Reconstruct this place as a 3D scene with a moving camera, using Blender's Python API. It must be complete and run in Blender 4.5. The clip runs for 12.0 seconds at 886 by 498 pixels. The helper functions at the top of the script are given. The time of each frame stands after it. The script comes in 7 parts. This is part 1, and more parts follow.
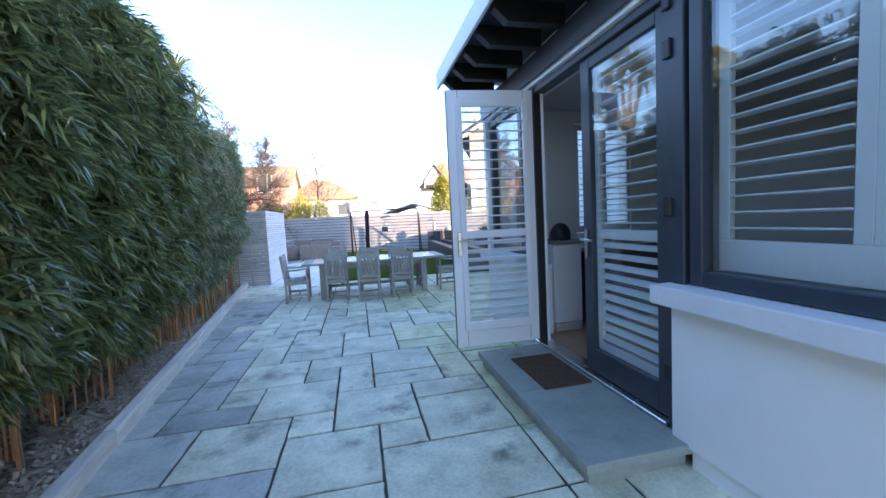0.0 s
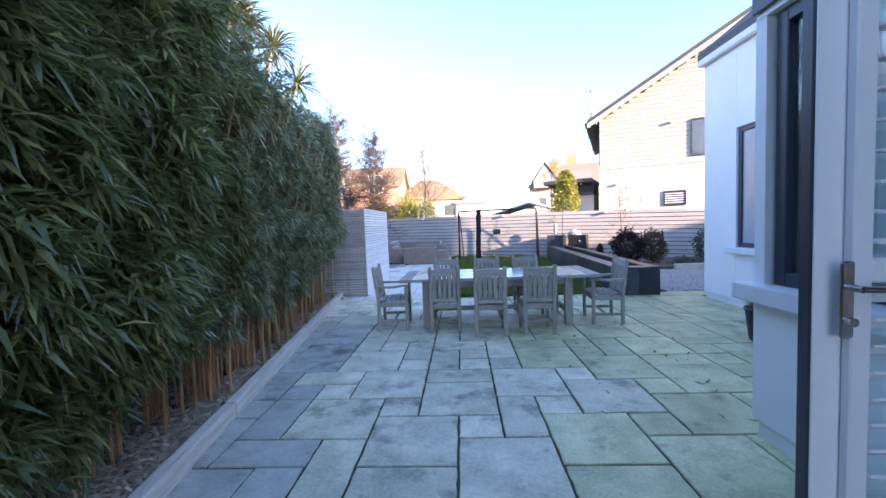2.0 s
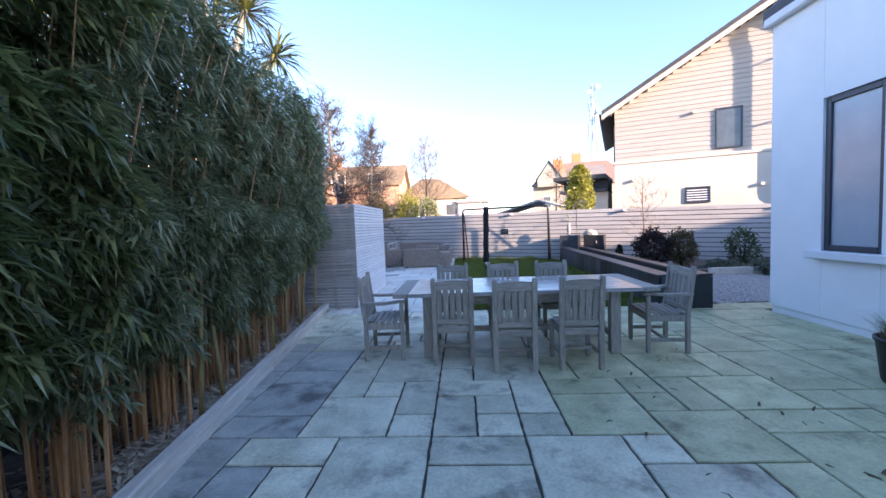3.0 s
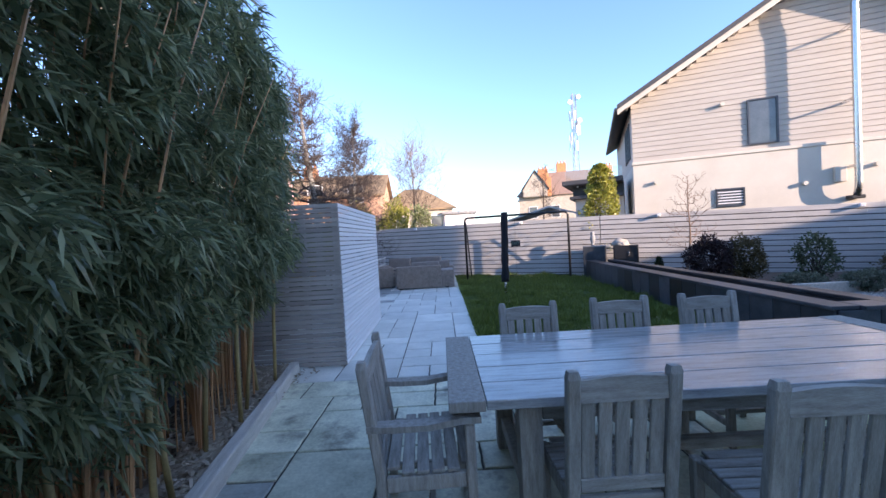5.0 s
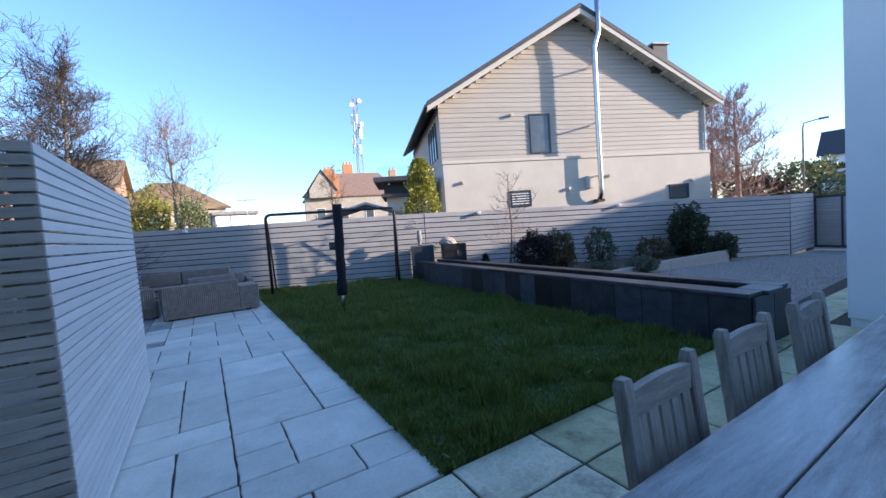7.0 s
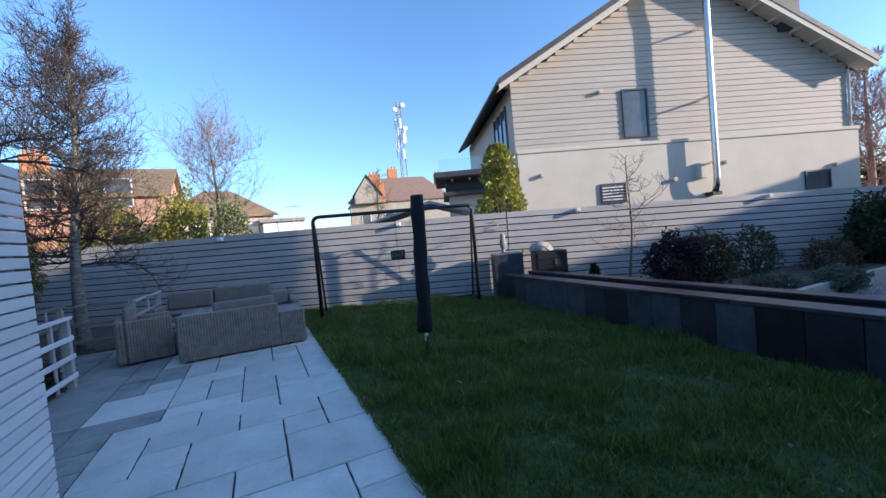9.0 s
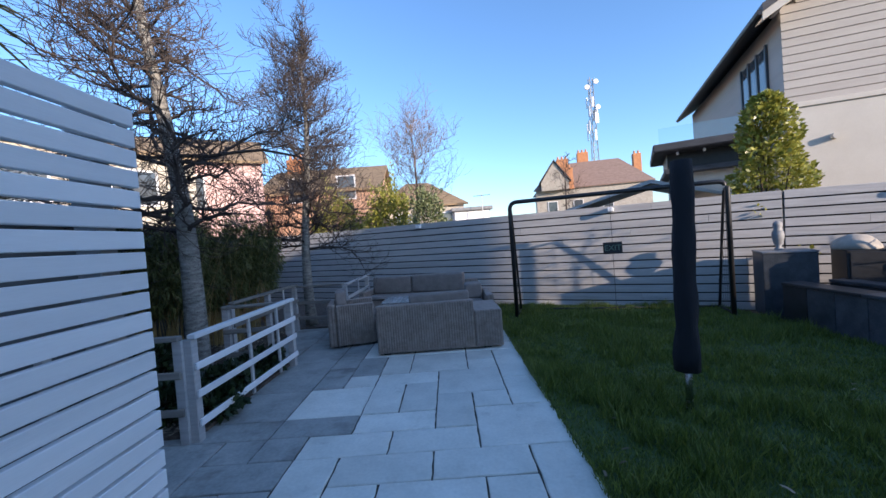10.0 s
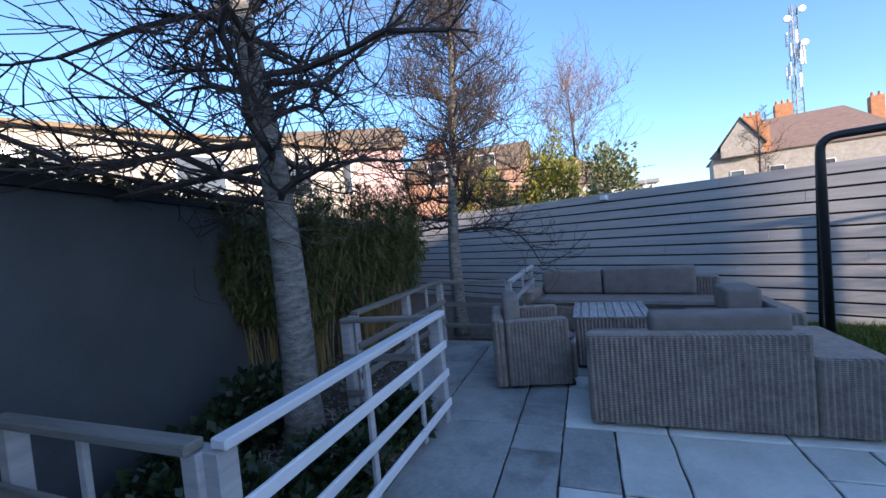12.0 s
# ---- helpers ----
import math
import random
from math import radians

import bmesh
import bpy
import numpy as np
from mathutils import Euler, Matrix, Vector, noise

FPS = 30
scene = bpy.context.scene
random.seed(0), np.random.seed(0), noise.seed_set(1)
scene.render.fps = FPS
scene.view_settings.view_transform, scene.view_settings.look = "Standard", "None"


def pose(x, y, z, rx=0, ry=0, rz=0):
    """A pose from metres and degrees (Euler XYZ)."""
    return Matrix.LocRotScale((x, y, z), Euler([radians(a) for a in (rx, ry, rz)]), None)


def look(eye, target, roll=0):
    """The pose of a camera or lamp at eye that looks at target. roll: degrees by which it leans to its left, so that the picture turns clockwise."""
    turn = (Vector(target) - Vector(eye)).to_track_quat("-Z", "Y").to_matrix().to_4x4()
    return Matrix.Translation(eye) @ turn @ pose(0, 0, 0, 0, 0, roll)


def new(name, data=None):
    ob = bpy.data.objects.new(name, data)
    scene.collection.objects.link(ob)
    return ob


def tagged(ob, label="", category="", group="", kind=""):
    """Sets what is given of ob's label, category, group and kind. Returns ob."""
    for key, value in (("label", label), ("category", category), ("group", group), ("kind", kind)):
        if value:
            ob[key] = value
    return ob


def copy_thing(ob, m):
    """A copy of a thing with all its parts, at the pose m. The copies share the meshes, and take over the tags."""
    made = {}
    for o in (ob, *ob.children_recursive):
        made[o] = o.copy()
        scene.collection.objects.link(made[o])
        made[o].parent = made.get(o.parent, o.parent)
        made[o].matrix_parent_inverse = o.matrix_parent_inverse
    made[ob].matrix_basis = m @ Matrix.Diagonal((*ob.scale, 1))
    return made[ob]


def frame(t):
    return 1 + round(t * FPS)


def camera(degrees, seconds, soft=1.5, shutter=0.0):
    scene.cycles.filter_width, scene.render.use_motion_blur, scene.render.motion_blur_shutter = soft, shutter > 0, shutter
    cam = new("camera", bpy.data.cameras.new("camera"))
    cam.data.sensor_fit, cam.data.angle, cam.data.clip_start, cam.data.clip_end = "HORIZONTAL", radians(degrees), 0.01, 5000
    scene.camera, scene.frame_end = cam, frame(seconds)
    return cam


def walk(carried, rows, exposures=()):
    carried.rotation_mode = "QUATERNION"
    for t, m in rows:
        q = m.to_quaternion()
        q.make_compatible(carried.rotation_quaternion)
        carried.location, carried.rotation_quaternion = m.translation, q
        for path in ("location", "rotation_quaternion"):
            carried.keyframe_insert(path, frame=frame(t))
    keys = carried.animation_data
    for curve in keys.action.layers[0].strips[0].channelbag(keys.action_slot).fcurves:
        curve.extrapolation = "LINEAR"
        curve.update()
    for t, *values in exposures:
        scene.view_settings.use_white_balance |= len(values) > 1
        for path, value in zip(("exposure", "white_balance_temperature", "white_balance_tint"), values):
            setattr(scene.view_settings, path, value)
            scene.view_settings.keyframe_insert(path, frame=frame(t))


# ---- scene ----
cam = camera(97.2, 12.0)
PATH = [
    (0, (0.033, 0.054, 1.504), (0.453, 2.003, 1.351), -3.0),
    (0.5, (0.036, 0.585, 1.504), (0.138, 2.577, 1.358), -2.9),
    (1, (-0.037, 1.18, 1.515), (-0.098, 3.174, 1.375), -2.6),
    (1.5, (-0.093, 1.835, 1.526), (-0.209, 3.827, 1.395), -2.2),
    (2, (-0.168, 2.525, 1.522), (-0.265, 4.519, 1.401), -2.2),
    (2.5, (-0.216, 3.197, 1.519), (-0.311, 5.191, 1.398), -2.1),
    (3, (-0.297, 3.877, 1.492), (-0.4, 5.87, 1.372), -2.2),
    (4.8, (-0.97, 6.242, 1.514), (-1.023, 8.241, 1.452), -2.9),
    (5, (-1.088, 6.43, 1.479), (-1.083, 8.43, 1.421), -3.2),
    (5.5, (-1.349, 7.025, 1.5), (-1.145, 9.014, 1.435), -3.7),
    (6, (-1.535, 7.621, 1.519), (-1.084, 9.568, 1.433), -4.1),
    (6.5, (-1.703, 8.218, 1.502), (-0.954, 10.069, 1.393), -4.2),
    (6.7, (-1.711, 8.391, 1.447), (-0.834, 10.185, 1.335), -4.2),
    (8.3, (-1.481, 10.374, 1.480), (-0.142, 11.857, 1.372), -4.9),
    (8.5, (-1.439, 10.671, 1.476), (-0.206, 12.244, 1.382), -4.9),
    (9, (-1.377, 11.345, 1.492), (-0.515, 13.148, 1.421), -5.2),
    (9.5, (-1.351, 11.999, 1.519), (-0.924, 13.952, 1.458), -4.9),
    (10, (-1.436, 12.64, 1.530), (-1.461, 14.639, 1.479), -4.4),
    (10.5, (-1.56, 13.266, 1.532), (-1.983, 15.22, 1.482), -4.0),
    (11, (-1.807, 13.822, 1.506), (-2.492, 15.7, 1.449), -4.2),
    (11.5, (-2.081, 14.381, 1.487), (-2.859, 16.222, 1.428), -5.1),
    (12, (-2.421, 14.916, 1.502), (-3.114, 16.791, 1.431), -5.4),
]
walk(cam, [(t, look(eye, target, roll)) for t, eye, target, roll in PATH],
     exposures=[(0.0, 2.72, 6200, 20), (0.7, 2.78, 6300, 24), (2.5, 2.3, 6200, 25), (5.5, 1.68, 5850, 20), (6.5, 1.47, 5650, 16), (8.5, 1.1, 5350, 12), (9.5, 1.06, 5450, 13), (12.0, 1.27, 5500, 16)])

# ---- daylight ----
SUN_AZ, SUN_EL = 129.5, 13.0    # degrees clockwise from +y, and above the horizon
world = bpy.data.worlds.new("world")
scene.world = world
world.use_nodes = True
wn = world.node_tree.nodes
sky = wn.new("ShaderNodeTexSky")
sky.sky_type, sky.sun_disc = "NISHITA", False
sky.sun_elevation, sky.sun_rotation = radians(SUN_EL), radians(SUN_AZ)
sky.air_density, sky.dust_density, sky.ozone_density = 1.0, 0.6, 2.7
world.node_tree.links.new(sky.outputs[0], wn["Background"].inputs[0])
wn["Background"].inputs[1].default_value = 0.15
sun = new("sun", bpy.data.lights.new("sun", "SUN"))
sun.data.energy, sun.data.angle, sun.data.color = 4.3, radians(0.5), (1.0, 0.76, 0.52)
to_sun = Vector((math.sin(radians(SUN_AZ)) * math.cos(radians(SUN_EL)), math.cos(radians(SUN_AZ)) * math.cos(radians(SUN_EL)), math.sin(radians(SUN_EL))))
sun.matrix_world = look(to_sun * 100, (0, 0, 0))


# ---- materials ----
def mat(name, dark, light, rough=0.7, scale=8.0, fine=60.0, bump=0.15, metal=0.0, stretch=(1, 1, 1), per=0.0, stain=None, stain_scale=1.5, stain_at=0.56, depth=0.01, space="Object", gloss_var=0.1, spec=0.5):
    """A rough natural surface: two noises for colour, a bump, per-piece variation and stains."""
    m = bpy.data.materials.new(name)
    m.use_nodes = True
    t = m.node_tree
    n, ln = t.nodes, t.links.new
    b = n["Principled BSDF"]
    tc = n.new("ShaderNodeTexCoord")
    mp = n.new("ShaderNodeMapping")
    mp.inputs["Scale"].default_value = stretch
    oi = n.new("ShaderNodeObjectInfo")
    if space == "World":
        geo = n.new("ShaderNodeNewGeometry")
        ln(geo.outputs["Position"], mp.inputs[0])
    else:
        add = n.new("ShaderNodeVectorMath")
        add.operation = "MULTIPLY_ADD"
        ln(oi.outputs["Random"], add.inputs[0])
        add.inputs[1].default_value = (37.0, 53.0, 71.0)
        ln(tc.outputs["Object"], add.inputs[2])
        ln(add.outputs[0], mp.inputs[0])
    a = n.new("ShaderNodeTexNoise")
    a.inputs["Scale"].default_value, a.inputs["Detail"].default_value, a.inputs["Roughness"].default_value = scale, 6, 0.6
    f = n.new("ShaderNodeTexNoise")
    f.inputs["Scale"].default_value, f.inputs["Detail"].default_value = fine, 4
    ln(mp.outputs[0], a.inputs["Vector"])
    ln(mp.outputs[0], f.inputs["Vector"])
    mx = n.new("ShaderNodeMath")
    mx.operation = "MULTIPLY_ADD"
    ln(f.outputs[0], mx.inputs[0])
    mx.inputs[1].default_value = 0.45
    ln(a.outputs[0], mx.inputs[2])
    ramp = n.new("ShaderNodeValToRGB")
    ramp.color_ramp.elements[0].position, ramp.color_ramp.elements[1].position = 0.48, 0.98
    ramp.color_ramp.elements[0].color, ramp.color_ramp.elements[1].color = (*dark, 1), (*light, 1)
    ln(mx.outputs[0], ramp.inputs[0])
    col = ramp.outputs[0]
    if per:
        hsv = n.new("ShaderNodeHueSaturation")
        mr = n.new("ShaderNodeMapRange")
        mr.inputs[3].default_value, mr.inputs[4].default_value = 1 - per, 1 + per
        ln(oi.outputs["Random"], mr.inputs[0])
        ln(mr.outputs[0], hsv.inputs["Value"])
        ln(col, hsv.inputs["Color"])
        col = hsv.outputs[0]
    if stain:
        sn = n.new("ShaderNodeTexNoise")
        sn.inputs["Scale"].default_value, sn.inputs["Detail"].default_value, sn.inputs["Roughness"].default_value = stain_scale, 5, 0.65
        ln(mp.outputs[0], sn.inputs["Vector"])
        sr = n.new("ShaderNodeMapRange")
        sr.inputs[1].default_value, sr.inputs[2].default_value, sr.inputs[4].default_value = stain_at, stain_at + 0.16, 0.85
        ln(sn.outputs[0], sr.inputs[0])
        mix = n.new("ShaderNodeMixRGB")
        ln(sr.outputs[0], mix.inputs[0])
        ln(col, mix.inputs[1])
        mix.inputs[2].default_value = (*stain, 1)
        col = mix.outputs[0]
    ln(col, b.inputs["Base Color"])
    rr = n.new("ShaderNodeMapRange")
    rr.inputs[3].default_value, rr.inputs[4].default_value = max(0.02, rough - gloss_var), min(1, rough + gloss_var)
    ln(a.outputs[0], rr.inputs[0])
    ln(rr.outputs[0], b.inputs["Roughness"])
    b.inputs["Metallic"].default_value = metal
    b.inputs["Specular IOR Level"].default_value = spec
    if bump:
        bp = n.new("ShaderNodeBump")
        bp.inputs["Strength"].default_value, bp.inputs["Distance"].default_value = bump, depth
        ln(mx.outputs[0], bp.inputs["Height"])
        ln(bp.outputs[0], b.inputs["Normal"])
    return m


def leaf_mat(name, a, b_, rough=0.4, through_light=0.25):
    """Leaf colours that vary from leaf to leaf, with some light passing through."""
    m = bpy.data.materials.new(name)
    m.use_nodes = True
    t = m.node_tree
    n, ln = t.nodes, t.links.new
    b = n["Principled BSDF"]
    g = n.new("ShaderNodeNewGeometry")
    ramp = n.new("ShaderNodeValToRGB")
    ramp.color_ramp.elements[0].color, ramp.color_ramp.elements[1].color = (*a, 1), (*b_, 1)
    tip = ramp.color_ramp.elements.new(0.86)
    tip.color = (a[0] * 0.35 + b_[0] * 0.55, a[1] * 0.4 + b_[1] * 0.55, a[2] * 0.45 + b_[2] * 0.5, 1)
    ln(g.outputs["Random Per Island"], ramp.inputs[0])
    ln(ramp.outputs[0], b.inputs["Base Color"])
    b.inputs["Roughness"].default_value = rough
    tr = n.new("ShaderNodeBsdfTranslucent")
    ln(ramp.outputs[0], tr.inputs[0])
    mix = n.new("ShaderNodeMixShader")
    mix.inputs[0].default_value = through_light
    ln(b.outputs[0], mix.inputs[1])
    ln(tr.outputs[0], mix.inputs[2])
    ln(mix.outputs[0], n["Material Output"].inputs[0])
    return m


def glass_mat(name, tint=(0.93, 0.96, 0.96)):
    """A clear pane: light passes, and the sky and garden mirror in it, more so at a slant."""
    m = bpy.data.materials.new(name)
    m.use_nodes = True
    n, ln = m.node_tree.nodes, m.node_tree.links.new
    n.remove(n["Principled BSDF"])
    clear, gloss, mix = n.new("ShaderNodeBsdfTransparent"), n.new("ShaderNodeBsdfGlossy"), n.new("ShaderNodeMixShader")
    slant, power, share = n.new("ShaderNodeLayerWeight"), n.new("ShaderNodeMath"), n.new("ShaderNodeMapRange")
    clear.inputs[0].default_value = (*tint, 1)
    gloss.inputs["Roughness"].default_value = 0.01
    slant.inputs["Blend"].default_value = 0.5
    power.operation = "POWER"
    power.inputs[1].default_value = 4.0
    share.inputs[3].default_value, share.inputs[4].default_value = 0.07, 1.0
    ln(slant.outputs["Facing"], power.inputs[0])
    ln(power.outputs[0], share.inputs[0])
    ln(share.outputs[0], mix.inputs[0])
    ln(clear.outputs[0], mix.inputs[1])
    ln(gloss.outputs[0], mix.inputs[2])
    ln(mix.outputs[0], n["Material Output"].inputs[0])
    return m


SLAB = mat("sandstone", (0.38, 0.385, 0.27), (0.78, 0.77, 0.59), 0.55, 3.0, 45, 0.5, per=0.17, stain=(0.14, 0.125, 0.10), stain_scale=2.6, stain_at=0.54, depth=0.008)
SLAB_MOSS = mat("mossy_sandstone", (0.33, 0.35, 0.19), (0.70, 0.70, 0.44), 0.58, 3.0, 45, 0.5, per=0.16, stain=(0.16, 0.15, 0.085), stain_scale=2.4, stain_at=0.56, depth=0.008)
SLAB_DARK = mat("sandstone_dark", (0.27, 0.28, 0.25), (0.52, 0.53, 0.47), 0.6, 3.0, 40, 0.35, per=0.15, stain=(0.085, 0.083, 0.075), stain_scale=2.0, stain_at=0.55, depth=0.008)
SLAB_PATH = mat("sandstone_pale", (0.58, 0.585, 0.525), (0.80, 0.795, 0.72), 0.6, 3.0, 40, 0.3, per=0.10, stain=(0.33, 0.315, 0.27), stain_scale=1.8, stain_at=0.63, depth=0.008)
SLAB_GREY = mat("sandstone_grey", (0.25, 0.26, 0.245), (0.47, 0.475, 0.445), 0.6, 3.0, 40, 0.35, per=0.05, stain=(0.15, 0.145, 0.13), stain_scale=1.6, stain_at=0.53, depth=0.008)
MORTAR = mat("joint_dirt", (0.035, 0.033, 0.026), (0.09, 0.084, 0.066), 0.95, 12, 90, 0.5, space="World")
STEP = mat("step_slate", (0.24, 0.265, 0.24), (0.38, 0.40, 0.36), 0.5, 5, 60, 0.2, stain=(0.08, 0.085, 0.07), stain_at=0.6)
SLEEPER = mat("weathered_sleeper", (0.44, 0.41, 0.35), (0.70, 0.66, 0.585), 0.85, 4, 50, 0.4, stretch=(6, 0.6, 6), per=0.1, stain=(0.07, 0.065, 0.055), stain_at=0.62)
RENDER_W = mat("white_render", (0.78, 0.79, 0.80), (0.85, 0.85, 0.85), 0.85, 2.0, 120, 0.12, stain=(0.6, 0.61, 0.6), stain_at=0.66, stain_scale=0.7)
SILL_W = mat("painted_sill", (0.68, 0.69, 0.72), (0.77, 0.78, 0.80), 0.6, 5, 90, 0.08)
FRAME_G = mat("grey_frame_paint", (0.030, 0.038, 0.052), (0.045, 0.055, 0.072), 0.38, 6, 80, 0.04)
WHITE_P = mat("white_paint", (0.74, 0.75, 0.77), (0.80, 0.80, 0.82), 0.35, 5, 90, 0.03)
TEAK = mat("weathered_teak", (0.21, 0.188, 0.155), (0.46, 0.43, 0.38), 0.75, 5, 45, 0.45, stretch=(1.2, 9, 9), per=0.12, stain=(0.09, 0.08, 0.065), stain_at=0.64, depth=0.004)
TEAK_V = mat("weathered_teak_upright", (0.21, 0.188, 0.155), (0.46, 0.43, 0.38), 0.75, 5, 45, 0.45, stretch=(9, 9, 1.2), per=0.12, stain=(0.09, 0.08, 0.065), stain_at=0.64, depth=0.004)
TEAK_TOP = mat("damp_teak_top", (0.20, 0.20, 0.195), (0.47, 0.47, 0.46), 0.20, 4, 45, 0.25, stretch=(1.0, 8, 8), per=0.10, stain=(0.13, 0.115, 0.095), stain_at=0.60, depth=0.003, gloss_var=0.18, spec=0.7)
SLAT = mat("grey_painted_slat", (0.36, 0.35, 0.34), (0.53, 0.515, 0.50), 0.65, 3, 50, 0.25, stretch=(0.5, 0.5, 8), per=0.06, stain=(0.27, 0.26, 0.25), stain_at=0.66, depth=0.004)
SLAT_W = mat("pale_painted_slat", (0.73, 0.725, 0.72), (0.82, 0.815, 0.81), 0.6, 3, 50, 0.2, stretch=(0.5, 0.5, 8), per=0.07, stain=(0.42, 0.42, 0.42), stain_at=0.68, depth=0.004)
SLAT_D = mat("darker_grey_slat", (0.27, 0.255, 0.235), (0.43, 0.41, 0.385), 0.7, 3, 50, 0.3, stretch=(0.5, 0.5, 8), per=0.12, depth=0.004)
BLACKWALL = mat("dark_membrane", (0.010, 0.010, 0.011), (0.022, 0.022, 0.024), 0.8, 3, 40, 0.2)
WALL_DARK = mat("dark_grey_render", (0.064, 0.073, 0.078), (0.105, 0.114, 0.118), 0.8, 1.5, 90, 0.15, stain=(0.085, 0.092, 0.098), stain_at=0.66)
SOIL = mat("bark_soil", (0.055, 0.044, 0.035), (0.19, 0.15, 0.118), 0.95, 14, 70, 0.9, space="World", depth=0.03)
CHIP = mat("bark_chip", (0.16, 0.115, 0.085), (0.40, 0.32, 0.25), 0.9, 20, 90, 0.3)
GRASSY = mat("turf_soil", (0.03, 0.055, 0.015), (0.08, 0.12, 0.03), 0.95, 6, 60, 0.8, space="World", depth=0.03)
GRAVEL_M = mat("gravel", (0.24, 0.23, 0.215), (0.55, 0.52, 0.49), 0.85, 45, 160, 1.0, space="World", depth=0.02)
STONE_D = mat("dark_stone_cladding", (0.018, 0.022, 0.028), (0.056, 0.062, 0.072), 0.40, 6, 60, 0.25, per=0.72, stain=(0.12, 0.11, 0.10), stain_at=0.68)
COPING = mat("grey_coping", (0.16, 0.165, 0.17), (0.27, 0.275, 0.28), 0.6, 5, 70, 0.2, per=0.1)
CANE = mat("bamboo_cane", (0.24, 0.115, 0.05), (0.50, 0.28, 0.12), 0.45, 6, 60, 0.1, stretch=(1, 1, 0.3), per=0.2)
CANE_Y = mat("yellow_cane", (0.22, 0.16, 0.06), (0.42, 0.33, 0.14), 0.5, 6, 60, 0.1, per=0.2)
BAMBOO = leaf_mat("bamboo_leaf", (0.070, 0.108, 0.045), (0.33, 0.36, 0.14), 0.24, 0.42)
BAMBOO_G = leaf_mat("bamboo_leaf_grey", (0.095, 0.130, 0.070), (0.42, 0.45, 0.25), 0.26, 0.45)
# paler, yellower copy of the bamboo leaf, with sunlight put into its colour
BAMBOO_SUNLIT = leaf_mat("bamboo_leaf_sunlit", (0.10, 0.135, 0.045), (0.43, 0.44, 0.14), 0.28, 0.45)
BAMBOO_Y = leaf_mat("bamboo_leaf_yellow", (0.06, 0.085, 0.022), (0.24, 0.23, 0.08), 0.5, 0.25)
PALM = leaf_mat("palm_leaf", (0.06, 0.085, 0.025), (0.24, 0.23, 0.07), 0.4, 0.2)
GRASS = leaf_mat("grass_blade", (0.06, 0.10, 0.016), (0.30, 0.35, 0.07), 0.45, 0.32)
DRYGRASS = leaf_mat("dry_grass", (0.16, 0.155, 0.085), (0.46, 0.44, 0.28), 0.6, 0.25)
STRAW = leaf_mat("dead_leaf", (0.26, 0.205, 0.15), (0.60, 0.51, 0.40), 0.8, 0.1)
BARK = mat("grey_bark", (0.085, 0.08, 0.07), (0.38, 0.365, 0.325), 0.9, 9, 60, 0.9, stretch=(1, 1, 3.0), stain=(0.04, 0.04, 0.033), stain_at=0.55, stain_scale=6, depth=0.02)
TWIG = mat("dark_twig", (0.035, 0.028, 0.025), (0.085, 0.065, 0.055), 0.9, 9, 60, 0.3)
TWIG_P = mat("pinkish_twig", (0.26, 0.165, 0.13), (0.46, 0.31, 0.25), 0.9, 9, 60, 0.3)
TWIG_L = mat("brown_twig", (0.13, 0.09, 0.065), (0.27, 0.19, 0.14), 0.9, 9, 60, 0.3)
RATTAN = mat("grey_brown_rattan", (0.10, 0.085, 0.075), (0.21, 0.18, 0.165), 0.6, 30, 120, 0.3)
CUSHION = mat("taupe_cushion", (0.18, 0.152, 0.132), (0.27, 0.235, 0.21), 0.9, 8, 300, 0.3)
BLACK_M = mat("black_metal", (0.010, 0.010, 0.011), (0.025, 0.025, 0.027), 0.45, 8, 80, 0.05)
STEEL = mat("stainless_steel", (0.50, 0.50, 0.50), (0.62, 0.62, 0.62), 0.25, 6, 80, 0.02, metal=1.0)
COVER = mat("dark_canvas_cover", (0.005, 0.006, 0.009), (0.011, 0.012, 0.017), 0.9, 5, 60, 0.5, stretch=(4, 4, 0.6), depth=0.02)
CLAD = mat("pale_weatherboard", (0.35, 0.318, 0.282), (0.43, 0.398, 0.357), 0.7, 1.5, 40, 0.15, stretch=(0.3, 0.3, 3), per=0.03, space="Object")
CREAM = mat("cream_render", (0.49, 0.455, 0.395), (0.57, 0.535, 0.47), 0.85, 1.2, 60, 0.1, stain=(0.44, 0.405, 0.35), stain_at=0.68, stain_scale=0.5)
ROOF_D = mat("dark_slate", (0.03, 0.03, 0.033), (0.07, 0.07, 0.075), 0.6, 3, 30, 0.3, stretch=(1, 1, 4))
ROOF_R = mat("red_clay_tile", (0.18, 0.118, 0.092), (0.31, 0.22, 0.175), 0.85, 2, 20, 0.5, stretch=(1, 1, 5))
ROOF_B = mat("brown_tile", (0.17, 0.12, 0.07), (0.30, 0.22, 0.13), 0.85, 2, 20, 0.5, stretch=(1, 1, 5))
STONE_H = mat("granite_wall", (0.30, 0.27, 0.23), (0.46, 0.42, 0.36), 0.9, 3, 14, 0.5)
BRICK_C = mat("chimney_brick", (0.38, 0.16, 0.07), (0.55, 0.27, 0.13), 0.9, 4, 30, 0.4)
ORANGE_W = mat("warm_brick_wall", (0.42, 0.24, 0.15), (0.56, 0.36, 0.25), 0.9, 2, 30, 0.3)
PINK_W = mat("pink_render", (0.55, 0.36, 0.33), (0.66, 0.47, 0.43), 0.9, 2, 30, 0.2)
MAT_BR = mat("coir_mat", (0.065, 0.030, 0.018), (0.13, 0.065, 0.04), 0.98, 20, 400, 0.8, depth=0.006)
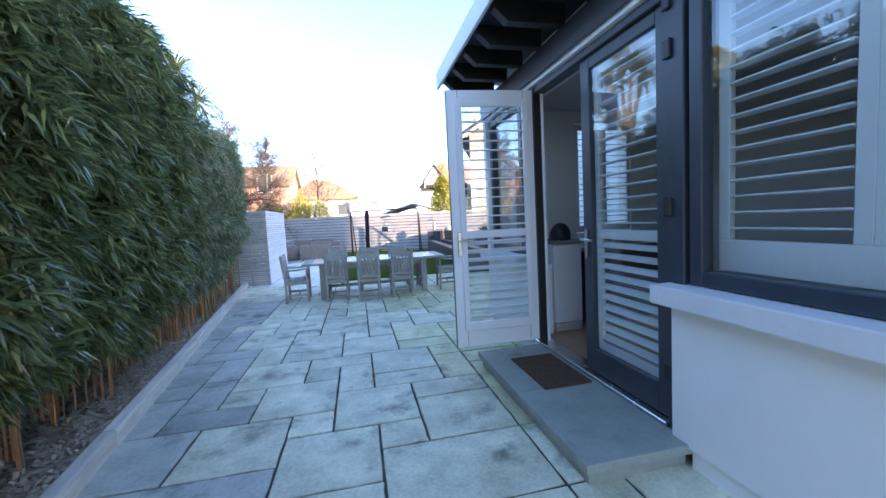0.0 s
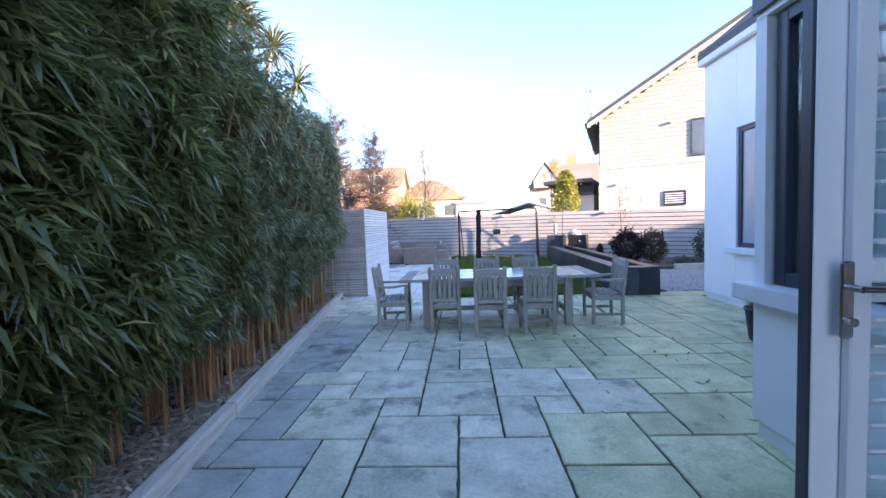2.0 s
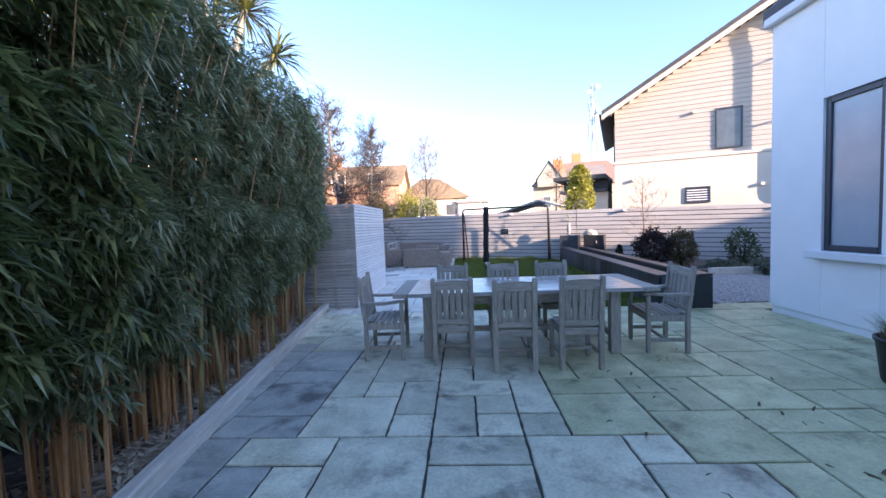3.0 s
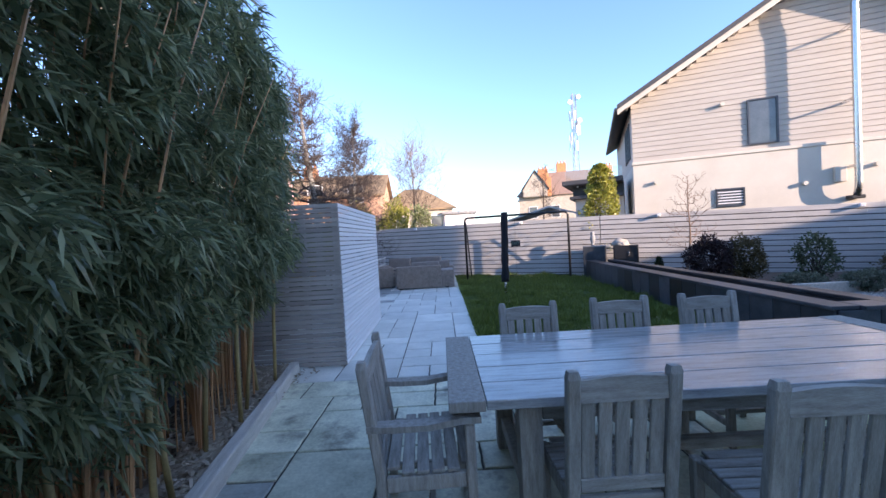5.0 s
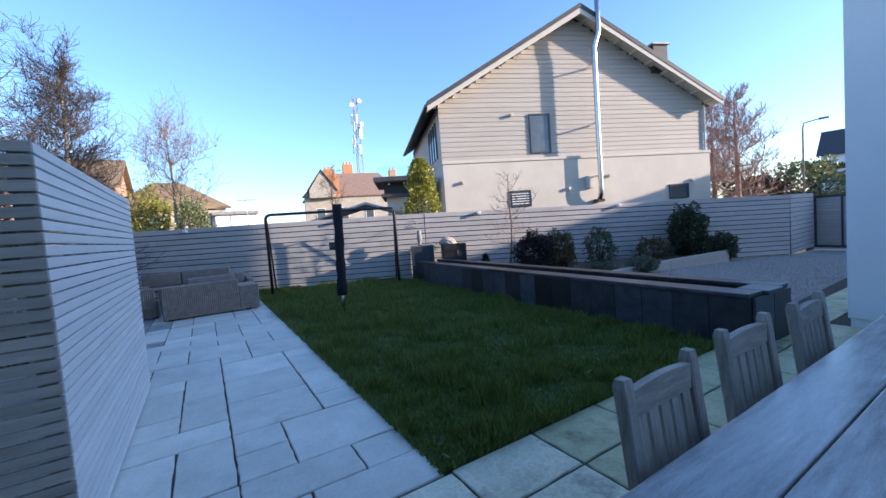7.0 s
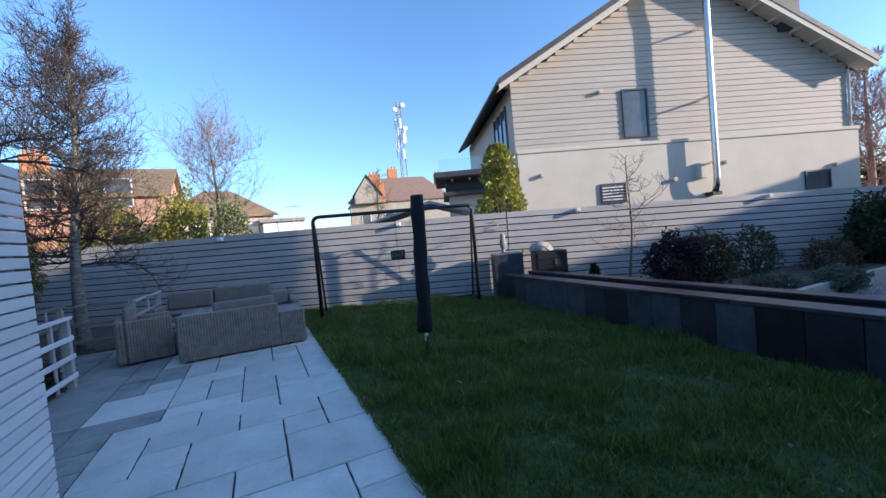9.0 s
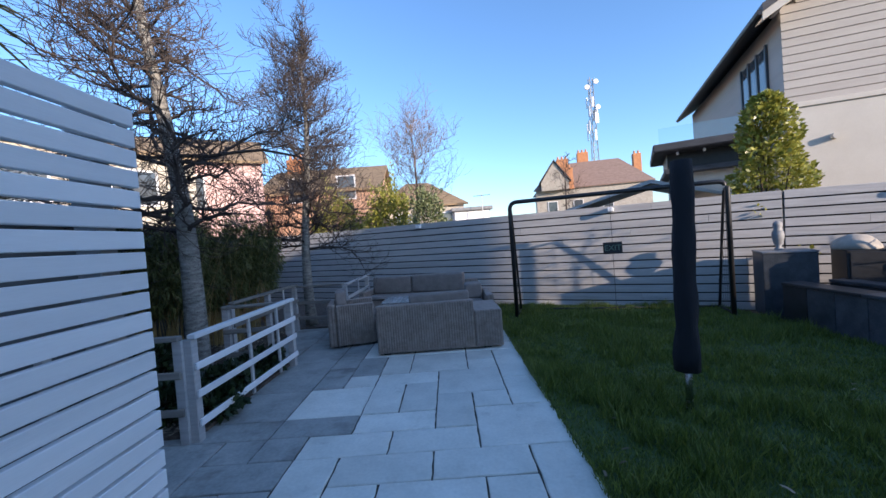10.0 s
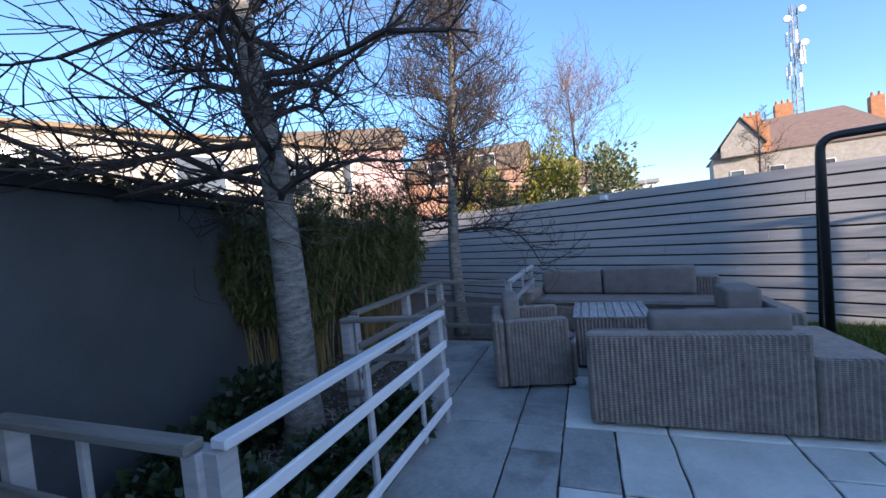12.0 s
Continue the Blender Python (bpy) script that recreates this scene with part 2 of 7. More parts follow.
WOODFLOOR = mat("oak_floor", (0.36, 0.21, 0.11), (0.52, 0.33, 0.19), 0.35, 3, 40, 0.05, stretch=(8, 0.8, 1))
ROOM = mat("room_wall", (0.50, 0.47, 0.45), (0.56, 0.53, 0.51), 0.9, 2, 60, 0.05)
POT_M = mat("charcoal_pot", (0.012, 0.013, 0.015), (0.03, 0.031, 0.034), 0.5, 5, 60, 0.1)
GLASS = glass_mat("window_glass")
RAIL_W = mat("weathered_rail", (0.15, 0.138, 0.12), (0.29, 0.27, 0.24), 0.8, 3, 50, 0.3, stretch=(0.5, 8, 8), per=0.12, depth=0.004)
BEIGE = mat("beige_render", (0.42, 0.375, 0.30), (0.52, 0.47, 0.385), 0.9, 1.5, 50, 0.15, stain=(0.34, 0.30, 0.24))
OBSCURED = mat("obscured_glass", (0.36, 0.40, 0.44), (0.46, 0.50, 0.54), 0.16, 2, 140, 0.08, spec=0.8, gloss_var=0.05)
WET_TOP = mat("wet_pale_slat", (0.30, 0.305, 0.30), (0.56, 0.565, 0.55), 0.14, 5, 50, 0.15, stretch=(8, 1, 8), per=0.15, gloss_var=0.1, spec=0.7)
FROST = mat("dark_window", (0.05, 0.06, 0.07), (0.10, 0.11, 0.12), 0.06, 2, 30, 0.0, spec=0.8, gloss_var=0.02)


# ---- building helpers ----
def put_mesh(bm, name, material, smooth=False):
    me = bpy.data.meshes.new(name)
    bm.to_mesh(me)
    bm.free()
    me.materials.append(material)
    if smooth:
        me.shade_smooth()
    return me


def part(name, bm, material, parent=None, label="", smooth=False, kind=""):
    """One mesh object, under a thing or a part."""
    ob = new(name, put_mesh(bm, name, material, smooth))
    if parent is not None:
        ob.parent = parent
    if label or kind:
        tagged(ob, label, kind=kind)
    return ob


def thing(name, label, category, m=None, group="", kind=""):
    ob = new(name)
    ob.empty_display_size = 0.1
    if m is not None:
        ob.matrix_basis = m
    return tagged(ob, label, category, group, kind)


def box(bm, x0, x1, y0, y1, z0, z1, bevel=0.0, m=None, seg=1):
    """A box with eased edges."""
    r = bmesh.ops.create_cube(bm, size=1.0)
    vs = r["verts"]
    bmesh.ops.scale(bm, vec=(x1 - x0, y1 - y0, z1 - z0), verts=vs)
    bmesh.ops.translate(bm, vec=((x0 + x1) / 2, (y0 + y1) / 2, (z0 + z1) / 2), verts=vs)
    if bevel:
        es = list({e for v in vs for e in v.link_edges})
        r = bmesh.ops.bevel(bm, geom=es, offset=bevel, segments=seg, affect="EDGES", profile=0.6)
        vs = list({v for f in r["faces"] for v in f.verts} | {v for v in vs if v.is_valid})
    if m is not None:
        bmesh.ops.transform(bm, matrix=m, verts=vs)
    return vs


def boxed(*a, **k):
    bm = bmesh.new()
    box(bm, *a, **k)
    return bm


def rod(bm, a, b, r0, r1=None, n=8, caps=True):
    """A tapered round bar from a to b."""
    a, b = Vector(a), Vector(b)
    r1 = r0 if r1 is None else r1
    d = b - a
    q = d.to_track_quat("Z", "Y").to_matrix().to_4x4()
    r = bmesh.ops.create_cone(bm, cap_ends=caps, segments=n, radius1=r0, radius2=r1, depth=d.length)
    bmesh.ops.transform(bm, matrix=Matrix.Translation((a + b) / 2) @ q, verts=r["verts"])
    return r["verts"]


def tube(bm, pts, radii, n=7):
    """A bent tapered pipe along points."""
    rings = []
    pts = [Vector(p) for p in pts]
    for i, p in enumerate(pts):
        d = (pts[min(i + 1, len(pts) - 1)] - pts[max(i - 1, 0)]).normalized()
        u = d.orthogonal().normalized() if abs(d.z) > 0.9 else Vector((0, 0, 1)).cross(d).normalized()
        v = d.cross(u)
        rings.append([bm.verts.new(p + radii[i] * (math.cos(6.28319 * k / n) * u + math.sin(6.28319 * k / n) * v)) for k in range(n)])
    for r0, r1 in zip(rings, rings[1:]):
        for k in range(n):
            bm.faces.new((r0[k], r0[(k + 1) % n], r1[(k + 1) % n], r1[k]))
    bm.faces.new(rings[0][::-1])
    bm.faces.new(rings[-1])


def prism(bm, outline, z0, z1):
    """An upright block over an outline of (x, y)."""
    lo = [bm.verts.new((x, y, z0)) for x, y in outline]
    hi = [bm.verts.new((x, y, z1)) for x, y in outline]
    k = len(outline)
    for i in range(k):
        bm.faces.new((lo[i], lo[(i + 1) % k], hi[(i + 1) % k], hi[i]))
    bm.faces.new(hi)
    bm.faces.new(lo[::-1])
    bmesh.ops.recalc_face_normals(bm, faces=bm.faces)


def raw(name, verts, faces, material, parent=None, label="", smooth=False, kind=""):
    me = bpy.data.meshes.new(name)
    me.from_pydata([tuple(v) for v in verts], [], faces)
    me.materials.append(material)
    if smooth:
        me.shade_smooth()
    ob = new(name, me)
    if parent is not None:
        ob.parent = parent
    if label or kind:
        tagged(ob, label, kind=kind)
    return ob

# ---- ground and paving ----
def kerb_x(y):
    """The patio side of the planting bed's kerb."""
    return -1.30 - 0.14 * y


ground = thing("ground", "flat earth that reaches the horizon", "ground", kind="structure")
bm = bmesh.new()
prism(bm, [(-900, -900), (900, -900), (900, 900), (-900, 900)], -1.2, -0.95)
part("earth", bm, mat("far_earth", (0.05, 0.055, 0.03), (0.12, 0.12, 0.07), 0.95, 0.3, 3, 0.3, space="World"), ground)

bm = bmesh.new()
prism(bm, [(-30, -20), (4.5, -20), (4.5, 60), (-30, 60)], -0.9, -0.10)
part("garden_earth", bm, SOIL, ground)

patio = thing("patio", "weathered green-grey sandstone patio with dark joints", "paving", kind="structure")
bm = bmesh.new()
prism(bm, [(-6.5, -4.0), (9.0, -4.0), (9.0, 10.9), (-0.66, 10.62), (-0.66, 19.6), (-0.5, 23.0), (-6.5, 23.0)], -0.09, -0.012)
part("bedding", bm, MORTAR, patio)

PITCH, LX, LY = 0.33, 0.09, 5.90
taken = {}
slabs = []


def slab(c0, c1, r0, r1):
    slabs.append((c0, c1, r0, r1))
    for c in range(c0, c1):
        for r in range(r0, r1):
            taken[c, r] = True


# columns and rows of the slabs near the door and table, on a third-of-a-metre lattice
for row in """-4 -2 0 2/-2 0 1 2/-2 0 -1 1/0 2 0 2/0 1 -2 0/1 2 -1 0/2 3 1 2/2 4 -1 1/1 3 -3 -1/3 4 -2 -1/4 6 -2 0/3 5 -5 -2/4 5 0 1/5 7 0 2
3 5 1 3/3 4 3 4/1 3 2 4/0 1 3 5/0 1 2 3/-2 -1 2 4/-1 0 2 3/-1 0 3 4/-2 0 4 5/-3 -2 3 5/-3 -2 2 3/-5 -3 2 4/-4 -3 4 5/-5 -4 4 6/-7 -5 2 3
-7 -5 3 5/-3 -2 -1 0/-5 -3 -2 0/-3 -1 -3 -1/-1 0 -2 -1/-1 1 -4 -2/-4 -3 -4 -2/-6 -4 -3 -2/-3 -1 -4 -3/1 3 -4 -3/-4 -2 -6 -4/-2 0 -5 -4/0 2 -6 -4
-2 -1 -6 -5/-1 0 -7 -5/2 3 -5 -4/0 2 -7 -6/-3 -1 -8 -6/-4 -3 -7 -6/-1 1 -9 -7/1 3 -8 -7/1 3 -10 -8/-2 -1 -9 -8/-4 -2 -10 -8/-2 0 -11 -9/0 1 -10 -9
-5 -4 0 1/-6 -4 1 2""".replace("\n", "/").split("/"):
    slab(*[int(v) for v in row.split()])
rnd = random.Random(4)
SHAPES = [(2, 2), (2, 2), (2, 1), (1, 2), (2, 1), (3, 2), (1, 1), (2, 3)]
path_slabs, path_taken = [], {}


def path_slab(c0, c1, r0, r1):
    path_slabs.append((c0, c1, r0, r1))
    for c in range(c0, c1):
        for r in range(r0, r1):
            path_taken[c, r] = True


PP, PX, PY = 0.345, -0.27, 6.13     # pitch and origin of the garden path's own lattice
for row in """-3 -1 27 29/-3 -2 29 30/-2 -1 29 31/-4 -2 30 32/-4 -3 28 30/-5 -4 29 31/-6 -5 29 31/-6 -4 31 32/-6 -5 32 34/-5 -3 32 34/-3 -2 32 33/-3 -2 33 34/-2 -1 31 34
-6 -4 28 29/-8 -6 28 29/-5 -3 27 28/-7 -5 27 28/-6 -4 26 27/-4 -2 26 27/-7 -6 25 27/-2 -1 25 27/-5 -3 24 26/-3 -2 25 26/-3 -1 23 25/-6 -5 25 26/-7 -5 24 25/-4 -3 23 24/-6 -4 22 24
-3 -1 13 14/-4 -3 13 14/-6 -4 13 15/-4 -2 14 15/-2 -1 14 15/-3 -1 15 17/-5 -4 15 17/-4 -3 15 16/-4 -3 16 17/-6 -5 15 17/-6 -4 17 18/-4 -2 17 19/-2 -1 17 18/-2 -1 18 20""".replace("\n", "/").split("/"):
    path_slab(*[int(v) for v in row.split()])


def paved(x, y):
    if x < kerb_x(y) - 0.16 or y < -3.5 or y > 10.19:
        return False
    return x < (1.95 if y < 5.2 else 4.45)


def path_paved(x, y):
    return -4.4 < x < -0.57 and 10.42 < y < 22.4 and (y > 13.7 or x > -3.7)


def fill(r_range, x0, y0, pitch, ok, done, lay):
    for r in r_range:
        for c in range(-15, 27):
            if (c, r) in done or not ok(x0 + (c + 0.5) * pitch, y0 + (r + 0.5) * pitch):
                continue
            for w, h in rnd.sample(SHAPES, len(SHAPES)) + [(1, 1)]:
                cells = [(c + i, r + j) for i in range(w) for j in range(h)]
                if all(k not in done and ok(x0 + (k[0] + 0.5) * pitch, y0 + (k[1] + 0.5) * pitch) for k in cells):
                    lay(c, c + w, r, r + h)
                    break


fill(range(-29, 13), LX, LY, PITCH, paved, taken, slab)
fill(range(13, 48), PX, PY, PP, path_paved, path_taken, path_slab)
# cut strips where the two layings meet, and before the lawn
strips = [(c, c + 2, LY + 13 * PITCH, 1.27 if c < -2 else 1.33) for c in range(-12, 25, 2)]


def slab_mesh(w, h, dx, pitch, g=0.009):
    """A riven slab with a soft, slightly uneven edge."""
    t = 0.006
    x0, x1, y0, y1 = g, w * pitch - g, g, h * pitch - g
    n = 4
    edge = [(x0 + (x1 - x0) * i / n, y0) for i in range(n)] + [(x1, y0 + (y1 - y0) * i / n) for i in range(n)] + [(x1 - (x1 - x0) * i / n, y1) for i in range(n)] + [(x0, y1 - (y1 - y0) * i / n) for i in range(n)]
    cx, cy = (x0 + x1) / 2, (y0 + y1) / 2
    verts, faces = [], []
    for k, (x, y) in enumerate(edge):
        j = 0.0035 * math.sin(k * 2.7 + w * 3 + h * 5 + dx)
        verts.append((x + j, y - j, -0.03))
    for k, (x, y) in enumerate(edge):
        j = 0.0035 * math.sin(k * 2.7 + w * 3 + h * 5 + dx)
        verts.append((x + j, y - j, -t))
    for k, (x, y) in enumerate(edge):
        verts.append((x + (t if x < cx else -t), y + (t if y < cy else -t), 0.0))
    m = len(edge)
    for a, b in ((0, m), (m, 2 * m)):
        for k in range(m):
            faces.append((a + k, a + (k + 1) % m, b + (k + 1) % m, b + k))
    faces.append(tuple(range(2 * m, 3 * m)))
    return verts, faces


def lay_slabs():
    shared = {}
    near = []
    todo = [(LX + c0 * PITCH, c1 - c0, LY + r0 * PITCH, r1 - r0, PITCH) for c0, c1, r0, r1 in slabs]
    todo += [(PX + c0 * PP, c1 - c0, PY + r0 * PP, r1 - r0, PP) for c0, c1, r0, r1 in path_slabs]
    todo += [(LX + c0 * PITCH, c1 - c0, y, rows, PITCH) for c0, c1, y, rows in strips]
    for x, w, y, h, pitch in todo:
        xm, ym = x + w * pitch / 2, y + h * pitch / 2
        if ym > 10.45 and xm < -0.5:
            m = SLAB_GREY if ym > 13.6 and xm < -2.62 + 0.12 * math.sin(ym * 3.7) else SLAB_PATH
        else:
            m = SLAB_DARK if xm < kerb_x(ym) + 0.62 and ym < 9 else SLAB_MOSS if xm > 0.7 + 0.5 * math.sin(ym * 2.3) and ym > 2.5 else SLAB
        near.append((x, y, w, h, m, xm, ym, pitch))
    # one mesh for each size, material and edge pattern
    count = 0
    rest_v, rest_f = {}, {}
    for x, y, w, h, m, xm, ym, pitch in near:
        v = (round(xm * 7) + round(ym * 5)) % 3
        inside = -2.9 < xm < 2.6 and 2.0 < ym < 9.5 or -3.9 < xm < -0.5 and 10.4 < ym < 19.5
        if inside and count < 430:
            key = (w, h, m.name, v, pitch)
            if key not in shared:
                vs, fs = slab_mesh(w, h, v * 1.3, pitch, 0.0065 if ym > 10.45 else 0.0085)
                me = bpy.data.meshes.new("slab")
                me.from_pydata(vs, [], fs)
                me.materials.append(m)
                shared[key] = me
            ob = new("slab", shared[key])
            ob.parent = patio
            ob.location = (x, y, rnd.uniform(-0.003, 0.003))
            ob.rotation_euler = (rnd.uniform(-0.002, 0.002), rnd.uniform(-0.002, 0.002), rnd.uniform(-0.004, 0.004))
            count += 1
        else:
            vs, fs = slab_mesh(w, h, v * 1.3, pitch, 0.0065 if ym > 10.45 else 0.0085)
            rv, rf = rest_v.setdefault(m, []), rest_f.setdefault(m, [])
            o = len(rv)
            rv += [(a + x, b + y, c) for a, b, c in vs]
            rf += [tuple(i + o for i in f) for f in fs]
    for m in rest_v:
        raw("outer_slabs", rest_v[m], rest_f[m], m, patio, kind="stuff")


# ---- planting bed beside the patio ----
bed = thing("planting_bed", "narrow bed of dry bark mulch behind a kerb", "ground", kind="structure")
bm = bmesh.new()
prism(bm, [(kerb_x(-4) - 0.09, -4.0), (kerb_x(11.05) - 0.09, 11.05), (-4.3, 11.05), (-3.2, -4.0)], -0.09, 0.055)
part("soil", bm, SOIL, bed)


def scatter_chips(name, spots, material, size, parent, seed, zfun, lift=0.01):
    """Small curled flakes lying on soil."""
    rr = random.Random(seed)
    v, f = [], []
    for x, y in spots:
        a, l, w = rr.uniform(0, 6.28), rr.uniform(0.5, 1.3) * size, rr.uniform(0.12, 0.3) * size
        z = zfun(x, y) + rr.uniform(0.002, lift + 0.01)
        ca, sa = math.cos(a), math.sin(a)
        tl, cu = rr.uniform(-0.25, 0.25) * l, rr.uniform(0.0, 0.3) * l
        o = len(v)
        for s, e, zz in ((-0.5, -1, 0), (-0.5, 1, 0), (0, -1.2, cu), (0, 1.2, cu), (0.5, -0.6, tl), (0.5, 0.6, tl)):
            v.append((x + s * l * ca - e * w * 0.5 * sa, y + s * l * sa + e * w * 0.5 * ca, z + abs(zz)))
        f += [(o, o + 1, o + 3, o + 2), (o + 2, o + 3, o + 5, o + 4)]
    return raw(name, v, f, material, parent, kind="stuff")


rr = random.Random(8)
spots = []
for _ in range(17000):
    y = rr.uniform(-0.6, 11.0)
    spots.append((kerb_x(y) - 0.1 - abs(rr.gauss(0, 0.35)), y))
scatter_chips("mulch_flakes", spots, STRAW, 0.09, bed, 3, lambda x, y: 0.055, 0.03)

kerb = thing("kerb", "weathered timber sleeper kerb along the planting bed", "kerb", kind="structure")
ang = math.atan(0.14)
ys = [-4.0, -1.6, 0.8, 3.2, 5.6, 8.0, 10.05, 11.0]
for a, b in zip(ys, ys[1:]):
    L = (b - a) / math.cos(ang)
    bm = boxed(-0.095, 0.0, 0.004, L - 0.004, -0.06, 0.125, 0.012, seg=2)
    ob = part("sleeper", bm, SLEEPER, kerb)
    ob.matrix_basis = pose(kerb_x(a), a, 0, 0, 0, math.degrees(ang))

# ---- lawn ----
BROWNL_D = leaf_mat("faded_leaf", (0.10, 0.075, 0.045), (0.34, 0.27, 0.19), 0.8, 0.1)
lawn = thing("lawn", "damp green lawn, ragged along the paving", "grass", kind="structure")
bm = bmesh.new()
LAWN = [(-0.62, 10.64), (2.85, 10.64), (3.24, 19.3), (-0.42, 21.2), (-0.62, 19.4)]
prism(bm, LAWN, -0.09, 0.012)
part("turf", bm, GRASSY, lawn)


def in_lawn(x, y, grow=0.0):
    return -0.62 - grow < x < 2.85 + 0.047 * (y - 10.64) and 10.64 - grow < y < 21.1 - 0.49 * (x + 0.4)


rr = random.Random(21)
v, f = [], []
while len(v) < 3 * 150000:
    x = rr.uniform(-0.66, 3.3)
    y = 10.58 + 10.4 * rr.random() ** 1.25
    if not in_lawn(x, y, 0.03):
        continue
    clump = noise.noise(Vector((x * 2.3, y * 2.3, 0.5))) + 0.8 * noise.noise(Vector((x * 6.5, y * 6.5, 3.5)))
    bare = noise.noise(Vector((x * 1.1 + 7, y * 1.1, 2.5)))
    if bare < -0.30 and rr.random() < 0.45:
        continue
    h = max(0.028, 0.05 + 0.085 * clump) * rr.uniform(0.6, 1.6)
    a, w = rr.uniform(0, 6.28), rr.uniform(0.0035, 0.0075)
    lean = rr.uniform(0.1, 0.9) * h
    la = rr.uniform(0, 6.28)
    o = len(v)
    v += [(x - w * math.cos(a), y - w * math.sin(a), 0.008), (x + w * math.cos(a), y + w * math.sin(a), 0.008), (x + lean * math.cos(la), y + lean * math.sin(la), 0.008 + h)]
    f.append((o, o + 1, o + 2))
raw("grass", v, f, GRASS, lawn, kind="stuff")
spots = []
while len(spots) < 110:
    x, y = rr.uniform(-0.6, 3.1), rr.uniform(10.7, 16)
    if in_lawn(x, y) and noise.noise(Vector((x * 1.1 + 7, y * 1.1, 2.5))) < 0.1:
        spots.append((x, y))
scatter_chips("fallen_leaves", spots, BROWNL_D, 0.06, lawn, 12, lambda x, y: 0.03, 0.02)

# ---- gravel yard ----
yard = thing("gravel_yard", "pale grey gravel drive before the gate", "gravel", kind="structure")
YARD = [(4.0, 10.6), (19.0, 10.1), (19.0, 14.2), (14.9, 13.7), (4.2, 18.95)]


def yard_z(x):
    return -0.036 * max(0.0, x - 4.5)


bm = bmesh.new()
lo = [bm.verts.new((x, y, -0.9)) for x, y in YARD]
hi = [bm.verts.new((x, y, yard_z(x))) for x, y in YARD]
for i in range(5):
    bm.faces.new((lo[i], lo[(i + 1) % 5], hi[(i + 1) % 5], hi[i]))
bm.faces.new((hi[0], hi[1], hi[2], hi[3])), bm.faces.new((hi[0], hi[3], hi[4])), bm.faces.new(lo[::-1])
part("stones", bm, GRAVEL_M, yard)
rr = random.Random(5)
v, f = [], []
for _ in range(14000):
    x, y = rr.uniform(4.1, 15.0), rr.uniform(10.65, 15.0)
    if y > 14.5:
        continue
    gz = yard_z(x)
    s = rr.uniform(0.008, 0.022)
    o = len(v)
    q = rr.uniform(0, 6.28)
    for k in range(3):
        v.append((x + s * math.cos(q + k * 2.1), y + s * math.sin(q + k * 2.1), gz))
    v.append((x + s * 0.2, y, gz + s * rr.uniform(0.6, 1.1)))
    f += [(o, o + 1, o + 3), (o + 1, o + 2, o + 3), (o + 2, o, o + 3)]
raw("pebbles", v, f, GRAVEL_M, yard, kind="stuff")

# ---- slatted boundary fence ----
FA, FB = Vector((-8.0, 24.97, 0)), Vector((14.95, 13.73, 0))
FD = (FB - FA).normalized()
FN = Vector((FD.y, -FD.x, 0))     # towards the garden
FTURN = math.degrees(math.atan2(FD.y, FD.x))
FLEN = (FB - FA).length


def fence_top(s):
    return 1.99 - 0.08 * s / 13.4 if s < 13.4 else 1.91 - 0.22 * (s - 13.4) / (FLEN - 13.4)


def slatted_fence(name, label, start, turn, length, z_top0, z_top1, boards, gap, thick, panel, material, back=True, post=True):
    """Horizontal boards in panels with their joints staggered on posts; local x runs along it, -y is its face."""
    root = thing(name, label, "fence", pose(start[0], start[1], 0, 0, 0, turn), kind="structure")
    n = max(1, round(length / panel))
    w = length / n
    za = z_top0
    p = za / boards
    for k in range(boards):
        cuts = sorted({0.0, length} | {w * (i + (k * 0.37) % 1.0) for i in range(n) if 0.3 < w * (i + (k * 0.37) % 1.0) < length - 0.3})
        for x0, x1 in zip(cuts, cuts[1:]):
            bm = boxed(x0 + 0.001, x1 - 0.001, 0, thick, 0, p - gap, 0.003)
            ob = part("board", bm, material, root)
            ob.location = (0, rr.uniform(-0.0015, 0.0015), k * p + gap * 0.5)
            ob.rotation_euler = (rr.uniform(-0.012, 0.012), 0, 0)
    if back:
        part("backing", boxed(0.01, length - 0.01, thick + 0.004, thick + 0.03, 0.0, min(z_top0, z_top1) - 0.03), BLACKWALL, root)
    if post:
        for i in range(n + 1):
            z = z_top0 + (z_top1 - z_top0) * i / n
            part("post", boxed(i * w - 0.04, i * w + 0.04, thick + 0.034, thick + 0.12, -0.05, z - 0.02, 0.006), SLAT_D, root)
    return root


fl_ = slatted_fence("fence", "tall pale grey fence of horizontal timber slats", FA, FTURN, 13.4, 1.99, 1.99, 13, 0.024, 0.022, 3.35, SLAT)
fl_.matrix_basis = pose(FA.x, FA.y, 0, 0, 0, FTURN) @ pose(0, 0, 0, 0, math.degrees(math.asin(0.08 / 13.4)), 0)
# the fence runs on downhill to the gate
MID = FA + FD * 13.405
fr = slatted_fence("fence", "pale grey slatted fence running downhill to the gate", MID, FTURN, FLEN - 13.4, 1.99, 1.99, 13, 0.024, 0.022, 3.0, SLAT)
fr.matrix_basis = pose(MID.x, MID.y, -0.08, 0, 0, FTURN) @ pose(0, 0, 0, 0, math.degrees(math.asin(0.24 / (FLEN - 13.4))), 0)
fe = slatted_fence("fence", "short return of the pale slatted fence beside the gate", (15.0, 13.70), 4.0, 2.9, 2.0, 2.0, 13, 0.018, 0.022, 1.45, SLAT)
fe.location.z = -0.32
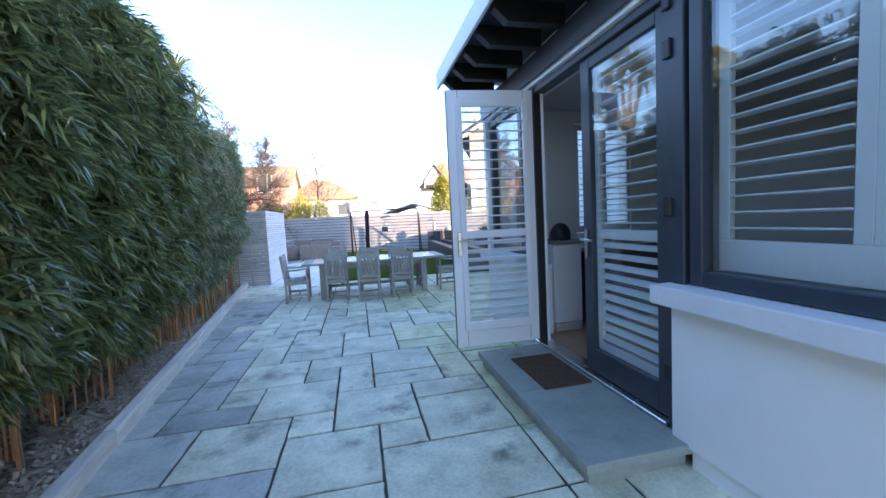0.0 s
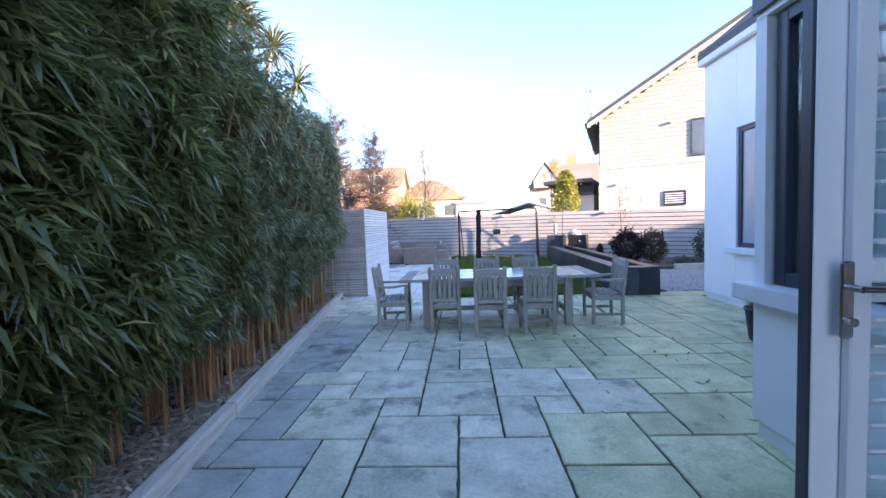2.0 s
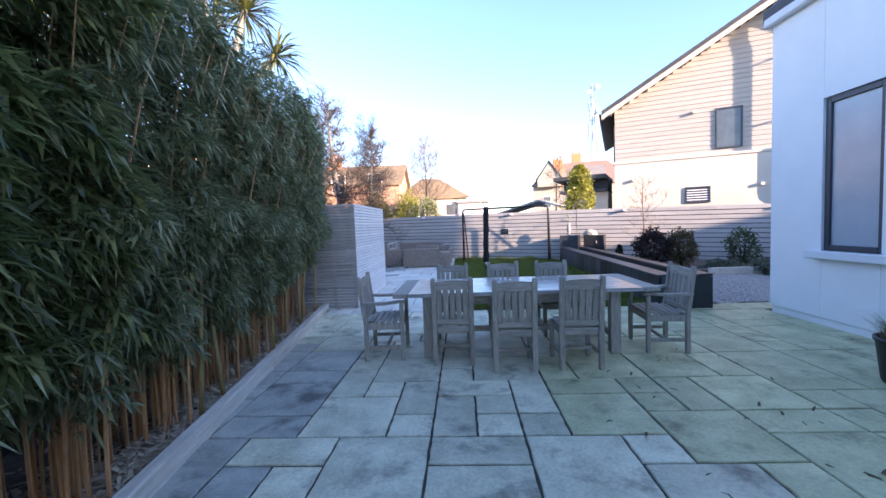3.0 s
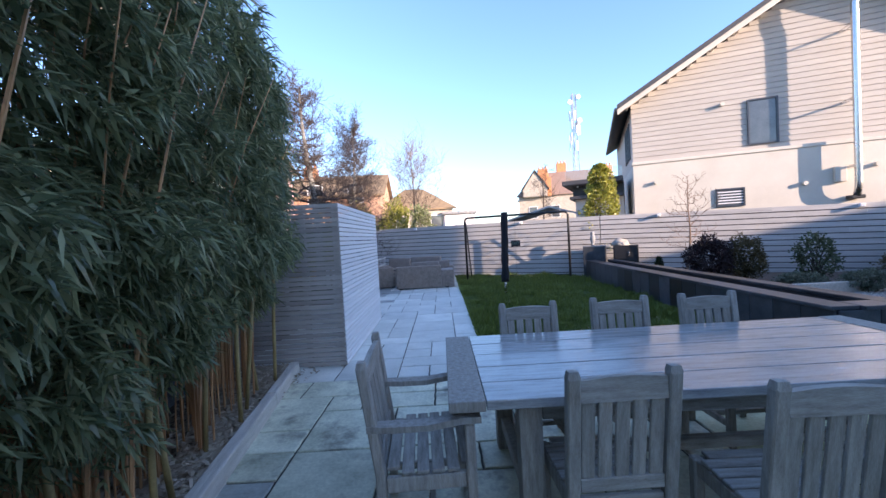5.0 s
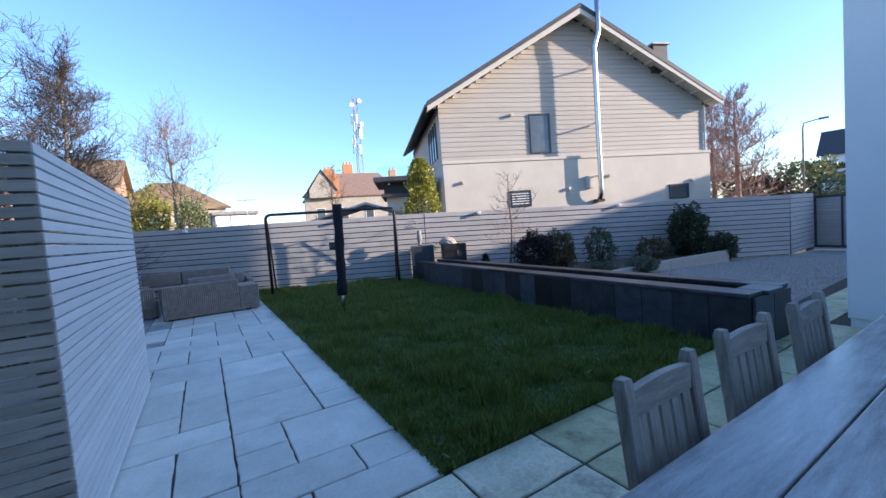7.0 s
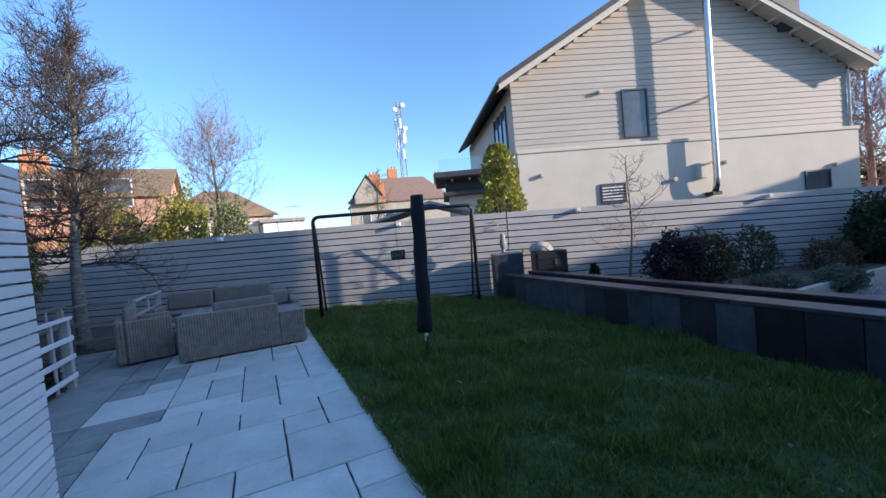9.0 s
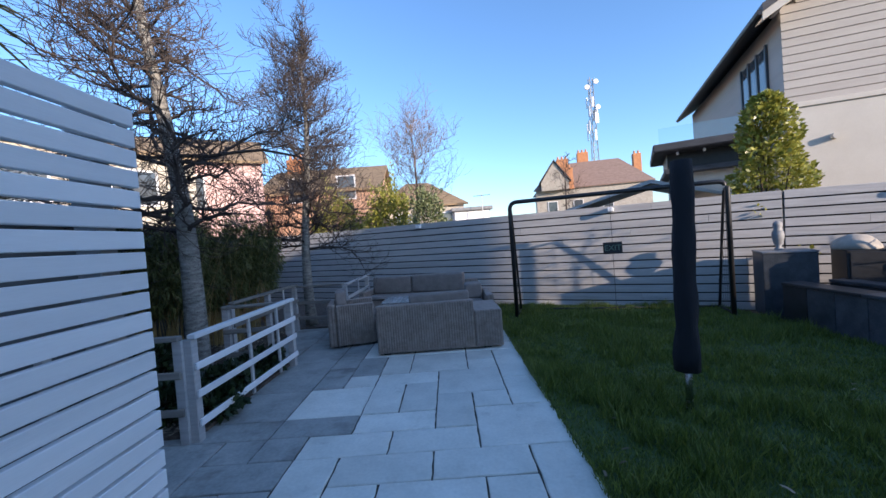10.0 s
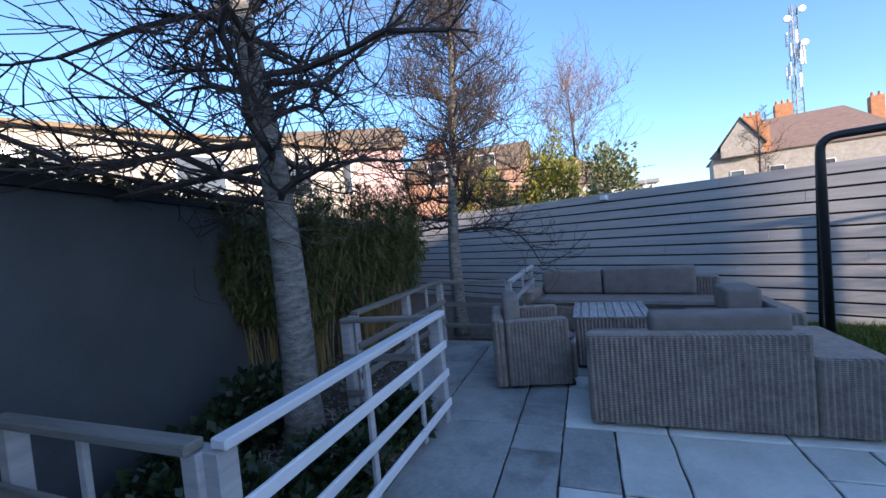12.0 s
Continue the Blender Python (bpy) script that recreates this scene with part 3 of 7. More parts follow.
# slatted panel on the boundary wall
wp = slatted_fence("wall_screen", "grey timber slats fixed to the top of the boundary wall", (-3.68, 11.25), 105.6, 4.05, 1.42, 1.42, 11, 0.014, 0.022, 4.05, SLAT, True, False)
wp.matrix_basis = pose(-3.66, 11.25, 1.22, 0, 0, 105.6) @ Matrix.Translation((0, -0.01, 0))

# ---- slatted store screen ----
def bin_screen():
    root = thing("slatted_screen", "slatted timber screen, pale along one side, darker grey at its end", "screen", pose(-2.30, 11.08, 0))
    n, H = 34, 1.95
    p = H / n
    for k in range(n):
        z = 0.02 + k * p
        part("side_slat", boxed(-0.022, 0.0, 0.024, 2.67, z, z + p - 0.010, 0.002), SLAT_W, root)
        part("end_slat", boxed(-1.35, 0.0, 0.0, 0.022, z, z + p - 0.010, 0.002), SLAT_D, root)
    for y in (0.06, 0.95, 1.8, 2.58):
        part("post", boxed(-0.09, -0.026, y - 0.03, y + 0.03, 0.0, H - 0.01, 0.004), SLAT_D, root)
    for x in (-0.45, -1.3):
        part("post", boxed(x - 0.03, x + 0.03, 0.026, 0.09, 0.0, H - 0.01, 0.004), SLAT_D, root)


bin_screen()

# ---- dark boundary wall on the hedge side ----
wall_w = thing("wall_west", "dark grey rendered boundary wall", "wall", kind="structure")
pts = [(-2.75, -4.0), (-3.75, 11.2), (-5.0, 15.6), (-6.05, 18.4), (-7.9, 24.75)]
bm = bmesh.new()
prism(bm, pts + [(x - 0.25, y + 0.05) for x, y in reversed(pts)], -0.1, 1.96)
part("render", bm, WALL_DARK, wall_w)
bm = bmesh.new()
prism(bm, [(x + 0.03, y) for x, y in pts] + [(x - 0.28, y + 0.05) for x, y in reversed(pts)], 1.964, 2.03)
part("capping", bm, BLACKWALL, wall_w)

# ---- our house: garden room with the double door ----
WX = 1.80                # face of the garden wall
FX = 1.865               # face of the door frame
house = thing("garden_room", "white rendered garden room with grey-framed double door", "house", kind="structure")


def wall_part(name, x0, x1, y0, y1, z0, z1, material=RENDER_W, bevel=0.0, parent=None):
    return part(name, boxed(x0, x1, y0, y1, z0, z1, bevel), material, parent or house)


# garden wall, with openings for window, door and second window
wall_part("wall", WX, WX + 0.30, -3.5, 1.98, 0.12, 0.94)
wall_part("wall", WX, WX + 0.30, -3.5, -0.9, 0.944, 2.76)
wall_part("wall", WX, WX + 0.30, 3.985, 5.25, 0.12, 0.94)
wall_part("wall", WX, WX + 0.30, 5.16, 5.25, 0.944, 2.76)
wall_part("lintel", WX, WX + 0.30, -3.5, 5.25, 2.764, 3.06)
wall_part("plinth", WX + 0.025, WX + 0.30, -3.5, 1.86, -0.09, 0.116)
wall_part("plinth", WX + 0.025, WX + 0.30, 3.80, 5.225, -0.09, 0.116)
# far wall with its shuttered window, and the closed sides of the room
wall_part("wall", WX + 0.304, 2.996, 4.95, 5.25, -0.09, 3.06)
wall_part("wall", 3.864, 4.35, 4.95, 5.25, -0.09, 3.06)
wall_part("wall", 3.0, 3.86, 4.95, 5.25, -0.09, 1.21)
wall_part("wall", 3.0, 3.86, 4.95, 5.25, 2.70, 3.06)
wall_part("jamb_edge", 1.822, 1.896, 3.742, 3.797, 0.175, 2.755, BLACK_M)
wall_part("jamb_lining", 1.90, 1.93, 3.742, 3.797, 0.175, 2.755, WHITE_P)
wall_part("wall", WX + 0.304, 4.35, -3.5, -3.2, -0.09, 3.06)
# main house behind: tall rendered wall to the recess and beyond
EX = 4.35
main = thing("main_house", "white rendered house wall with a slim grey window", "house", kind="structure")
wall_part("wall", EX, EX + 0.3, -3.5, 8.45, 0.10, 4.28, parent=main)
wall_part("wall", EX, EX + 0.3, 9.19, 10.02, 0.10, 4.28, parent=main)
wall_part("wall", EX, EX + 0.3, 8.454, 9.186, 0.10, 0.98, parent=main)
wall_part("wall", EX, EX + 0.3, 8.454, 9.186, 2.92, 4.28, parent=main)
wall_part("wall", EX + 0.304, 9.6, 9.72, 10.02, -0.6, 4.28, parent=main)
wall_part("wall", 9.604, 13.0, 9.72, 10.02, -0.6, 2.94, parent=main)
wall_part("wall", 12.7, 13.0, -3.5, 9.716, -0.6, 2.70, parent=main)
wall_part("plinth", EX + 0.02, EX + 0.3, 5.27, 10.0, -0.09, 0.096, parent=main)
# upper storey and roofs, out of view but shading the garden
bm = bmesh.new()
prof = [(4.28, 4.30), (4.28, 4.46), (6.9, 6.5), (9.6, 4.46), (9.6, 4.30)]
a = [bm.verts.new((x, -3.5, z)) for x, z in prof]
b = [bm.verts.new((x, 10.12, z)) for x, z in prof]
for i in range(5):
    bm.faces.new((a[i], a[(i + 1) % 5], b[(i + 1) % 5], b[i]))
bm.faces.new(a[::-1]), bm.faces.new(b)
bmesh.ops.recalc_face_normals(bm, faces=bm.faces)
part("roof", bm, ROOF_D, main)
wall_part("gutter", EX - 0.10, EX - 0.004, 5.0, 10.08, 4.20, 4.33, SILL_W, 0.02, main)
wall_part("flat_roof", 9.61, 13.6, -3.5, 10.55, 2.95, 3.25, FRAME_G, 0.01, main)
wall_part("ceiling_slab", EX + 0.304, 9.6, -3.5, 9.71, 3.9, 4.28, ROOM, 0, main)
for i, x in enumerate((10.2, 11.2, 12.2, 13.2)):
    wall_part("rafter", x - 0.05, x + 0.05, 10.03, 10.45, 2.72, 2.946, FRAME_G, 0.01, main)


def slim_window(name, y0, y1, z0, z1, x, label):
    w = thing(name, label, "window", kind="structure")
    t = 0.07
    for n, b in (("frame", (y0, y0 + t, z0, z1)), ("frame", (y1 - t, y1, z0, z1)), ("frame", (y0 + t, y1 - t, z0, z0 + t)), ("frame", (y0 + t, y1 - t, z1 - t, z1))):
        part(n, boxed(x, x + 0.08, b[0], b[1], b[2], b[3], 0.006), FRAME_G, w)
    part("pane", boxed(x + 0.03, x + 0.04, y0 + t, y1 - t, z0 + t, z1 - t), OBSCURED, w)
    return w


w1 = slim_window("window_3", 8.454, 9.186, 0.985, 2.915, EX + 0.03, "tall slim grey-framed obscured window in white wall")
part("sill", boxed(EX - 0.10, EX + 0.03, 8.28, 9.34, 0.88, 0.98, 0.008), SILL_W, w1)

# sills of the garden wall
for y0, y1, n in ((-0.95, 2.04, 1), (4.06, 5.32, 2)):
    part("window_sill", boxed(WX - 0.10, WX + 0.12, y0, y1, 0.944, 1.055, 0.01, seg=2), SILL_W, house)


def louvres(parent, along, a0, a1, z0, z1, at, n, material=WHITE_P, tilt=28, depth=0.062):
    """A stack of tilted shutter blades across a0..a1; along is the axis they run on."""
    for k in range(n):
        z = z0 + (z1 - z0) * (k + 0.5) / n
        if along == "y":
            ob = part("louvre", boxed(-depth / 2, depth / 2, a0, a1, -0.005, 0.005, 0.002), material, parent)
            ob.matrix_basis = pose(at, 0, z, 0, tilt, 0)
        else:
            ob = part("louvre", boxed(a0, a1, -depth / 2, depth / 2, -0.005, 0.005, 0.002), material, parent)
            ob.matrix_basis = pose(0, at, z, tilt, 0, 0)


def garden_window(name, y0, y1, label, halves):
    w = thing(name, label, "window", kind="structure")
    z0, z1, t = 1.06, 2.76, 0.085
    for b in ((y0, y0 + t, z0, z1), (y1 - t, y1, z0, z1), (y0 + t, y1 - t, z0, z0 + t), (y0 + t, y1 - t, z1 - t, z1)):
        part("window_frame", boxed(FX - 0.02, FX + 0.06, *b[:2], *b[2:], 0.006), FRAME_G, w)
    g = part("pane", boxed(FX + 0.015, FX + 0.027, y0 + t, y1 - t, z0 + t, z1 - t), GLASS, w)
    g.visible_shadow = False
    # plantation shutters behind the glass
    s = part("shutter_frame", boxed(FX + 0.09, FX + 0.125, y0 + t, y1 - t, z0 + t, z0 + t + 0.17, 0.004), WHITE_P, w)
    part("shutter_rail", boxed(FX + 0.09, FX + 0.125, y0 + t, y1 - t, z1 - t - 0.1, z1 - t, 0.004), WHITE_P, w)
    L = (y1 - y0 - 2 * t) / halves
    for i in range(halves):
        ya = y0 + t + i * L
        for yy in (ya, ya + L - 0.065):
            part("shutter_stile", boxed(FX + 0.088, FX + 0.127, yy, yy + 0.065, z0 + t + 0.17, z1 - t - 0.1, 0.004), WHITE_P, w)
        louvres(w, "y", ya + 0.068, ya + L - 0.068, z0 + t + 0.19, z1 - t - 0.11, FX + 0.108, 15, tilt=6)
    return w


garden_window("window_1", -0.9, 1.90, "wide grey-framed window with white plantation shutters behind glass", 4)
garden_window("window_2", 4.12, 5.14, "grey-framed window with white shutters behind glass", 2)

# door frame
door_set = thing("door_frame", "dark grey door frame with a silver threshold", "door frame", kind="structure")
part("jamb", boxed(FX - 0.03, FX + 0.09, 1.925, 2.05, 0.15, 2.76, 0.006), FRAME_G, door_set)
part("jamb", boxed(FX - 0.03, FX + 0.09, 3.90, 3.98, 0.15, 2.76, 0.006), FRAME_G, door_set)
part("head", boxed(FX - 0.03, FX + 0.09, 2.05, 3.90, 2.70, 2.76, 0.006), FRAME_G, door_set)
part("threshold", boxed(FX - 0.05, FX + 0.12, 2.05, 3.90, 0.142, 0.175, 0.006), STEEL, door_set)
for z in (0.45, 1.45, 2.35, 2.62):
    part("hinge", boxed(FX - 0.052, FX - 0.03, 2.00, 2.06, z, z + 0.11, 0.006), BLACK_M, door_set)


def door_leaf(name, label, W, H, out_side, low_tilt=3):
    """A door leaf, local x from its hinge to its free edge, z up; the inside face looks to -y."""
    d = thing(name, label, "door", kind="structure")
    s, lo, hi, T = 0.115, 0.20, 0.12, 0.055
    for b in ((0, s, 0, H), (W - s, W, 0, H), (s, W - s, 0, lo), (s, W - s, H - hi, H)):
        part("door_stile", boxed(b[0], b[1], 0.006, T, b[2], b[3], 0.005), FRAME_G, d)
        part("inner_face", boxed(b[0] + 0.004, b[1] - 0.004 if b[1] == W else b[1], -0.004, 0.004, b[2] + 0.004, b[3] - 0.004, 0.002), WHITE_P, d)
    g = part("pane", boxed(s, W - s, 0.024, 0.036, lo, H - hi), GLASS, d)
    g.visible_shadow = False
    # shutter panel on the inside
    mid = 1.10
    for b in ((s - 0.03, s + 0.028, lo - 0.03, H - hi + 0.03), (W - s - 0.028, W - s + 0.03, lo - 0.03, H - hi + 0.03), (s + 0.028, W - s - 0.028, lo - 0.03, lo + 0.055), (s + 0.028, W - s - 0.028, H - hi - 0.05, H - hi + 0.03), (s + 0.028, W - s - 0.028, mid, mid + 0.075)):
        part("shutter_frame", boxed(b[0], b[1], -0.042, -0.006, b[2], b[3], 0.005), WHITE_P, d)
    louvres(d, "x", s + 0.03, W - s - 0.03, lo + 0.06, mid - 0.005, -0.024, 10, tilt=low_tilt)
    louvres(d, "x", s + 0.03, W - s - 0.03, mid + 0.08, H - hi - 0.055, -0.024, 13, tilt=4)
    bm = bmesh.new()
    box(bm, W - 0.085, W - 0.045, -0.052, -0.042, 0.93, 1.17, 0.006)
    hd = part("handle_plate", bm, STEEL, d, "satin chrome handle plate")
    bm = bmesh.new()
    rod(bm, (W - 0.065, -0.052, 1.09), (W - 0.065, -0.10, 1.09), 0.011, n=10)
    rod(bm, (W - 0.065, -0.095, 1.09), (W - 0.20, -0.095, 1.085), 0.010, n=10)
    part("lever", bm, STEEL, hd)
    bm = bmesh.new()
    rod(bm, (W - 0.065, -0.05, 0.985), (W - 0.065, -0.075, 0.985), 0.014, n=10)
    part("thumb_turn", bm, STEEL, hd)
    return d


leaf = door_leaf("door_1", "open glazed door leaf, white inside with plantation shutters", 0.90, 2.55, 1, -36)
leaf.matrix_basis = pose(1.845, 3.775, 0.195, 0, 0, 180 - 3) @ Matrix.Diagonal((1, -1, 1, 1))
leaf2 = door_leaf("door_2", "closed grey-framed glazed door leaf with white shutters", 0.93, 2.55, 1, -30)
leaf2.matrix_basis = pose(FX + 0.06, 2.055, 0.18, 0, 0, 90)
bm = bmesh.new()
box(bm, FX - 0.012, FX + 0.0, 2.91, 2.95, 1.12, 1.36, 0.005)
lk = part("handle_plate", bm, STEEL, door_set, "satin chrome handle plate")
bm = bmesh.new()
rod(bm, (FX, 2.93, 1.28), (FX - 0.06, 2.93, 1.28), 0.011, n=10)
rod(bm, (FX - 0.055, 2.93, 1.28), (FX - 0.055, 2.79, 1.275), 0.010, n=10)
part("lever", bm, STEEL, lk)

# stone step and mat
step = thing("door_step", "broad grey stone step before the door", "step", kind="structure")
for y0, y1 in ((1.86, 2.80), (2.808, 3.80)):
    part("tread", boxed(1.15, 1.84, y0, y1, 0.085, 0.14, 0.006, seg=2), STEP, step)
part("riser", boxed(1.185, 1.82, 1.90, 3.77, -0.05, 0.081, 0.004), STEP, step)
bm = bmesh.new()
box(bm, 1.37, 1.78, 2.77, 3.46, 0.141, 0.156, 0.004)
tagged(part("doormat", bm, MAT_BR), "worn brown coir doormat on the stone step", "doormat")

# roof edge over the door
roof = thing("eaves", "projecting roof edge with dark exposed rafter ends", "roof", kind="structure")
part("deck", boxed(1.165, 4.4, -3.5, 5.02, 3.20, 3.26, 0.01), FRAME_G, roof)
part("roofing", boxed(1.19, 4.4, -3.5, 5.0, 3.264, 3.36, 0.01), ROOF_D, roof)
part("fascia", boxed(1.13, 1.161, -3.5, 5.03, 3.14, 3.34, 0.006), SILL_W, roof)
y = -3.2
while y < 5.0:
    bm = bmesh.new()
    pr = [(1.19, 3.196), (1.19, 3.13), (1.30, 3.03), (1.795, 3.03), (1.795, 3.196)]
    a = [bm.verts.new((x, y - 0.045, z)) for x, z in pr]
    b = [bm.verts.new((x, y + 0.045, z)) for x, z in pr]
    for i in range(5):
        bm.faces.new((a[i], a[(i + 1) % 5], b[(i + 1) % 5], b[i]))
    bm.faces.new(a[::-1]), bm.faces.new(b)
    bmesh.ops.recalc_face_normals(bm, faces=bm.faces)
    part("rafter", bm, BLACK_M, roof)
    y += 0.42
part("wall_plate", boxed(WX - 0.03, WX - 0.004, -3.5, 5.25, 2.80, 3.02, 0.004), FRAME_G, roof)

# the room seen through the door
room = thing("room", "plain room with an oak floor behind the door", "room", kind="structure")
part("floor", boxed(2.0, 4.34, -3.2, 4.94, 0.02, 0.17), WOODFLOOR, room)
part("ceiling", boxed(2.1, 4.34, -3.2, 4.94, 2.86, 2.9), ROOM, room)
part("wall_lining", boxed(2.104, 4.34, 4.93, 4.946, 0.17, 1.0), ROOM, room)
part("wall_lining", boxed(4.30, 4.345, -3.2, 4.92, 0.174, 2.856), ROOM, room)
w4 = thing("window_4", "inner shuttered window at the end of the room", "window", kind="structure")
for i in range(2):
    x0 = 3.005 + i * 0.428
    for b in ((x0, x0 + 0.05, 1.22, 2.69), (x0 + 0.375, x0 + 0.425, 1.22, 2.69), (x0 + 0.05, x0 + 0.375, 1.22, 1.31), (x0 + 0.05, x0 + 0.375, 2.61, 2.69)):
        part("shutter_frame", boxed(b[0], b[1], 4.96, 4.99, b[2], b[3], 0.004), WHITE_P, w4)
    louvres(w4, "x", x0 + 0.052, x0 + 0.373, 1.315, 2.605, 4.975, 17, tilt=8)
g = part("pane", boxed(3.01, 3.85, 5.15, 5.16, 1.22, 2.69), GLASS, w4)
g.visible_shadow = False
cab = thing("kitchen_cabinet", "white cabinet with a pale worktop inside the room", "cabinet", pose(2.75, 4.25, 0.172))
part("body", boxed(-0.62, -0.28, -0.25, 0.25, 0.10, 0.98, 0.006), WHITE_P, cab)
part("kickboard", boxed(-0.61, -0.29, -0.255, 0.25, 0.0, 0.096, 0.004), ROOM, cab)
part("worktop", boxed(-0.63, -0.26, -0.28, 0.26, 0.984, 1.02, 0.006), COPING, cab)
bm = bmesh.new()
bmesh.ops.create_uvsphere(bm, u_segments=20, v_segments=12, radius=0.12)
bmesh.ops.scale(bm, vec=(1, 0.9, 1.25), verts=bm.verts)
bmesh.ops.bisect_plane(bm, geom=bm.verts[:] + bm.edges[:] + bm.faces[:], plane_co=(0, 0, -0.045), plane_no=(0, 0, -1), clear_outer=True)
bmesh.ops.holes_fill(bm, edges=bm.edges)
ob = part("helmet_shaped_bag", bm, BLACK_M, smooth=True)
ob.location = (2.33, 4.2, 1.240)
tagged(ob, "rounded black bag standing on the worktop", "bag")
blk = thing("kitchen_unit", "dark appliance unit beside the white cabinet", "cabinet", pose(3.2, 4.4, 0.172))
part("body", boxed(-0.66, 0.8, -0.2, 0.25, 0.02, 0.86, 0.006), BLACK_M, blk)
part("plinth", boxed(-0.65, 0.79, -0.19, 0.24, 0.0, 0.018), BLACK_M, blk)

# ---- potted plant by the recess ----
pot = thing("potted_plant", "charcoal round planter with a tuft of dry ornamental grass", "plant pot", pose(3.40, 7.28, 0))
bm = bmesh.new()
prof = [(0.14, 0.0), (0.155, 0.025), (0.195, 0.36), (0.208, 0.365), (0.208, 0.395), (0.186, 0.395), (0.18, 0.32)]
rings = []
for r, z in prof:
    rings.append([bm.verts.new((r * math.cos(k * 0.2618), r * math.sin(k * 0.2618), z)) for k in range(24)])
for r0, r1 in zip(rings, rings[1:]):
    for k in range(24):
        bm.faces.new((r0[k], r0[(k + 1) % 24], r1[(k + 1) % 24], r1[k]))
bm.faces.new(rings[0][::-1])
part("pot", bm, POT_M, pot, smooth=True)
bm = bmesh.new()
rod(bm, (0, 0, 0.29), (0, 0, 0.34), 0.179, n=24)
part("compost", bm, SOIL, pot)


def tuft(name, n, h, spread, w, material, parent, seed, base=0.0, r0=0.1):
    rr = random.Random(seed)
    v, f = [], []
    for _ in range(n):
        a, q = rr.uniform(0, 6.28), r0 * math.sqrt(rr.random())
        b = a + rr.uniform(-0.8, 0.8)
        x, y, l = q * math.cos(a), q * math.sin(a), h * rr.uniform(0.5, 1.1)
        out = spread * rr.uniform(0.2, 1.0) * l
        px, py = -math.sin(b) * w, math.cos(b) * w
        o = len(v)
        for t_ in (0, 0.4, 0.75, 1.0):
            ww = 1 - t_ * 0.9
            rz = l * (t_ - 0.35 * spread * t_ * t_)
            v += [(x + math.cos(b) * out * t_ * t_ - px * ww, y + math.sin(b) * out * t_ * t_ - py * ww, base + rz), (x + math.cos(b) * out * t_ * t_ + px * ww, y + math.sin(b) * out * t_ * t_ + py * ww, base + rz)]
        for k in range(3):
            f.append((o + 2 * k, o + 2 * k + 1, o + 2 * k + 3, o + 2 * k + 2))
    return raw(name, v, f, material, parent)


tuft("grass_tuft", 620, 0.36, 0.95, 0.0025, DRYGRASS, pot, 3, 0.33, 0.15)

# ---- dining table and chairs ----
def table_leg(x, y, H, parent):
    bm = boxed(-0.055, 0.055, -0.055, 0.055, 0, H, 0.01, seg=2)
    ob = part("leg", bm, TEAK_V, parent)
    ob.location = (x, y, 0)


def dining_table():
    x0, x1, y0, y1, H = -1.10, 1.80, 8.13, 9.27, 0.75
    t = thing("dining_table", "long silver-weathered teak garden table with breadboard ends", "table", pose(0, 0, 0))
    for xa, xb in ((x0, x0 + 0.17), (x1 - 0.17, x1)):
        ob = part("end_board", boxed(-0.085 + 0.002, 0.085 - 0.002, y0, y1, H - 0.05, H, 0.006, seg=2), TEAK_V, t)
        ob.location = ((xa + xb) / 2, 0, 0)
    n = 5
    w = (y1 - y0) / n
    for k in range(n):
        bm = boxed(x0 + 0.172, x1 - 0.172, -w / 2 + 0.003, w / 2 - 0.003, H - 0.046, H - 0.002 - 0.001 * (k % 2), 0.005, seg=2)
        ob = part("top_plank", bm, TEAK_TOP, t)
        ob.location = (0, y0 + (k + 0.5) * w, 0)
    for x in (-0.72, 1.36):
        for y in (8.27, 9.13):
            table_leg(x, y, H - 0.05, t)
        part("end_apron", boxed(x - 0.02, x + 0.02, 8.33, 9.07, H - 0.16, H - 0.052, 0.004), TEAK_V, t)
        part("stretcher", boxed(x - 0.03, x + 0.03, 8.33, 9.07, 0.16, 0.23, 0.006), TEAK_V, t)
    for y in (8.25, 9.15):
        part("apron", boxed(-0.66, 1.30, y - 0.014, y + 0.014, H - 0.15, H - 0.052, 0.004), TEAK, t)
    part("centre_stretcher", boxed(-0.69, 1.33, 8.665, 8.735, 0.165, 0.225, 0.006), TEAK, t)
    for x in (-0.35, 0.99):
        bm = bmesh.new()
        a, b = (x, 8.70, 0.22), (x + (0.3 if x > 0 else -0.3), 8.70, H - 0.06)
        rod(bm, a, b, 0.035, n=4)
        part("brace", bm, TEAK, t)


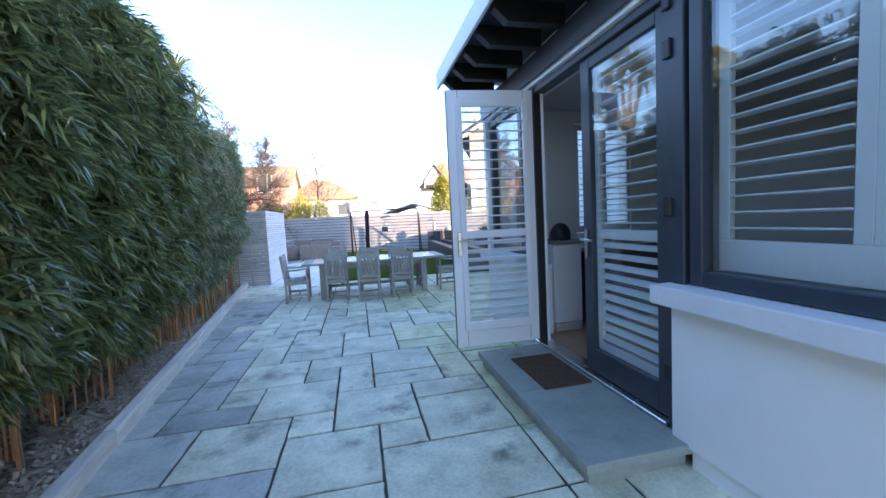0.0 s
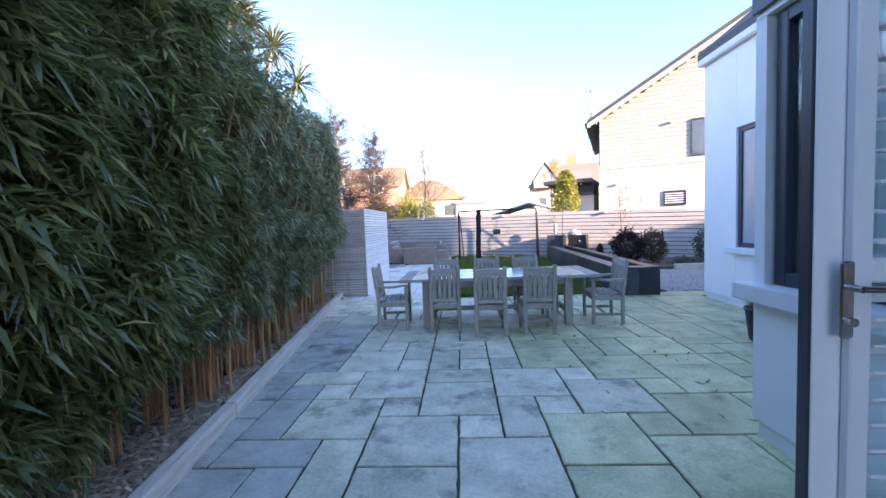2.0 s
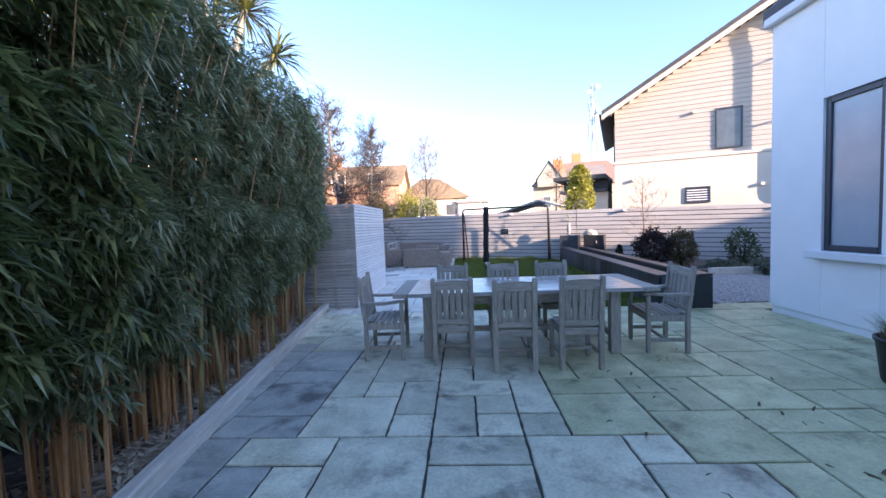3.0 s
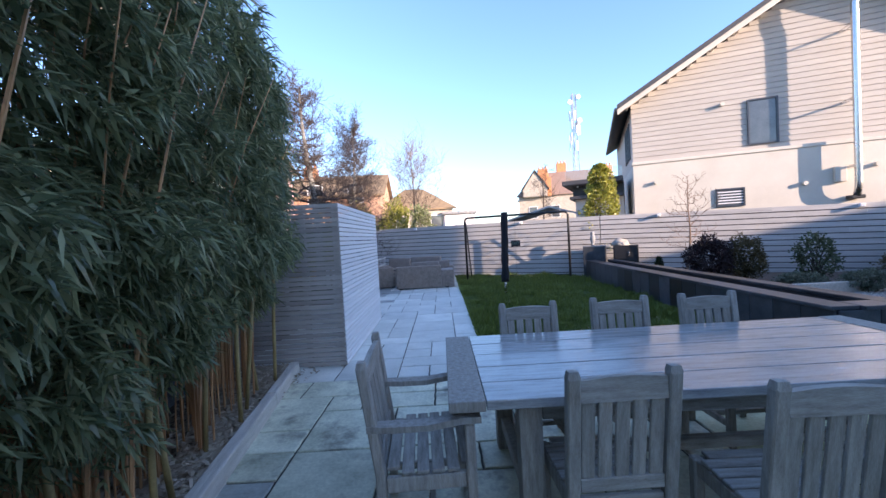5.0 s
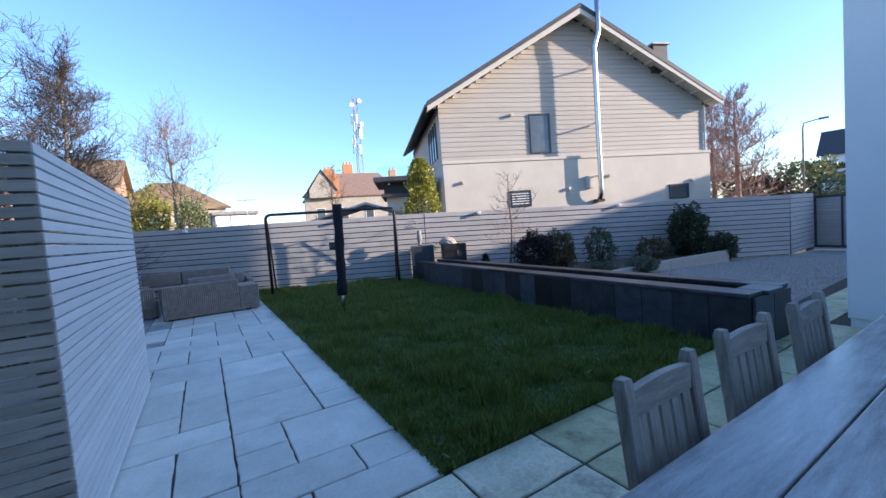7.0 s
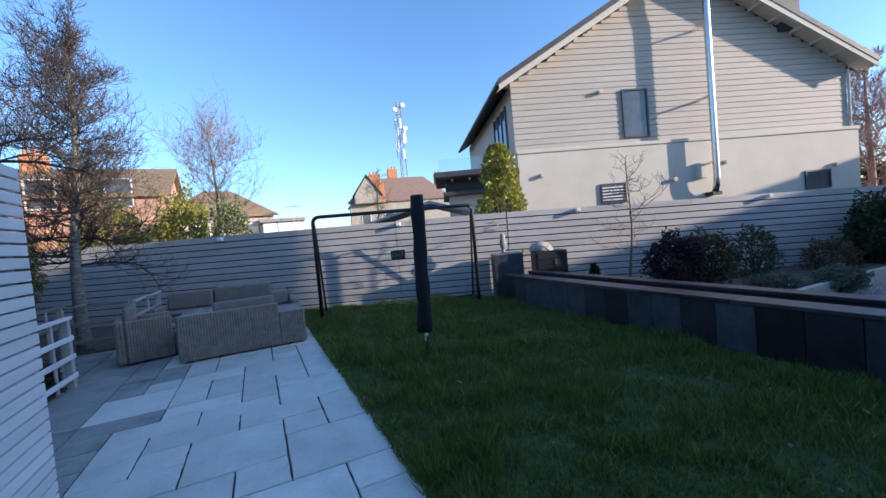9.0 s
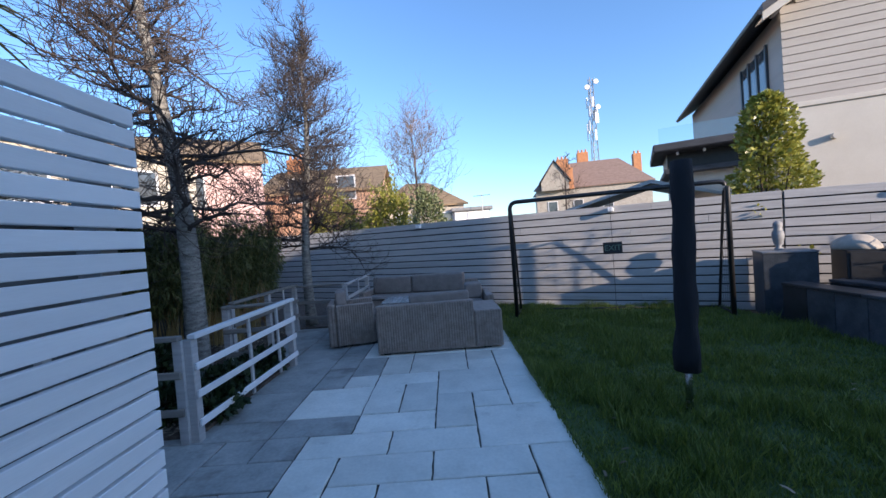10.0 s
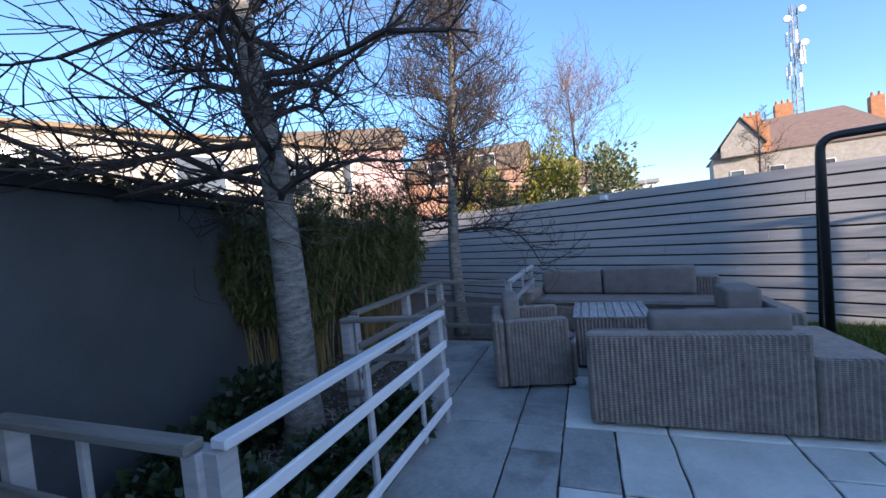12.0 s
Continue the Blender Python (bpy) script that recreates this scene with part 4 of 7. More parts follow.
def curved_bar(bm, x0, x1, y, z, h, t, sag=0.012, n=6):
    """A crest rail with a gently arched top, across x."""
    pts = [(x0 + (x1 - x0) * i / n) for i in range(n + 1)]
    lo_f = [bm.verts.new((x, y - t / 2, z)) for x in pts]
    lo_b = [bm.verts.new((x, y + t / 2, z)) for x in pts]
    hi = [z + h + sag * math.sin(math.pi * i / n) for i in range(n + 1)]
    hi_f = [bm.verts.new((x, y - t / 2, hz)) for x, hz in zip(pts, hi)]
    hi_b = [bm.verts.new((x, y + t / 2, hz)) for x, hz in zip(pts, hi)]
    for i in range(n):
        bm.faces.new((lo_f[i], lo_f[i + 1], hi_f[i + 1], hi_f[i]))
        bm.faces.new((lo_b[i + 1], lo_b[i], hi_b[i], hi_b[i + 1]))
        bm.faces.new((hi_f[i], hi_f[i + 1], hi_b[i + 1], hi_b[i]))
        bm.faces.new((lo_f[i + 1], lo_f[i], lo_b[i], lo_b[i + 1]))
    bm.faces.new((lo_f[0], hi_f[0], hi_b[0], lo_b[0]))
    bm.faces.new((lo_f[n], lo_b[n], hi_b[n], hi_f[n]))


def post_part(name, x, y0, y1, z1, w, d, parent, top_round=True):
    """A chair post that leans back above the seat, with a rounded head."""
    bm = bmesh.new()
    prof = [(0.0, 0), (0.0, 0.44), (y1 - y0, z1 - 0.03), (y1 - y0, z1)]
    lo = None
    for i, (dy, z) in enumerate(prof):
        s = 0.72 if (i == 3 and top_round) else 1.0
        ring = [bm.verts.new((x + a * w / 2 * s, y0 + dy + b * d / 2 * s, z)) for a, b in ((-1, -1), (1, -1), (1, 1), (-1, 1))]
        if lo:
            for k in range(4):
                bm.faces.new((lo[k], lo[(k + 1) % 4], ring[(k + 1) % 4], ring[k]))
        else:
            bm.faces.new(ring[::-1])
        lo = ring
    bm.faces.new(lo)
    es = [e for e in bm.edges if abs(e.verts[0].co.z - e.verts[1].co.z) > 0.1]
    bmesh.ops.bevel(bm, geom=es, offset=0.006, segments=1, affect="EDGES")
    return part(name, bm, TEAK_V, parent)


def garden_chair(arms, label, W=0.44):
    """Local: sitter looks to +y, the back stands at y = 0."""
    c = thing("garden_armchair" if arms else "garden_chair", label, "chair", group="chairs round the table")
    H, D, S = 0.95, 0.46, 0.43
    h = W / 2 - 0.025
    for s in (-1, 1):
        post_part("back_leg", s * h, 0.03, -0.03, H, 0.052, 0.045, c)
        part("front_leg", boxed(s * h - 0.024, s * h + 0.024, D - 0.045, D, 0, (0.64 if arms else S - 0.002), 0.006), TEAK_V, c)
        part("side_rail", boxed(s * h - 0.014, s * h + 0.014, 0.055, D - 0.047, S - 0.075, S - 0.006, 0.004), TEAK_V, c)
        part("side_stretcher", boxed(s * h - 0.014, s * h + 0.014, 0.055, D - 0.047, 0.13, 0.17, 0.004), TEAK_V, c)
        if arms:
            bm = bmesh.new()
            prof = [(-0.02, 0.655), (0.10, 0.648), (0.25, 0.645), (0.40, 0.662), (D + 0.03, 0.658)]
            for k, (y, z) in enumerate(prof):
                w = 0.03 + 0.006 * math.sin(k)
                ring = [bm.verts.new((s * h + a * w, y, z + b)) for a, b in ((-1, -0.014), (1, -0.014), (1, 0.014), (-1, 0.014))]
                if k:
                    for q in range(4):
                        bm.faces.new((lo[q], lo[(q + 1) % 4], ring[(q + 1) % 4], ring[q]))
                else:
                    bm.faces.new(ring[::-1])
                lo = ring
            bm.faces.new(lo)
            bmesh.ops.recalc_face_normals(bm, faces=bm.faces)
            part("arm", bm, TEAK_V, c)
    bm = bmesh.new()
    curved_bar(bm, -h + 0.027, h - 0.027, -0.022, H - 0.125, 0.085, 0.028)
    bmesh.ops.recalc_face_normals(bm, faces=bm.faces)
    part("crest_rail", bm, TEAK, c)
    part("lower_rail", boxed(-h + 0.027, h - 0.027, 0.010, 0.036, S + 0.02, S + 0.075, 0.004), TEAK, c)
    n = 5
    gap = (2 * h - 0.05) / n
    for k in range(n):
        x = -h + 0.025 + (k + 0.5) * gap
        ob = part("back_slat", boxed(-gap * 0.40, gap * 0.40, -0.007, 0.007, 0, H - 0.125 - S - 0.075, 0.003), TEAK_V, c)
        ob.matrix_basis = pose(x, 0.022, S + 0.075, 7.0, 0, 0)
    part("front_rail", boxed(-h + 0.026, h - 0.026, D - 0.035, D - 0.010, S - 0.075, S - 0.006, 0.004), TEAK, c)
    part("back_rail", boxed(-h + 0.028, h - 0.028, 0.02, 0.045, S - 0.075, S - 0.006, 0.004), TEAK, c)
    part("cross_stretcher", boxed(-h + 0.016, h - 0.016, D * 0.52, D * 0.52 + 0.03, 0.135, 0.165, 0.004), TEAK, c)
    m = 6
    p = (D - 0.01) / m
    for k in range(m):
        y = 0.05 + k * (D - 0.05) / m
        part("seat_slat", boxed(-h - 0.015 if 0 < k < m - 1 else -h + 0.03, h + 0.015 if 0 < k < m - 1 else h - 0.03, y + 0.004, y + (D - 0.05) / m - 0.008, S, S + 0.018, 0.004), TEAK, c)
    return c


dining_table()
ch = garden_chair(False, "silver-weathered teak slatted dining chair at the long table")
ch.matrix_basis = pose(-0.43, 7.92, 0, 0, 0, 1.5)
for x, y, a in ((0.19, 7.72, -1.5), (0.85, 7.74, 1.0), (-0.46, 9.37, 181), (0.25, 9.40, 179), (0.92, 9.38, 181)):
    copy_thing(ch, pose(x, y, 0, 0, 0, a))
ar = garden_chair(True, "silver-weathered teak slatted armchair at the end of the table", 0.60)
ar.matrix_basis = pose(-1.46, 8.42, 0, 0, 0, -87)
copy_thing(ar, pose(2.16, 8.46, 0, 0, 0, 86))

# ---- long stone trough and the dark boxes at its end ----
trough = thing("stone_trough", "long low wall of dark stone panels with a grey coping", "planter", kind="structure")
A, B = Vector((2.87, 10.38, 0)), Vector((3.24, 18.2, 0))
tu = math.degrees(math.atan2((B - A).y, (B - A).x))
L = (B - A).length
trough.matrix_basis = pose(A.x, A.y, 0, 0, 0, tu)
n = 20
for i in range(n):
    part("panel", boxed(i * L / n + 0.003, (i + 1) * L / n - 0.003, -0.03 + 0.002 * (i % 3), 0.0, -0.05, 0.51, 0.003), STONE_D, trough)
for i in range(2):
    part("panel", boxed(-0.03, 0.0, -0.395 * (i + 1) + 0.003 - 0.035, -0.395 * i - 0.003 - 0.035, -0.05, 0.51, 0.003), STONE_D, trough)
part("core", boxed(0.004, L, -0.24, -0.034, -0.05, 0.505), BLACKWALL, trough)
part("core", boxed(0.004, L, -0.82, -0.64, -0.05, 0.505), BLACKWALL, trough)
part("core", boxed(0.004, 0.22, -0.636, -0.244, -0.05, 0.505), BLACKWALL, trough)
for i in range(7):
    part("coping", boxed(i * L / 7 + 0.002, (i + 1) * L / 7 - 0.002, -0.26, 0.02, 0.512, 0.555, 0.008, seg=2), STONE_D, trough)
    part("coping", boxed(i * L / 7 + 0.002, (i + 1) * L / 7 - 0.002, -0.84, -0.62, 0.512, 0.555, 0.008, seg=2), STONE_D, trough)
part("coping", boxed(-0.05, 0.25, -0.616, -0.264, 0.512, 0.556, 0.008, seg=2), STONE_D, trough)
part("trough_soil", boxed(0.23, L, -0.635, -0.245, 0.0, 0.42), SOIL, trough)

pil = thing("stone_pillar", "square dark stone pillar at the end of the low wall", "pillar", pose(3.72, 18.72, 0, 0, 0, FTURN))
part("block", boxed(-0.32, 0.32, -0.30, 0.30, -0.05, 0.93, 0.006), STONE_D, pil)
part("cap", boxed(-0.33, 0.33, -0.31, 0.31, 0.933, 0.96, 0.006), COPING, pil)
cup = thing("dark_cupboard", "small dark cupboard with a pale latch beside the pillar", "cupboard", pose(4.42, 18.12, 0, 0, 0, FTURN))
part("body", boxed(-0.34, 0.34, -0.25, 0.25, -0.05, 0.95, 0.006), BLACK_M, cup)
part("door", boxed(-0.31, 0.31, -0.27, -0.254, 0.5, 0.92, 0.004), BLACK_M, cup)
part("latch", boxed(0.06, 0.10, -0.285, -0.272, 0.66, 0.76, 0.003), STEEL, cup)
# mound of dried foliage, shaped and coloured like rough grey stone
bm = bmesh.new()
bmesh.ops.create_icosphere(bm, subdivisions=3, radius=0.26)
for q in bm.verts:
    q.co *= 1 + 0.12 * noise.noise(q.co * 5)
    q.co.z = max(q.co.z, -0.02) * 0.75
ob = part("stone_mound", bm, STONE_H, smooth=True)
ob.location = (4.30, 18.2, 0.965)
tagged(ob, "rough grey mound standing for dried foliage on the dark cupboard", "stone")
bm = bmesh.new()
prof = [(0.055, 0.0), (0.06, 0.02), (0.035, 0.05), (0.06, 0.10), (0.085, 0.20), (0.08, 0.28), (0.055, 0.32), (0.065, 0.37), (0.06, 0.42), (0.02, 0.45)]
rings = [[bm.verts.new((r * math.cos(k * 0.5236), r * 0.85 * math.sin(k * 0.5236), z)) for k in range(12)] for r, z in prof]
for r0, r1 in zip(rings, rings[1:]):
    for k in range(12):
        bm.faces.new((r0[k], r0[(k + 1) % 12], r1[(k + 1) % 12], r1[k]))
bm.faces.new(rings[0][::-1]), bm.faces.new(rings[-1])
ob = part("owl_ornament", bm, COPING, smooth=True)
ob.location = (3.68, 18.75, 0.962)
tagged(ob, "small grey owl-shaped ornament standing on the pillar", "ornament")

# ---- goal with its hanging sign ----
goal = thing("football_goal", "black tubular garden football goal against the fence", "goal")
GA, GB = Vector((-0.27, 19.72, 0)), Vector((2.92, 18.72, 0))
gd = (GB - GA).normalized()
gb = Vector((-gd.y, gd.x, 0))
GH, R = 2.09, 0.038


def bend(a, b, c, r, n=5):
    """Corner points from a to c rounded at b."""
    p, q = b + (a - b).normalized() * r, b + (c - b).normalized() * r
    return [p.lerp(b, i / n).lerp(b.lerp(q, i / n), i / n) for i in range(n + 1)]


up = Vector((0, 0, 1))
bm = bmesh.new()
pts = [GA] + bend(GA, GA + up * GH, GB + up * GH, 0.14) + bend(GA + up * GH, GB + up * GH, GB, 0.14) + [GB]
tube(bm, pts, [R] * len(pts), 10)
part("front_frame", bm, BLACK_M, goal, smooth=True)
for P in (GA, GB):
    bm = bmesh.new()
    q0, q1 = P + up * (GH - 0.10) + gb * 0.02, P + gb * 0.62 + up * 0.03
    pts = [q0, q0 + gb * 0.13 - up * 0.05] + [q0.lerp(q1, t_) + gb * (0.13 * (1 - t_)) for t_ in (0.25, 0.5, 0.75)] + [q1]
    tube(bm, pts, [0.022] * len(pts), 8)
    part("side_stay", bm, BLACK_M, goal, smooth=True)
    bm = bmesh.new()
    tube(bm, [P + up * 0.03, q1], [0.02, 0.02], 8)
    part("base_rail", bm, BLACK_M, goal, smooth=True)
bm = bmesh.new()
tube(bm, [GA + gb * 0.62 + up * 0.03, GB + gb * 0.62 + up * 0.03], [0.02, 0.02], 8)
part("back_rail", bm, BLACK_M, goal, smooth=True)
bm = bmesh.new()
for P in (GA, GB):
    for k in range(16):
        z = 0.06 + k * 0.125
        d = 0.60 * (1 - z / GH) + 0.06
        rod(bm, P + up * z + gb * 0.02, P + up * z + gb * d, 0.0025, n=3, caps=False)
    for k in range(7):
        d = 0.05 + k * 0.09
        zt = max(0.1, GH * (1 - (d - 0.12) / 0.62)) if d > 0.14 else GH - 0.08
        rod(bm, P + gb * d, P + gb * d + up * min(zt, GH - 0.1), 0.0025, n=3, caps=False)
part("net", bm, BLACK_M, goal, kind="stuff")
sign = thing("hanging_sign", "small black target sign hung on a cord in the goal", "sign")
SP = GA.lerp(GB, 0.5) + gb * 0.04
bm = bmesh.new()
rod(bm, SP + up * (GH - 0.05), SP + up * 0.05, 0.004, n=5)
part("cord", bm, BLACK_M, sign)
ob = part("board", boxed(-0.15, 0.15, -0.02, 0.02, -0.10, 0.10, 0.008), BLACK_M, sign)
ob.matrix_basis = pose(SP.x, SP.y, 1.16, 0, 0, math.degrees(math.atan2(gd.y, gd.x)))
tx = bpy.data.curves.new("sign_text", "FONT")
tx.body, tx.size, tx.align_x, tx.align_y, tx.extrude = "EXIT", 0.13, "CENTER", "CENTER", 0.002
tx.materials.append(mat("dull_green_paint", (0.10, 0.16, 0.12), (0.16, 0.22, 0.17), 0.6, 5, 50, 0.0))
to = new("lettering", tx)
to.parent = ob
to.matrix_basis = pose(0, -0.024, 0, 90, 0, 0)

# ---- covered rotary clothes dryer ----
dry = thing("rotary_dryer", "folded rotary clothes dryer in a dark cover on a steel pole", "clothes dryer", pose(0.38, 15.72, 0))
bm = bmesh.new()
rod(bm, (0, 0, -0.02), (0.005, 0, 0.5), 0.027, n=12)
part("pole", bm, STEEL, dry, smooth=True)
bm = bmesh.new()
m, k = 14, 14
prev = None
for i in range(m + 1):
    z = 0.35 + 1.65 * i / m
    r = 0.080 + 0.006 * math.sin(i * 1.7) + (0.012 if i < 3 else 0)
    cx = 0.05 * (z - 0.35) / 1.65
    ring = [bm.verts.new((cx + (r + 0.007 * math.sin(5 * a + i)) * math.cos(a), (r + 0.007 * math.sin(4 * a + i * 0.6)) * math.sin(a), z)) for a in [6.28319 * j / k for j in range(k)]]
    if prev:
        for j in range(k):
            bm.faces.new((prev[j], prev[(j + 1) % k], ring[(j + 1) % k], ring[j]))
    else:
        bm.faces.new(ring[::-1])
    prev = ring
bm.faces.new(prev)
part("cover", bm, COVER, dry, smooth=True)

# ---- rattan lounge set ----
def wicker(bm, x0, x1, y0, y1, z0, z1, rib=0.034):
    """A woven block whose sides are corrugated by upright ribs."""
    out, d = [], 0.010
    for (ax, ay), (bx, by) in (((x0, y0), (x1, y0)), ((x1, y0), (x1, y1)), ((x1, y1), (x0, y1)), ((x0, y1), (x0, y0))):
        L = math.hypot(bx - ax, by - ay)
        ux, uy = (bx - ax) / L, (by - ay) / L
        n = max(2, int((L - 0.03) / rib))
        for k in range(2 * n + 1):
            t_ = 0.015 + (L - 0.03) * k / (2 * n)
            o = 0.0 if k % 2 else d
            out.append((ax + ux * t_ - uy * o, ay + uy * t_ + ux * o))
    rings = []
    cx, cy = (x0 + x1) / 2, (y0 + y1) / 2
    for z, s in ((z0, 0.0), (z1 - 0.022, 0.0), (z1 - 0.007, 0.006), (z1, 0.022)):
        rings.append([bm.verts.new((x + (s if x < cx else -s), y + (s if y < cy else -s), z)) for x, y in out])
    k = len(out)
    for r0, r1 in zip(rings, rings[1:]):
        for i in range(k):
            bm.faces.new((r0[i], r0[(i + 1) % k], r1[(i + 1) % k], r1[i]))
    bm.faces.new(rings[-1])
    bm.faces.new(rings[0][::-1])


def weave_mat():
    m = mat("woven_rattan", (0.21, 0.168, 0.138), (0.40, 0.33, 0.275), 0.55, 14, 60, 0.0)
    t = m.node_tree
    n, ln = t.nodes, t.links.new
    tc, wv, bp = n.new("ShaderNodeTexCoord"), n.new("ShaderNodeTexWave"), n.new("ShaderNodeBump")
    wv.bands_direction = "Z"
    wv.inputs["Scale"].default_value, wv.inputs["Distortion"].default_value = 26.0, 0.6
    ln(tc.outputs["Object"], wv.inputs["Vector"])
    bp.inputs["Strength"].default_value, bp.inputs["Distance"].default_value = 0.9, 0.006
    ln(wv.outputs[1], bp.inputs["Height"])
    ln(bp.outputs[0], n["Principled BSDF"].inputs["Normal"])
    return m


WEAVE = weave_mat()


def lounge(name, label, m, blocks, cushions, feet):
    s = thing(name, label, "sofa" if "sofa" in name else "chair", m, group="rattan lounge set")
    for nm, b in blocks:
        bm = bmesh.new()
        wicker(bm, *b)
        part(nm, bm, WEAVE, s)
    for nm, b in cushions:
        bm = boxed(*b, 0.045, seg=3)
        part(nm, bm, CUSHION, s, "taupe cushion", smooth=True)
    for x, y in feet:
        part("foot", boxed(x - 0.05, x + 0.05, y - 0.04, y + 0.04, 0, 0.045, 0.004), BLACK_M, s)
    return s


# sofa with its back to the path: low back, open seat at one end
lounge("rattan_sofa", "grey-brown rattan sofa with its back to the path", pose(-2.49, 17.90, 0, 0, 0, 0.5),
       [("back", (0, 1.34, 0, 0.14, 0.035, 0.68)), ("seat_base", (0, 1.33, 0.144, 0.82, 0.035, 0.46)), ("seat_end", (1.338, 1.72, 0.003, 0.82, 0.035, 0.53))],
       [("back_cushion", (0.45, 1.30, 0.16, 0.32, 0.525, 0.79)), ("seat_cushion", (0.03, 1.32, 0.15, 0.80, 0.464, 0.525))],
       [(0.12, 0.1), (1.50, 0.1), (0.12, 0.72), (1.50, 0.72)])
lounge("rattan_sofa", "long grey-brown rattan sofa along the fence", pose(-3.22, 20.62, 0, 0, 0, -13),
       [("back", (0, 2.25, 0.66, 0.80, 0.035, 0.66)), ("seat_base", (0, 2.25, 0, 0.656, 0.035, 0.36)), ("arm", (-0.14, -0.004, 0.0, 0.80, 0.035, 0.56))],
       [("seat_cushion", (0.02, 2.22, 0.0, 0.50, 0.364, 0.45)), ("back_cushion", (0.0, 0.86, 0.46, 0.65, 0.45, 0.80)), ("back_cushion", (0.88, 2.0, 0.46, 0.65, 0.45, 0.82))],
       [(0.1, 0.1), (2.1, 0.1), (0.1, 0.7), (2.1, 0.7)])
lounge("rattan_sofa", "short rattan sofa end facing the coffee table", pose(-1.50, 18.95, 0, 0, 0, 0),
       [("seat_base", (0, 0.75, 0, 0.9, 0.035, 0.38)), ("back", (0.62, 0.75, 0.0, 0.9, 0.384, 0.58))],
       [("seat_cushion", (0.0, 0.60, 0.02, 0.88, 0.384, 0.46)), ("throw_cushion", (0.30, 0.60, 0.45, 0.86, 0.46, 0.72))],
       [(0.1, 0.1), (0.65, 0.1), (0.1, 0.8), (0.65, 0.8)])
lounge("rattan_armchair", "grey-brown rattan armchair turned towards the coffee table", pose(-3.20, 18.47, 0, 0, 0, 13),
       [("arm", (0, 0.58, 0, 0.14, 0.035, 0.64)), ("seat_base", (0, 0.66, 0.144, 0.62, 0.035, 0.38)), ("arm", (0, 0.58, 0.624, 0.76, 0.035, 0.64)), ("back", (-0.12, -0.004, 0, 0.76, 0.035, 0.66))],
       [("seat_cushion", (0.0, 0.64, 0.15, 0.61, 0.384, 0.46)), ("back_cushion", (-0.0, 0.16, 0.16, 0.60, 0.46, 0.84))],
       [(0.08, 0.08), (0.56, 0.08), (0.08, 0.68), (0.56, 0.68)])
ct = thing("coffee_table", "square rattan coffee table with a wet slatted glass top", "table", pose(-2.25, 19.45, 0), group="rattan lounge set")
bm = bmesh.new()
wicker(bm, -0.36, 0.36, -0.36, 0.36, 0.035, 0.52)
part("body", bm, WEAVE, ct)
for k in range(9):
    part("top_slat", boxed(-0.37 + k * 0.0825, -0.37 + k * 0.0825 + 0.075, -0.37, 0.37, 0.523, 0.542, 0.004), WET_TOP, ct)
for x in (-0.3, 0.3):
    for y in (-0.3, 0.3):
        part("foot", boxed(x - 0.05, x + 0.05, y - 0.04, y + 0.04, 0, 0.04, 0.004), BLACK_M, ct)


# ---- post and rail barriers round the tree beds ----
def railing(a, b, rails, posts, label, balusters=()):
    wood = RAIL_W if "weathered" in label else SLAT_W if "white" in label else SLAT
    A, B = Vector((*a, 0)), Vector((*b, 0))
    d = B - A
    r = thing("rail_barrier", label, "railing", pose(a[0], a[1], 0, 0, 0, math.degrees(math.atan2(d.y, d.x))))
    L = d.length
    for z in rails:
        top = z == max(rails)
        part("rail", boxed(-0.03, L + 0.03, -0.062 if top else -0.058, 0.012 if top else -0.034, z - (0.04 if top else 0.062), z, 0.006), wood, r)
    for p in posts:
        part("post", boxed(p * L - 0.04, p * L + 0.04, -0.032, 0.048, -0.03, max(rails) - 0.044, 0.005), SLAT, r)
    for p in balusters:
        part("baluster", boxed(p * L - 0.022, p * L + 0.022, -0.03, -0.005, 0.05, max(rails) - 0.044, 0.004), SLAT, r)
    return r


RAILS = (0.90, 0.66, 0.43, 0.19)
railing((-4.88, 15.83), (-3.72, 15.83), RAILS[:1] + (0.61, 0.30), (0.0, 1.0), "weathered grey post and rail barrier across the tree bed", (0.48,))
railing((-3.64, 15.86), (-3.60, 17.80), RAILS, (0.0, 1.0), "white-topped post and rail barrier beside the paving", (0.45, 0.78))
railing((-4.46, 17.80), (-3.74, 17.86), (0.86, 0.55, 0.24), (0.0,), "weathered post and rail barrier behind the tree", ())
railing((-4.47, 17.95), (-4.42, 20.05), (0.89, 0.60, 0.32), (0.0, 0.5, 1.0), "weathered grey post and rail barrier along the bamboo bed", (0.75,))
railing((-4.36, 20.10), (-3.48, 19.95), (0.85, 0.55, 0.26), (), "weathered dark post and rail barrier before the far tree", ())
railing((-3.42, 19.95), (-3.38, 21.75), (0.84, 0.6, 0.36), (0.0, 1.0), "grey post and rail barrier behind the sofa", (0.5,))
tb = thing("tree_bed", "bare soil bed with leaf litter round the trees", "ground", kind="structure")
bm = bmesh.new()
prism(bm, [(-5.0, 15.9), (-3.68, 15.9), (-3.66, 17.8), (-4.5, 17.85), (-4.5, 20.1), (-3.45, 20.05), (-3.42, 22.8), (-7.4, 25.2), (-6.05, 18.4)], -0.09, 0.03)
part("soil", bm, SOIL, tb)
rr = random.Random(14)
spots = [(rr.uniform(-4.95, -3.70), rr.uniform(15.9, 17.8)) for _ in range(900)] + [(rr.uniform(-5.6, -4.5), rr.uniform(17.8, 20.3)) for _ in range(700)]
scatter_chips("leaf_litter", spots, STRAW, 0.07, tb, 31, lambda x, y: 0.03, 0.02)
